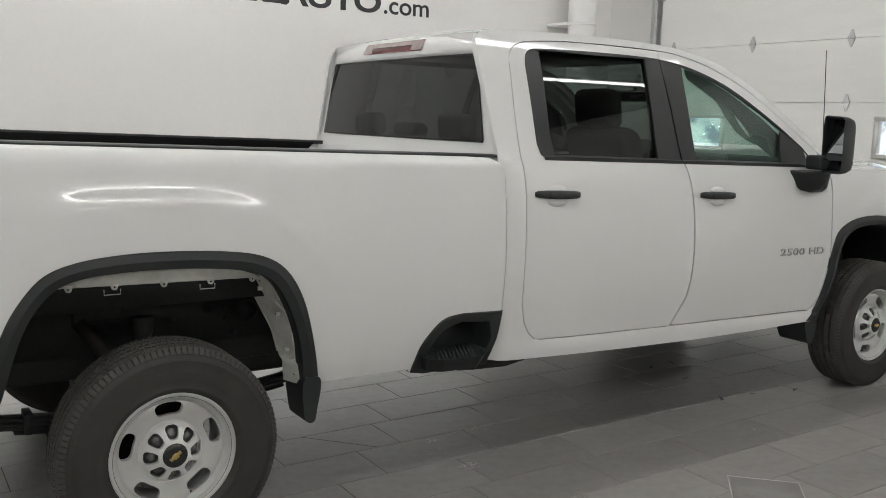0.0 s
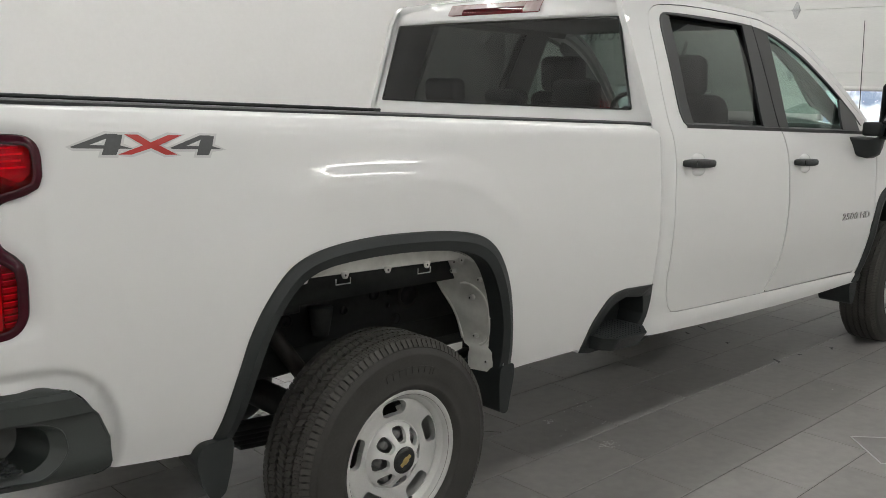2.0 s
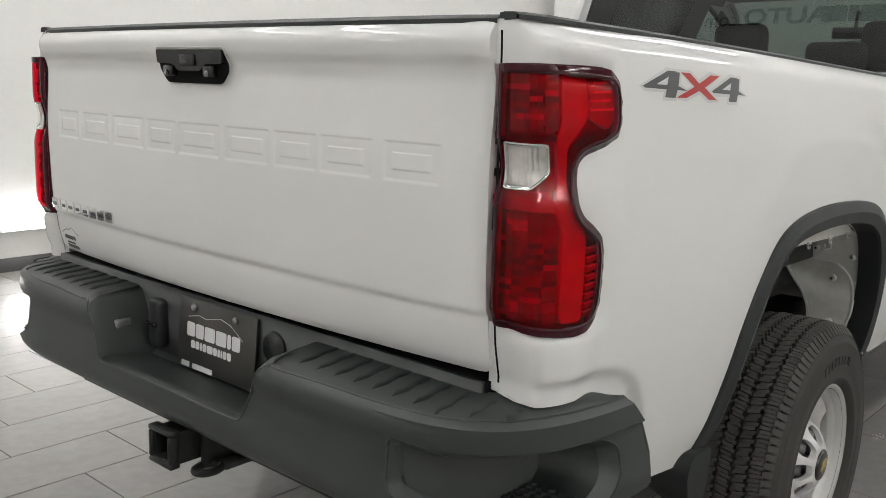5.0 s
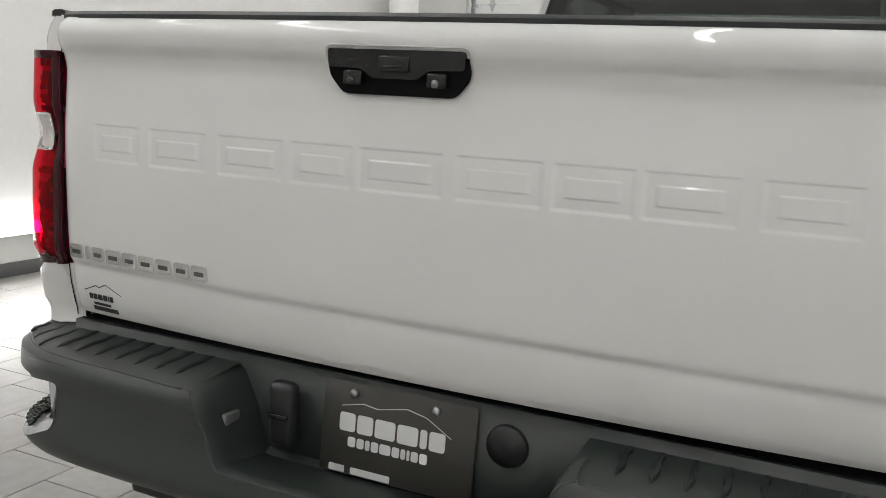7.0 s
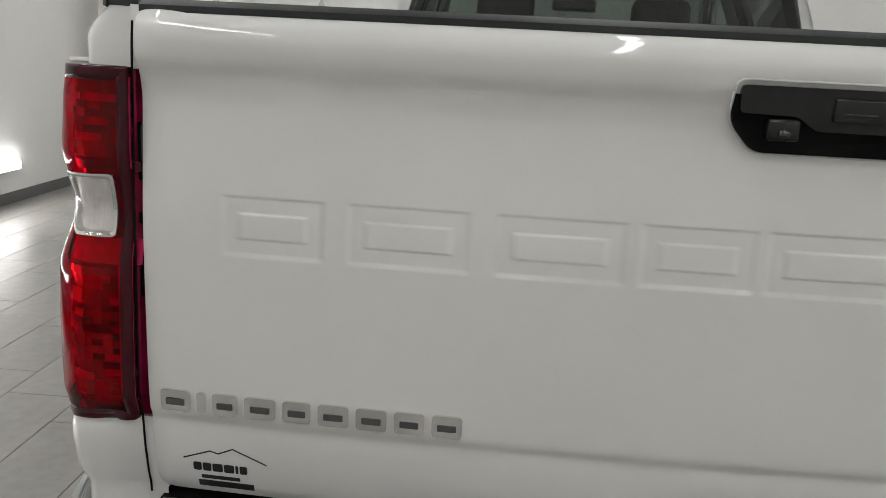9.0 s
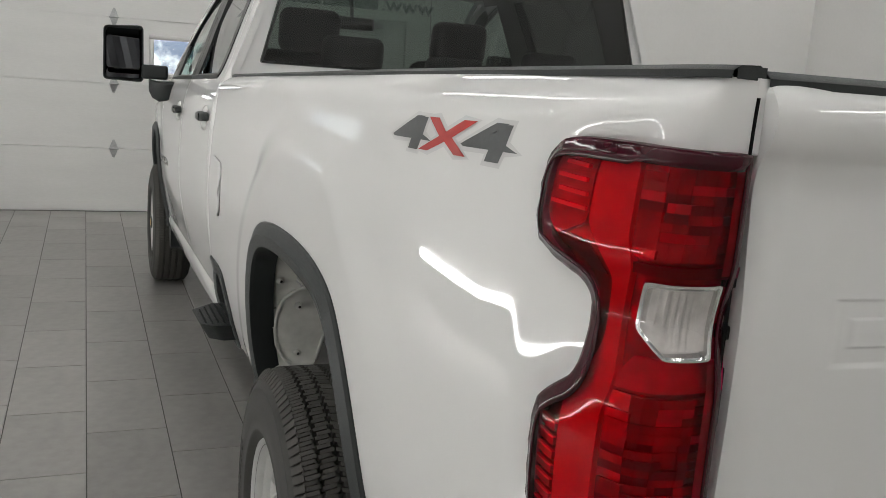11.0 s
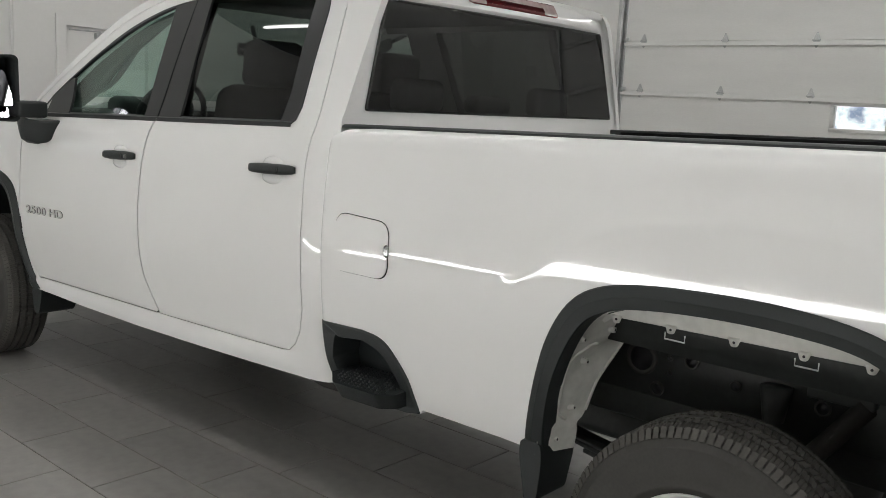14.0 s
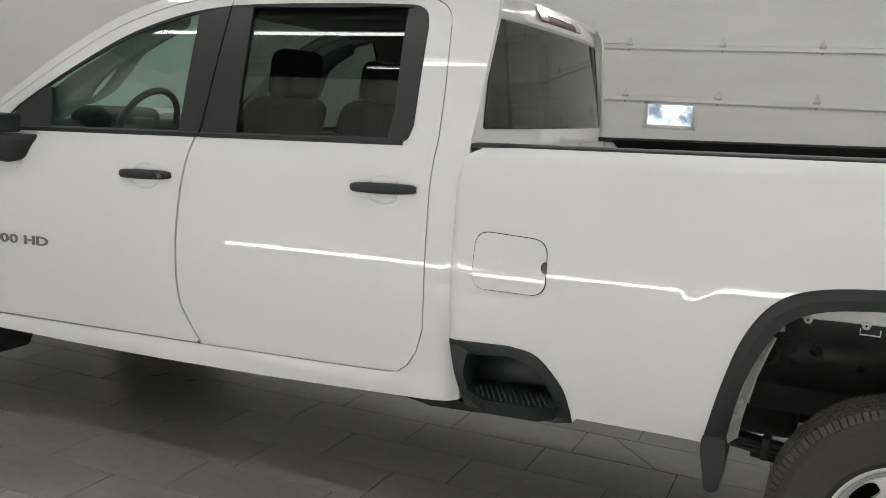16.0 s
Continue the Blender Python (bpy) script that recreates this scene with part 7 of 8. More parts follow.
# ---- door mirrors ----
for s in (1, -1):
    cy, cz, turn = (1.228, 1.508, 0.26) if s > 0 else (1.158, 1.512, -0.42)
    fx = 3.565 if s > 0 else 3.545
    bm = bmesh.new()
    rows = []
    slim, short = (1.0, 1.0) if s > 0 else (0.86, 0.62)
    for x, k in ((0.018, 0.93), (0.0, 1.0), (0.015, 1.02), (0.08 * short, 1.0), (0.15 * short, 0.92), (0.185 * short, 0.78), (0.195 * short, 0.55)):
        o = rounded([(-0.108 * k, -0.155 * k), (0.108 * k, -0.150 * k), (0.106 * k, 0.148 * k), (-0.104 * k, 0.158 * k)], 0.028, 5)
        rows.append([(fx + x + turn * a * (1 - x * 3), s * (cy + a * slim), cz + b) for a, b in o + o[:1]])
    add_strip(bm, rows)
    bm.faces.new([bm.verts.new(p) for p in rows[-1][:-1]])
    bmesh.ops.remove_doubles(bm, verts=bm.verts[:], dist=1e-5)
    bmesh.ops.recalc_face_normals(bm, faces=bm.faces[:])
    head = part("mirror_head", sharpen(bm, 45), PLASTIC, truck, "tall black towing mirror")
    for z0, z1, nm, lean in ((-0.083, 0.140, "main_glass", 0.36), (-0.138, -0.090, "wide_angle_glass", 0.36)):
        bm = bmesh.new()
        o = rounded([(-0.090, z0), (0.092, z0), (0.090, z1), (-0.088, z1)], 0.018, 4)
        zm = (z0 + z1) / 2
        bm.faces.new([bm.verts.new((fx + 0.052 + turn * a * (0.37 if s > 0 else 0.85) + lean * (b - zm), s * (cy + a * slim), cz + b)) for a, b in o])
        bmesh.ops.recalc_face_normals(bm, faces=bm.faces[:])
        part(nm, bm, MIRROR, head, "mirror glass")
    bm = bmesh.new()
    o = rounded([(-0.100, -0.146), (0.100, -0.142), (0.098, 0.140), (-0.097, 0.148)], 0.024, 4)
    bm.faces.new([bm.verts.new((fx + 0.125 * short + turn * a, s * (cy + a * 0.95 * slim), cz + b * 0.95)) for a, b in o])
    part("mirror_back", bm, GLOSS_BLACK, head)
    arm = part("mirror_arm", box(3.530 if s > 0 else 3.56, 3.650 if s > 0 else 3.70, s * 0.985, s * (1.130 if s > 0 else 1.09), 1.372, 1.452, 0.016, 3), PLASTIC, truck, "black mirror arm")
    bm = bmesh.new()
    rows = []
    for y, x0, x1, z0, z1 in ((0.955, 3.47, 3.73, 1.275, 1.365), (0.99, 3.48, 3.73, 1.252, 1.362), (1.03, 3.50, 3.72, 1.243, 1.360), (1.065, 3.54, 3.70, 1.262, 1.366), (1.085, 3.56, 3.67, 1.30, 1.372)):
        o = rounded([(x0, z1), (x1, z1), (x1 - 0.03, z0), (x0 + 0.05, z0)], 0.02, 4)
        rows.append([(a, s * y, b) for a, b in o + o[:1]])
    add_strip(bm, rows)
    bm.faces.new([bm.verts.new(p) for p in rows[-1][:-1]])
    bmesh.ops.remove_doubles(bm, verts=bm.verts[:], dist=1e-5)
    bmesh.ops.recalc_face_normals(bm, faces=bm.faces[:])
    part("mirror_base", sharpen(bm, 45), PLASTIC, arm)

# ---- cabin ----
def cushion(x0, x1, y0, y1, z0, z1, lean=0.0, r=0.05):
    bm = box(x0, x1, y0, y1, z0, z1, r, 4)
    for v in bm.verts:
        v.co.x -= lean * (v.co.z - z0)
    return bm


for y in (0.40, -0.40):
    seat = part("front_seat", cushion(2.68, 3.20, y - 0.26, y + 0.26, 0.86, 1.02), CLOTH, truck, "dark cloth front seat with headrest")
    part("backrest", cushion(2.63, 2.79, y - 0.255, y + 0.255, 0.98, 1.58, 0.26, 0.07), CLOTH, seat)
    part("headrest", cushion(2.48, 2.60, y - 0.15, y + 0.15, 1.57, 1.785, 0.12, 0.05), CLOTH, seat)
    part("headrest_post", tube((2.535, y - 0.05, 1.52), (2.53, y - 0.05, 1.62), 0.007, seg=8), CHROME, seat)
    part("headrest_post", tube((2.535, y + 0.05, 1.52), (2.53, y + 0.05, 1.62), 0.007, seg=8), CHROME, seat)
bench = part("rear_seat", cushion(1.62, 2.10, -0.70, 0.70, 0.88, 1.04), CLOTH, truck, "dark cloth rear bench seat")
part("backrest", cushion(1.56, 1.70, -0.70, 0.70, 1.0, 1.50, 0.12, 0.05), CLOTH, bench)
for y in (0.44, 0.0, -0.44):
    part("headrest", cushion(1.53, 1.62, y - 0.125, y + 0.125, 1.50, 1.63 if y else 1.58, 0.05, 0.035), CLOTH, bench)
dash = part("dashboard", cushion(3.47, 3.74, -0.84, 0.84, 1.00, 1.425, -0.10, 0.06), CABIN, truck)
part("instrument_hood", cushion(3.44, 3.64, 0.20, 0.64, 1.36, 1.495, 0.0, 0.05), CABIN, dash)
part("screen", box(3.46, 3.48, -0.14, 0.12, 1.27, 1.43, 0.008), GLOSS_BLACK, dash)
bm = bmesh.new()
wc, tiltw = Vector((3.35, 0.42, 1.405)), Matrix.Rotation(radians(-24), 3, "Y")
add_path(bm, [wc + tiltw @ Vector((0, 0.19 * math.cos(t), 0.19 * math.sin(t))) for t in (2 * math.pi * k / 40 for k in range(41))], 0.016, 8)
wheel = part("steering_wheel", bm, CABIN, truck, "dark steering wheel")
part("hub", box(3.34, 3.40, 0.35, 0.49, 1.36, 1.45, 0.02, 3), CABIN, wheel)
for yy, zz in ((0.24, 1.405), (0.60, 1.405), (0.42, 1.23)):
    part("spoke", tube((3.37, 0.42, 1.405), tuple(wc + tiltw @ Vector((0, yy - 0.42, zz - 1.405))), 0.014, seg=8), CABIN, wheel)
bm = box(3.17, 3.20, -0.13, 0.13, 1.735, 1.805, 0.015, 3)
part("rear_view_mirror", bm, GLOSS_BLACK, truck, "black interior mirror")
part("mirror_stalk", tube((3.19, 0, 1.80), (3.23, 0, 1.90), 0.012, seg=10), CABIN, truck)
for s in (1, -1):
    # lining of the screen pillar, with the slot behind the grab handle
    band = [(3.66, 1.43), (3.62, 1.50), (3.42, 1.645), (3.20, 1.775), (3.00, 1.86), (2.86, 1.90), (2.86, 1.845), (2.98, 1.79), (3.06, 1.735), (3.105, 1.655), (3.165, 1.570), (3.25, 1.520), (3.34, 1.495), (3.43, 1.43)]
    slot = [(3.345, 1.530), (3.330, 1.575), (3.290, 1.625), (3.250, 1.660), (3.225, 1.678), (3.215, 1.668), (3.222, 1.650), (3.236, 1.625), (3.256, 1.595), (3.285, 1.560), (3.315, 1.530)]
    a, b = even(rounded(band, 0.02, 3) + [rounded(band, 0.02, 3)[0]], 70), even(rounded(slot, 0.01, 3) + [rounded(slot, 0.01, 3)[0]], 70)
    bm = bmesh.new()
    add_strip(bm, [[cab_at(s, -0.060)(*p), cab_at(s, -0.078)(p[0] * 0.5 + q[0] * 0.5, p[1] * 0.5 + q[1] * 0.5), cab_at(s, -0.085)(*q), cab_at(s, -0.110)(*q)] for p, q in zip(a, b)])
    bmesh.ops.recalc_face_normals(bm, faces=bm.faces[:])
    part("screen_pillar_lining", bm, PILLAR_LINING, truck)
    for nm, o in (("door_lining", [(1.66, 0.62), (2.58, 0.60), (2.62, 1.40), (1.62, 1.42)]), ("door_lining", [(2.66, 0.60), (3.74, 0.58), (3.74, 1.36), (2.70, 1.39)])):
        bm = bmesh.new()
        add_sheet(bm, o, cab_at(s, -0.085), 0.2, 0.1)
        bmesh.ops.recalc_face_normals(bm, faces=bm.faces[:])
        part(nm, bm, CABIN, truck)
    # pillar linings
    for o in ([(2.47, 1.42), (2.72, 1.41), (2.74, 1.93), (2.53, 1.94)], [(1.49, 1.42), (1.735, 1.43), (1.735, 1.93), (1.50, 1.96)], [(1.52, 1.925), (2.9, 1.915), (2.9, 1.975), (1.52, 1.98)]):
        bm = bmesh.new()
        add_sheet(bm, o, cab_at(s, -0.045), 0.2, 0.1)
        bmesh.ops.recalc_face_normals(bm, faces=bm.faces[:])
        part("pillar_lining", bm, HEADLINER, truck)
part("cabin_floor", box(1.50, 3.85, -0.85, 0.85, 0.561, 0.60), CABIN, truck)
part("cabin_back", box(1.475, 1.50, -0.80, 0.80, 0.60, 1.49), CABIN, truck)
part("bulkhead", box(3.80, 3.84, -0.86, 0.86, 0.60, 1.36), CABIN, truck)

# ---- chassis and wheel housings ----
for s in (1, -1):
    rail = part("frame_rail", box(-1.28, 5.05, s * 0.41, s * 0.50, 0.56, 0.80, 0.01), FRAME, truck, "black painted steel chassis rail")
    for x, z, r in ((0.465, 0.776, 0.046), (0.296, 0.801, 0.020), (0.370, 0.796, 0.009), (0.368, 0.748, 0.009), (0.404, 0.690, 0.020), (0.153, 0.759, 0.014), (-0.10, 0.76, 0.020), (-0.62, 0.76, 0.035), (-0.45, 0.80, 0.014)):
        part("hole_rim", add_lathe(bmesh.new(), [(r * 0.86, 0.006 * s), (r, 0.010 * s), (r * 1.14, 0.008 * s), (r * 1.18, 0.0)], 28), RUBBER, rail).matrix_basis = Matrix.Translation((x, s * 0.5205, z))
        part("hole", tube((x, s * 0.5195, z), (x, s * 0.5225, z), r * 0.86, seg=24), INK, rail)
    # brackets, hose and bump stop on the rail
    part("bump_stop", tube((0.02, s * 0.56, 0.80), (0.02, s * 0.56, 0.70), 0.045, 0.030, 16), FRAME, rail)
    part("bracket", box(-0.24, -0.06, s * 0.502, s * 0.555, 0.79, 0.845, 0.008), FRAME, rail)
    bm = bmesh.new()
    add_path(bm, spline([(0.50, s * 0.53, 0.86), (0.30, s * 0.54, 0.885), (0.08, s * 0.545, 0.868), (-0.15, s * 0.54, 0.895), (-0.50, s * 0.53, 0.87)], 6), 0.009, 8)
    part("brake_hose", bm, RUBBER, rail)
    # wheel housing over the rear wheel: top, outer lip, dark inner side
    bm = bmesh.new()
    a = even(ARCH_IN, 60)
    add_strip(bm, [[(x * 0.99, s * 0.955, z * 0.995 if z > 0.8 else z), (x * 1.0, s * 0.90, z + 0.012), (x * 1.02, s * 0.50, z + 0.02)] for x, z in a[8:52] if x < 0.37])
    add_box(bm, -1.2, 1.42, min(s * 0.803, s * 0.815), max(s * 0.803, s * 0.815), 0.895, 1.06)
    bmesh.ops.recalc_face_normals(bm, faces=bm.faces[:])
    part("bed_underside", bm, FRAME, truck)
    part("inner_side", box(-1.2, 1.45, s * 0.505, s * 0.52, 0.66, 0.90), FRAME, truck)
    # pale folded lip with tabs under the arch
    bm = bmesh.new()
    xs = [-0.475 + 0.915 * k / 46 for k in range(47)]
    def lipz(x):
        return 1.058 - 0.10 * (abs(x) / 0.46) ** 4 - 0.01 * x
    add_strip(bm, [[(x, s * 0.962, lipz(x)), (x, s * 0.945, lipz(x) - 0.012), (x, s * 0.940, min(1.005 - 0.02 * x, lipz(x) - 0.016)), (x, s * 0.925, min(1.000 - 0.02 * x, lipz(x) - 0.020))] for x in xs])
    bmesh.ops.recalc_face_normals(bm, faces=bm.faces[:])
    lip_ob = part("arch_lip", sharpen(bm, 40), PRIMER, truck, "pale primed inner lip of the wheel arch")
    for x in (-0.32, -0.17, 0.0, 0.17, 0.33):
        bm = bmesh.new()
        o = rounded([(x - 0.017, 1.011 - 0.02 * x), (x + 0.017, 1.011 - 0.02 * x), (x + 0.008, 0.988 - 0.02 * x), (x - 0.008, 0.988 - 0.02 * x)], 0.006, 3)
        f1 = [bm.verts.new((a, s * 0.943, b)) for a, b in o]
        f2 = [bm.verts.new((a, s * 0.939, b)) for a, b in o]
        bm.faces.new(f1), bm.faces.new(f2[::-1])
        for i in range(len(o)):
            bm.faces.new((f1[i], f1[(i + 1) % len(o)], f2[(i + 1) % len(o)], f2[i]))
        bmesh.ops.recalc_face_normals(bm, faces=bm.faces[:])
        part("tab", bm, PRIMER, lip_ob)
        part("tab_hole", tube((x, s * 0.9425, 0.999 - 0.02 * x), (x, s * 0.9440, 0.999 - 0.02 * x), 0.0035, seg=10), INK, lip_ob)
    for x in (-0.205, 0.13):
        bm = bmesh.new()
        pts = [(x, 0.990), (x, 0.972), (x + 0.055, 0.972), (x + 0.055, 0.990)]
        add_path(bm, [(a, s * 0.941, b - 0.02 * x) for a, b in pts], 0.0022, 6)
        part("wire_clip", bm, EDGE_DECAL, lip_ob)
    # pale pressed panel at the front of the rear wheel housing
    bm = bmesh.new()
    rows = []
    for k in range(49):
        z = 0.545 + (1.02 - 0.545) * k / 48
        xo = float(np.interp(z, [0.54, 0.60, 0.75, 0.88, 0.98, 1.05], [0.532, 0.526, 0.498, 0.452, 0.390, 0.300]))
        row = []
        for j in range(13):
            t = j / 12
            wv = 0.010 * math.sin(z * 40) * math.sin(t * 3.1) * (1 if 0.62 < z < 0.9 else 0.3)
            y = 0.965 - (0.965 - float(np.interp(z, [0.545, 0.60, 0.632, 0.646, 0.73, 0.775, 0.836, 0.897, 0.95, 1.02], [0.825, 0.828, 0.842, 0.812, 0.795, 0.780, 0.742, 0.716, 0.708, 0.700]))) * t
            row.append((xo + 0.016 - 0.045 * t + wv, s * y, z))
        rows.append(row)
    add_strip(bm, rows)
    bmesh.ops.recalc_face_normals(bm, faces=bm.faces[:])
    pan = part("housing_panel", bm, PRIMER, truck, "pale primed panel inside the wheel arch")
    # its rolled edge, a pressed round rib and the ledge on top
    bm = bmesh.new()
    add_path(bm, [row[-1] for row in rows[12:]], 0.005, 8)
    part("rolled_edge", bm, PRIMER, pan)
    def on_panel(y, z):
        k = min(max((z - 0.545) / 0.475 * 48, 0), 48)
        row = rows[int(round(k))]
        return float(np.interp(-y, [-abs(p[1]) for p in row], [p[0] for p in row]))
    rib = []
    for k in range(19):
        a = radians(70 + 190 * k / 18)
        y, z = 0.862 + 0.066 * -math.cos(a), 0.765 + 0.122 * math.sin(a)
        rib.append((on_panel(y, z) - 0.001, s * y, z))
    bm = bmesh.new()
    add_path(bm, rib, 0.0055, 8)
    part("pressed_rib", bm, PRIMER, pan)
    for z in (0.70, 0.76, 0.82):
        bm = bmesh.new()
        add_path(bm, [(on_panel(y, z) - 0.001, s * y, z + 0.01 * (y - 0.94)) for y in (0.955, 0.945, 0.93)], 0.003, 6)
        part("pressed_rib", bm, PRIMER, pan)
    for y in (0.765, 0.80, 0.84):
        part("hole", tube((on_panel(y, 0.965) - 0.0025, s * y, 0.965), (on_panel(y, 0.965) + 0.002, s * y, 0.965), 0.005, seg=10), INK, pan)
    for y, z in ((0.90, 0.585), (0.86, 0.68), (0.87, 0.83), (0.93, 0.91), (0.83, 0.93)):
        x = float(np.interp(z, [0.54, 0.60, 0.75, 0.88, 0.98], [0.532, 0.526, 0.498, 0.452, 0.390])) + 0.016 - 0.045 * (0.965 - y) / 0.2
        part("rivet", tube((x + 0.006, s * y, z), (x - 0.012, s * y, z), 0.011, 0.008, 12), PRIMER, pan)
        part("rivet_hole", tube((x - 0.0125, s * y, z), (x - 0.0135, s * y, z), 0.004, seg=8), INK, pan)
    bm = bmesh.new()
    add_tube(bm, (0.44, s * 0.875, 0.985), (0.36, s * 0.80, 1.08), 0.045, 0.055, 20)
    bmesh.ops.recalc_face_normals(bm, faces=bm.faces[:])
    part("housing_boss", bm, PRIMER, pan)
    # front wheel housing
    bm = bmesh.new()
    add_strip(bm, [[(x, s * 0.94, z), (x, s * 0.50, z + 0.02)] for x, z in even(F_ARCH_IN, 40)])
    bmesh.ops.recalc_face_normals(bm, faces=bm.faces[:])
    part("front_housing", bm, FRAME, truck)
    part("front_inner_side", box(3.7, 5.0, s * 0.50, s * 0.505, 0.45, 1.06), FRAME, truck)
    # leaf spring
    spring = None
    for k in range(5):
        L = 0.80 - 0.11 * k
        bm = bmesh.new()
        rows = []
        for i in range(21):
            t = -1 + 2 * i / 20
            x, z = L * t, 0.455 - 0.016 * k + 0.085 * (t * L / 0.8) ** 2
            rows.append([(x, s * 0.575, z), (x, s * 0.645, z), (x, s * 0.645, z - 0.011), (x, s * 0.575, z - 0.011), (x, s * 0.575, z)])
        add_strip(bm, rows)
        bmesh.ops.remove_doubles(bm, verts=bm.verts[:], dist=1e-6)
        bmesh.ops.recalc_face_normals(bm, faces=bm.faces[:])
        if spring is None:
            spring = part("leaf_spring", bm, FRAME, truck, "dark leaf spring pack")
        else:
            part("leaf", bm, FRAME, spring)
    for x, x0, x1 in ((0.80, 0.74, 0.88), (-0.80, -0.88, -0.74)):
        part("spring_hanger", box(x0, x1, s * 0.555, s * 0.665, 0.49, 0.66, 0.01), FRAME, spring)
    for x in (0.42, -0.42):
        part("spring_clamp", box(x - 0.015, x + 0.015, s * 0.565, s * 0.655, 0.42, 0.50, 0.004), FRAME, spring)
    part("shock_absorber", tube((0.10, s * 0.56, 0.36), (-0.22, s * 0.54, 0.80), 0.032, 0.028, 16), RUST, truck, "dull grey shock absorber")
    part("brake_disc", tube((0, s * 0.78, HUB_Z), (0, s * 0.81, HUB_Z), 0.178, seg=40), RUST, truck)
    part("brake_disc", tube((4.376, s * 0.76, HUB_Z), (4.376, s * 0.79, HUB_Z), 0.178, seg=40), RUST, truck)
axle = part("rear_axle", tube((0, -0.80, HUB_Z), (0, 0.80, HUB_Z), 0.055, seg=20), FRAME, truck, "black rear axle with differential")
bm = bmesh.new()
bmesh.ops.create_uvsphere(bm, u_segments=24, v_segments=14, radius=0.17)
for v in bm.verts:
    v.co = Vector((v.co.x * 0.95, v.co.y * 0.85, v.co.z + HUB_Z + 0.0))
part("differential", bm, FRAME, axle)
part("front_axle", tube((4.376, -0.76, HUB_Z), (4.376, 0.76, HUB_Z), 0.05, seg=16), FRAME, truck)
part("drive_shaft", tube((0.1, 0, HUB_Z + 0.02), (3.2, 0, 0.56), 0.05, seg=16), FRAME, truck)
bm = bmesh.new()
add_path(bm, spline([(3.2, -0.30, 0.50), (2.0, -0.34, 0.55), (0.9, -0.38, 0.57), (0.35, -0.36, 0.60), (-0.10, -0.34, 0.62), (-0.45, -0.40, 0.60), (-0.75, -0.44, 0.58), (-0.95, -0.46, 0.57)], 8), 0.042, 14)
pipe = part("exhaust_pipe", bm, BRIGHT_STEEL, truck, "dull steel exhaust pipe")
part("silencer", tube((1.75, -0.375, 0.56), (1.05, -0.385, 0.57), 0.095, seg=24), BRIGHT_STEEL, pipe)
for x in (-0.95, -0.15, 0.9, 1.9, 2.9):
    part("cross_member", box(x - 0.05, x + 0.05, -0.405, 0.405, 0.62, 0.74, 0.01), FRAME, truck)
part("fuel_tank", box(0.33, 1.95, -0.26, 0.38, 0.41, 0.60, 0.04, 3), FRAME, truck, "black plastic fuel tank")
part("spare_wheel", add_lathe(bmesh.new(), [(0.20, -0.10), (0.33, -0.12), (0.385, -0.08), (0.39, 0.0), (0.385, 0.08), (0.33, 0.12), (0.20, 0.10)], 48), RUBBER, truck).matrix_basis = Matrix.Translation((-0.72, 0, 0.66)) @ Matrix.Rotation(math.pi / 2, 4, "X")
for s in (1, -1):
    bm = bmesh.new()
    o = [(1.75, 0.485), (1.55, 0.498), (1.33, 0.505), (1.33, 0.478), (1.42, 0.470), (1.60, 0.462)]
    f1 = [bm.verts.new((x, s * 0.86, z)) for x, z in o]
    f2 = [bm.verts.new((x, s * 0.80, z)) for x, z in o]
    bm.faces.new(f1), bm.faces.new(f2[::-1])
    for i in range(6):
        bm.faces.new((f1[i], f1[(i + 1) % 6], f2[(i + 1) % 6], f2[i]))
    bmesh.ops.recalc_face_normals(bm, faces=bm.faces[:])
    part("cab_mount", bm, RUST, truck, smooth=False)

# crumbs of dried salt on the floor beside the truck
rng = random.Random(5)
bm = bmesh.new()
for cx, cy, rad, n in ((1.445, -0.480, 0.030, 22), (1.432, -0.838, 0.050, 40), (1.700, -0.432, 0.10, 14), (1.55, -0.62, 0.16, 12), (3.04, -1.18, 0.012, 3), (-1.9, -0.4, 0.10, 14)):
    for k in range(n):
        x, y = cx + rng.gauss(0, rad * 0.6), cy + rng.gauss(0, rad * 0.35)
        h = rng.uniform(0.0015, 0.0045)
        base = [bm.verts.new((x + h * rng.uniform(0.6, 1.4) * math.cos(t), y + h * rng.uniform(0.6, 1.4) * math.sin(t), 0.0012)) for t in (0, 1.3, 2.6, 3.9, 5.2)]
        top = bm.verts.new((x, y, 0.001 + h * 0.8))
        for i in range(5):
            bm.faces.new((base[i], base[(i + 1) % 5], top))
bmesh.ops.recalc_face_normals(bm, faces=bm.faces[:])
crumbs = mesh_object("floor_crumbs", bm, PLATE_WHITE, smooth=False)
tagged(crumbs, "scattered pale crumbs of dried salt on the tiles", "debris", kind="stuff")

# small square cover let into the floor, with a pale metal edge
hatch = thing("floor_cover", "small square cover with a pale metal edge let into the tiles", "floor cover")
m = Matrix.Translation((2.393, -1.756, 0)) @ Matrix.Rotation(radians(-45.5), 4, "Z")
bm = box(-0.152, 0.152, -0.152, 0.152, 0.0012, 0.0045)
bmesh.ops.transform(bm, matrix=m, verts=bm.verts[:])
part("lid", bm, TILE, hatch)
for a, b, c, e in ((-0.158, -0.1525, -0.158, 0.158), (0.1525, 0.158, -0.158, 0.158), (-0.1525, 0.1525, -0.158, -0.1525), (-0.1525, 0.1525, 0.1525, 0.158)):
    bm = box(a, b, c, e, 0.0012, 0.0058, 0.001)
    bmesh.ops.transform(bm, matrix=m, verts=bm.verts[:])
    part("edge", bm, EDGE_DECAL, hatch, "pale metal edge strip")

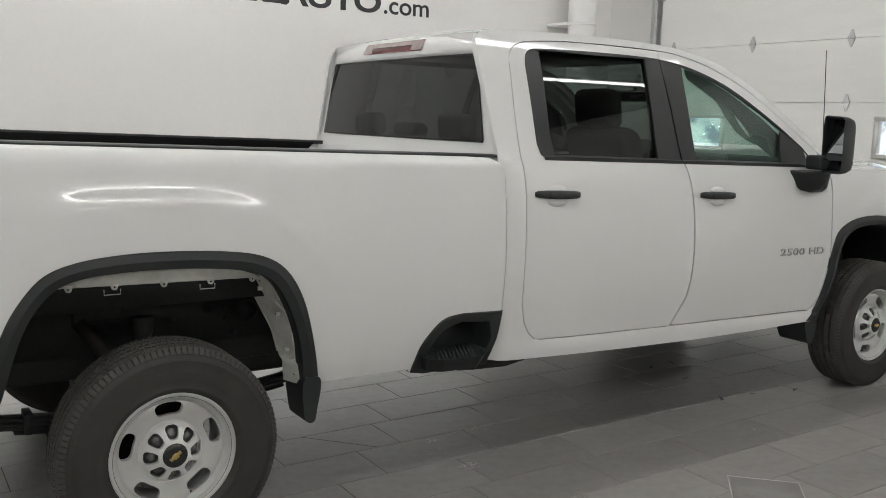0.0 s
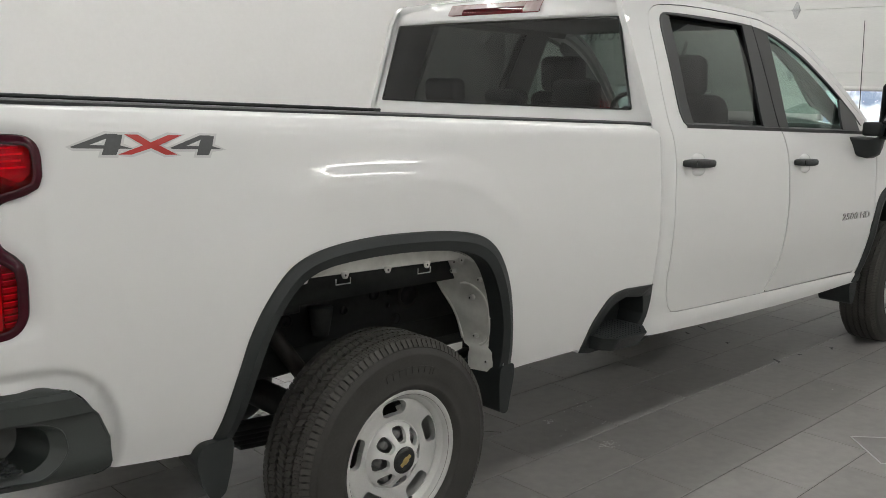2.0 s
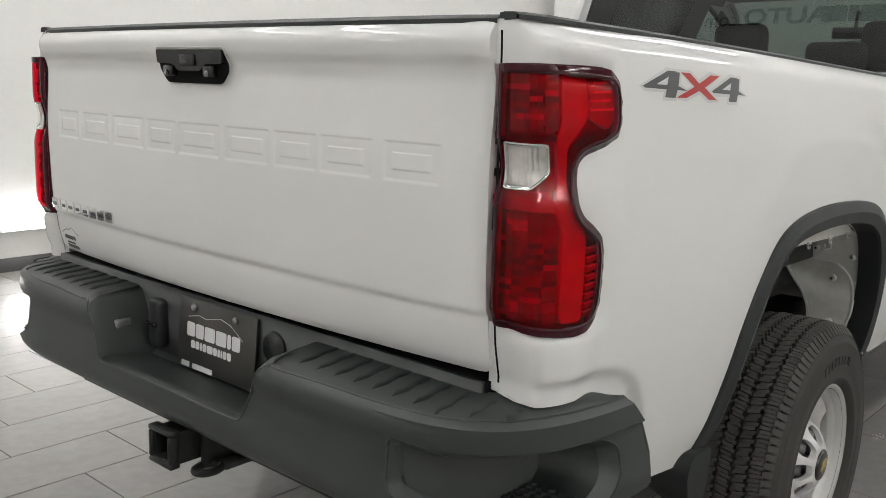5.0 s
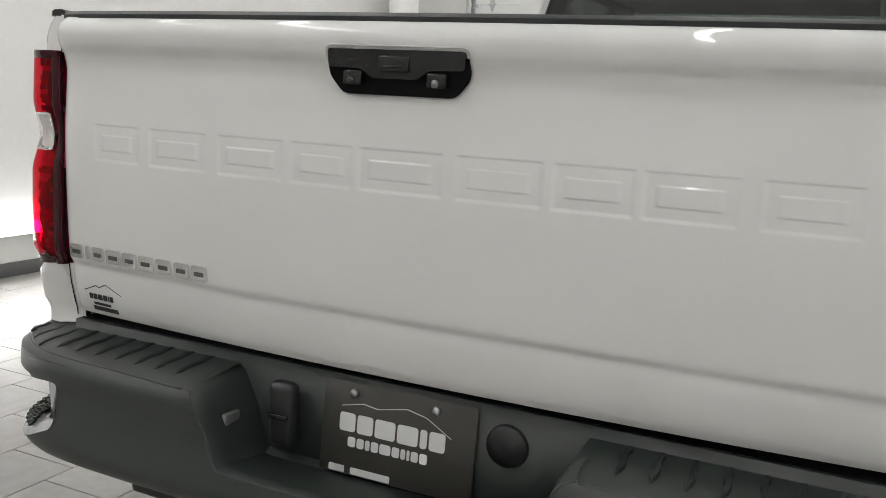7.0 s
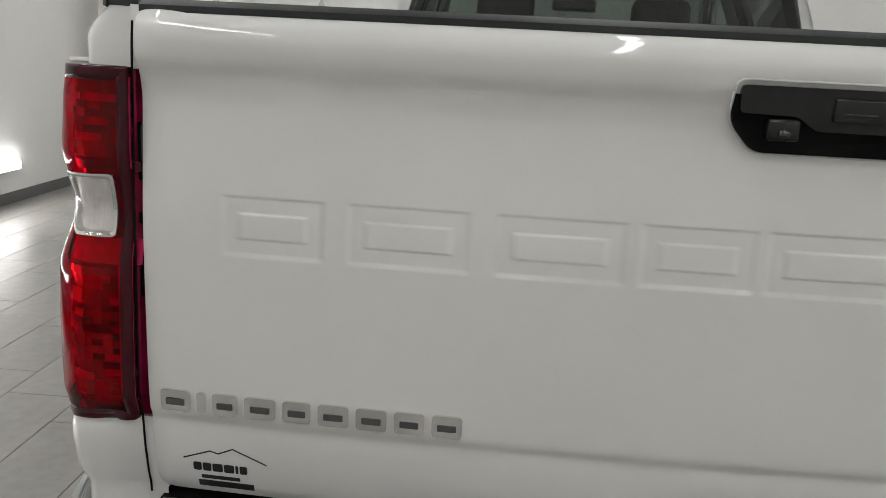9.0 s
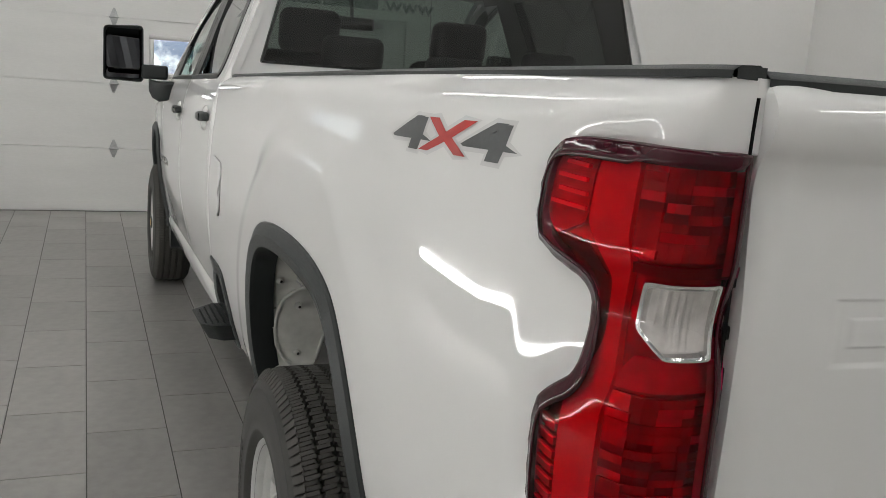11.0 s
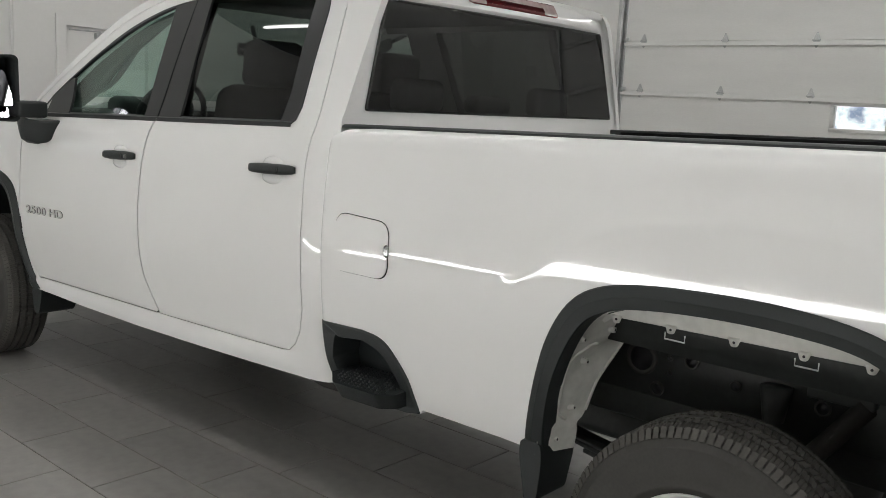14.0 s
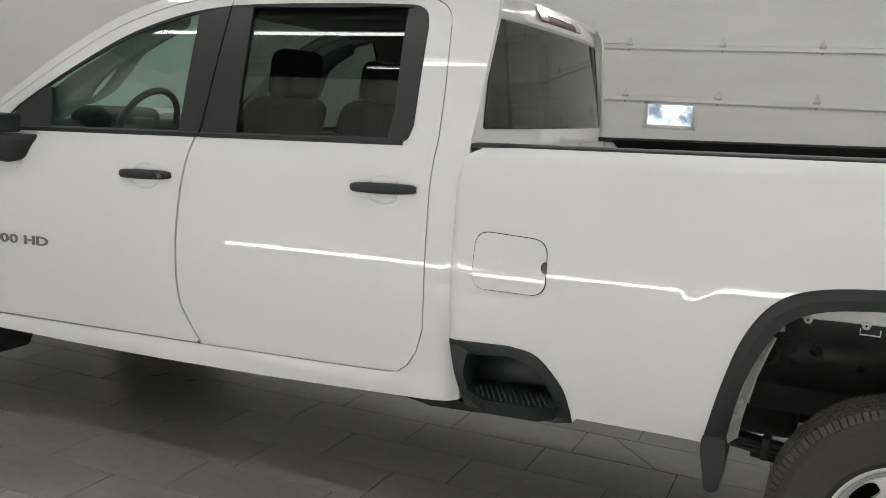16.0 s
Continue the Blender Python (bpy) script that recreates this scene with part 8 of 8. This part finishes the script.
# dark rubber scraps on the tiles
bm = bmesh.new()
for x, y, turn, w in ((3.66, -0.02, 0.9, 0.11), (3.45, -0.33, 0.2, 0.05), (3.45, -0.03, 0.7, 0.06), (3.314, -0.726, 0.75, 0.09), (3.87, -0.83, 0.1, 0.06), (3.56, -0.76, 0.3, 0.03)):
    rows = []
    for k in range(9):
        t = k / 8 - 0.5
        cx, cy = x + w * t * math.cos(turn), y + w * t * math.sin(turn)
        h = 0.010 * (1 - (2 * t) ** 2) * rng.uniform(0.5, 1.2) + 0.001
        off = 0.008 * math.sin(5 * t + turn * 7)
        rows.append([(cx - (h + off) * math.sin(turn), cy + (h + off) * math.cos(turn), 0.0014), (cx - off * math.sin(turn), cy + off * math.cos(turn), 0.0030), (cx + (h - off) * math.sin(turn), cy - (h - off) * math.cos(turn), 0.0014)])
    add_strip(bm, rows)
bmesh.ops.recalc_face_normals(bm, faces=bm.faces[:])
tagged(mesh_object("rubber_scraps", bm, INK, smooth=False), "dark rubber scraps and scuffs on the tiles", "debris", kind="stuff")


# narrow diagonal cut across one tile
bm = box(-0.2, 0.2, -0.0016, 0.0016, 0.0002, 0.0011)
bmesh.ops.transform(bm, matrix=Matrix.Translation((1.032, -0.268, 0)) @ Matrix.Rotation(math.atan2(0.301, -0.265), 4, "Z"), verts=bm.verts[:])
part("joint", bm, GROUT, floor, "dark diagonal cut in a tile", smooth=False)

# ---- floor tiles ----
TW, TL, JOINT = 0.3085, 0.617, 0.0045
ROW0, COL0 = -0.113, 1.420      # one joint of each direction
bm = bmesh.new()
add_box(bm, JOINT / 2, TL - JOINT / 2, JOINT / 2, TW - JOINT / 2, -0.004, 0.0, 0.0012, 1)
bmesh.ops.delete(bm, geom=[f for f in bm.faces if f.normal.z < -0.9], context="FACES_ONLY")
bmesh.ops.recalc_face_normals(bm, faces=bm.faces[:])
tile_mesh = bpy.data.meshes.new("tile")
bm.to_mesh(tile_mesh)
bm.free()
tile_mesh.materials.append(TILE)
tile_cells = []
r = math.floor((RIGHT - ROW0) / TW)
while ROW0 + r * TW < LEFT:
    shift = {0: 0.0, 1: 0.40, 2: 0.80}[r % 3] * TL
    c = math.floor((BACK - COL0 - shift) / TL)
    while COL0 + shift + c * TL < FRONT:
        tile_cells.append((COL0 + shift + c * TL, ROW0 + r * TW))
        c += 1
    r += 1
# the tiles beside the parked truck are pieces of their own, the far ones one sheet
near = sorted(tile_cells, key=lambda p: max(abs(p[0] - 1.6) / 1.55, abs(p[1] - 0.3)))[:290]
near_set = set(near)
for x, y in near:
    ob = new("tile", tile_mesh)
    ob.location = (x, y, 0.0)
    ob.parent = floor
verts, faces = [], []
base_v = [tuple(v.co) for v in tile_mesh.vertices]
base_f = [tuple(p.vertices) for p in tile_mesh.polygons]
for x, y in tile_cells:
    if (x, y) in near_set:
        continue
    k = len(verts)
    verts += [(min(max(a + x, BACK), FRONT), min(max(b + y, RIGHT), LEFT), c) for a, b, c in base_v]
    faces += [tuple(i + k for i in f) for f in base_f]
me = bpy.data.meshes.new("tiles_far")
me.from_pydata(verts, [], faces)
me.materials.append(TILE)
far = new("far_tiles", me)
far.parent = floor
tagged(far, "grey floor tiles further off", kind="stuff")
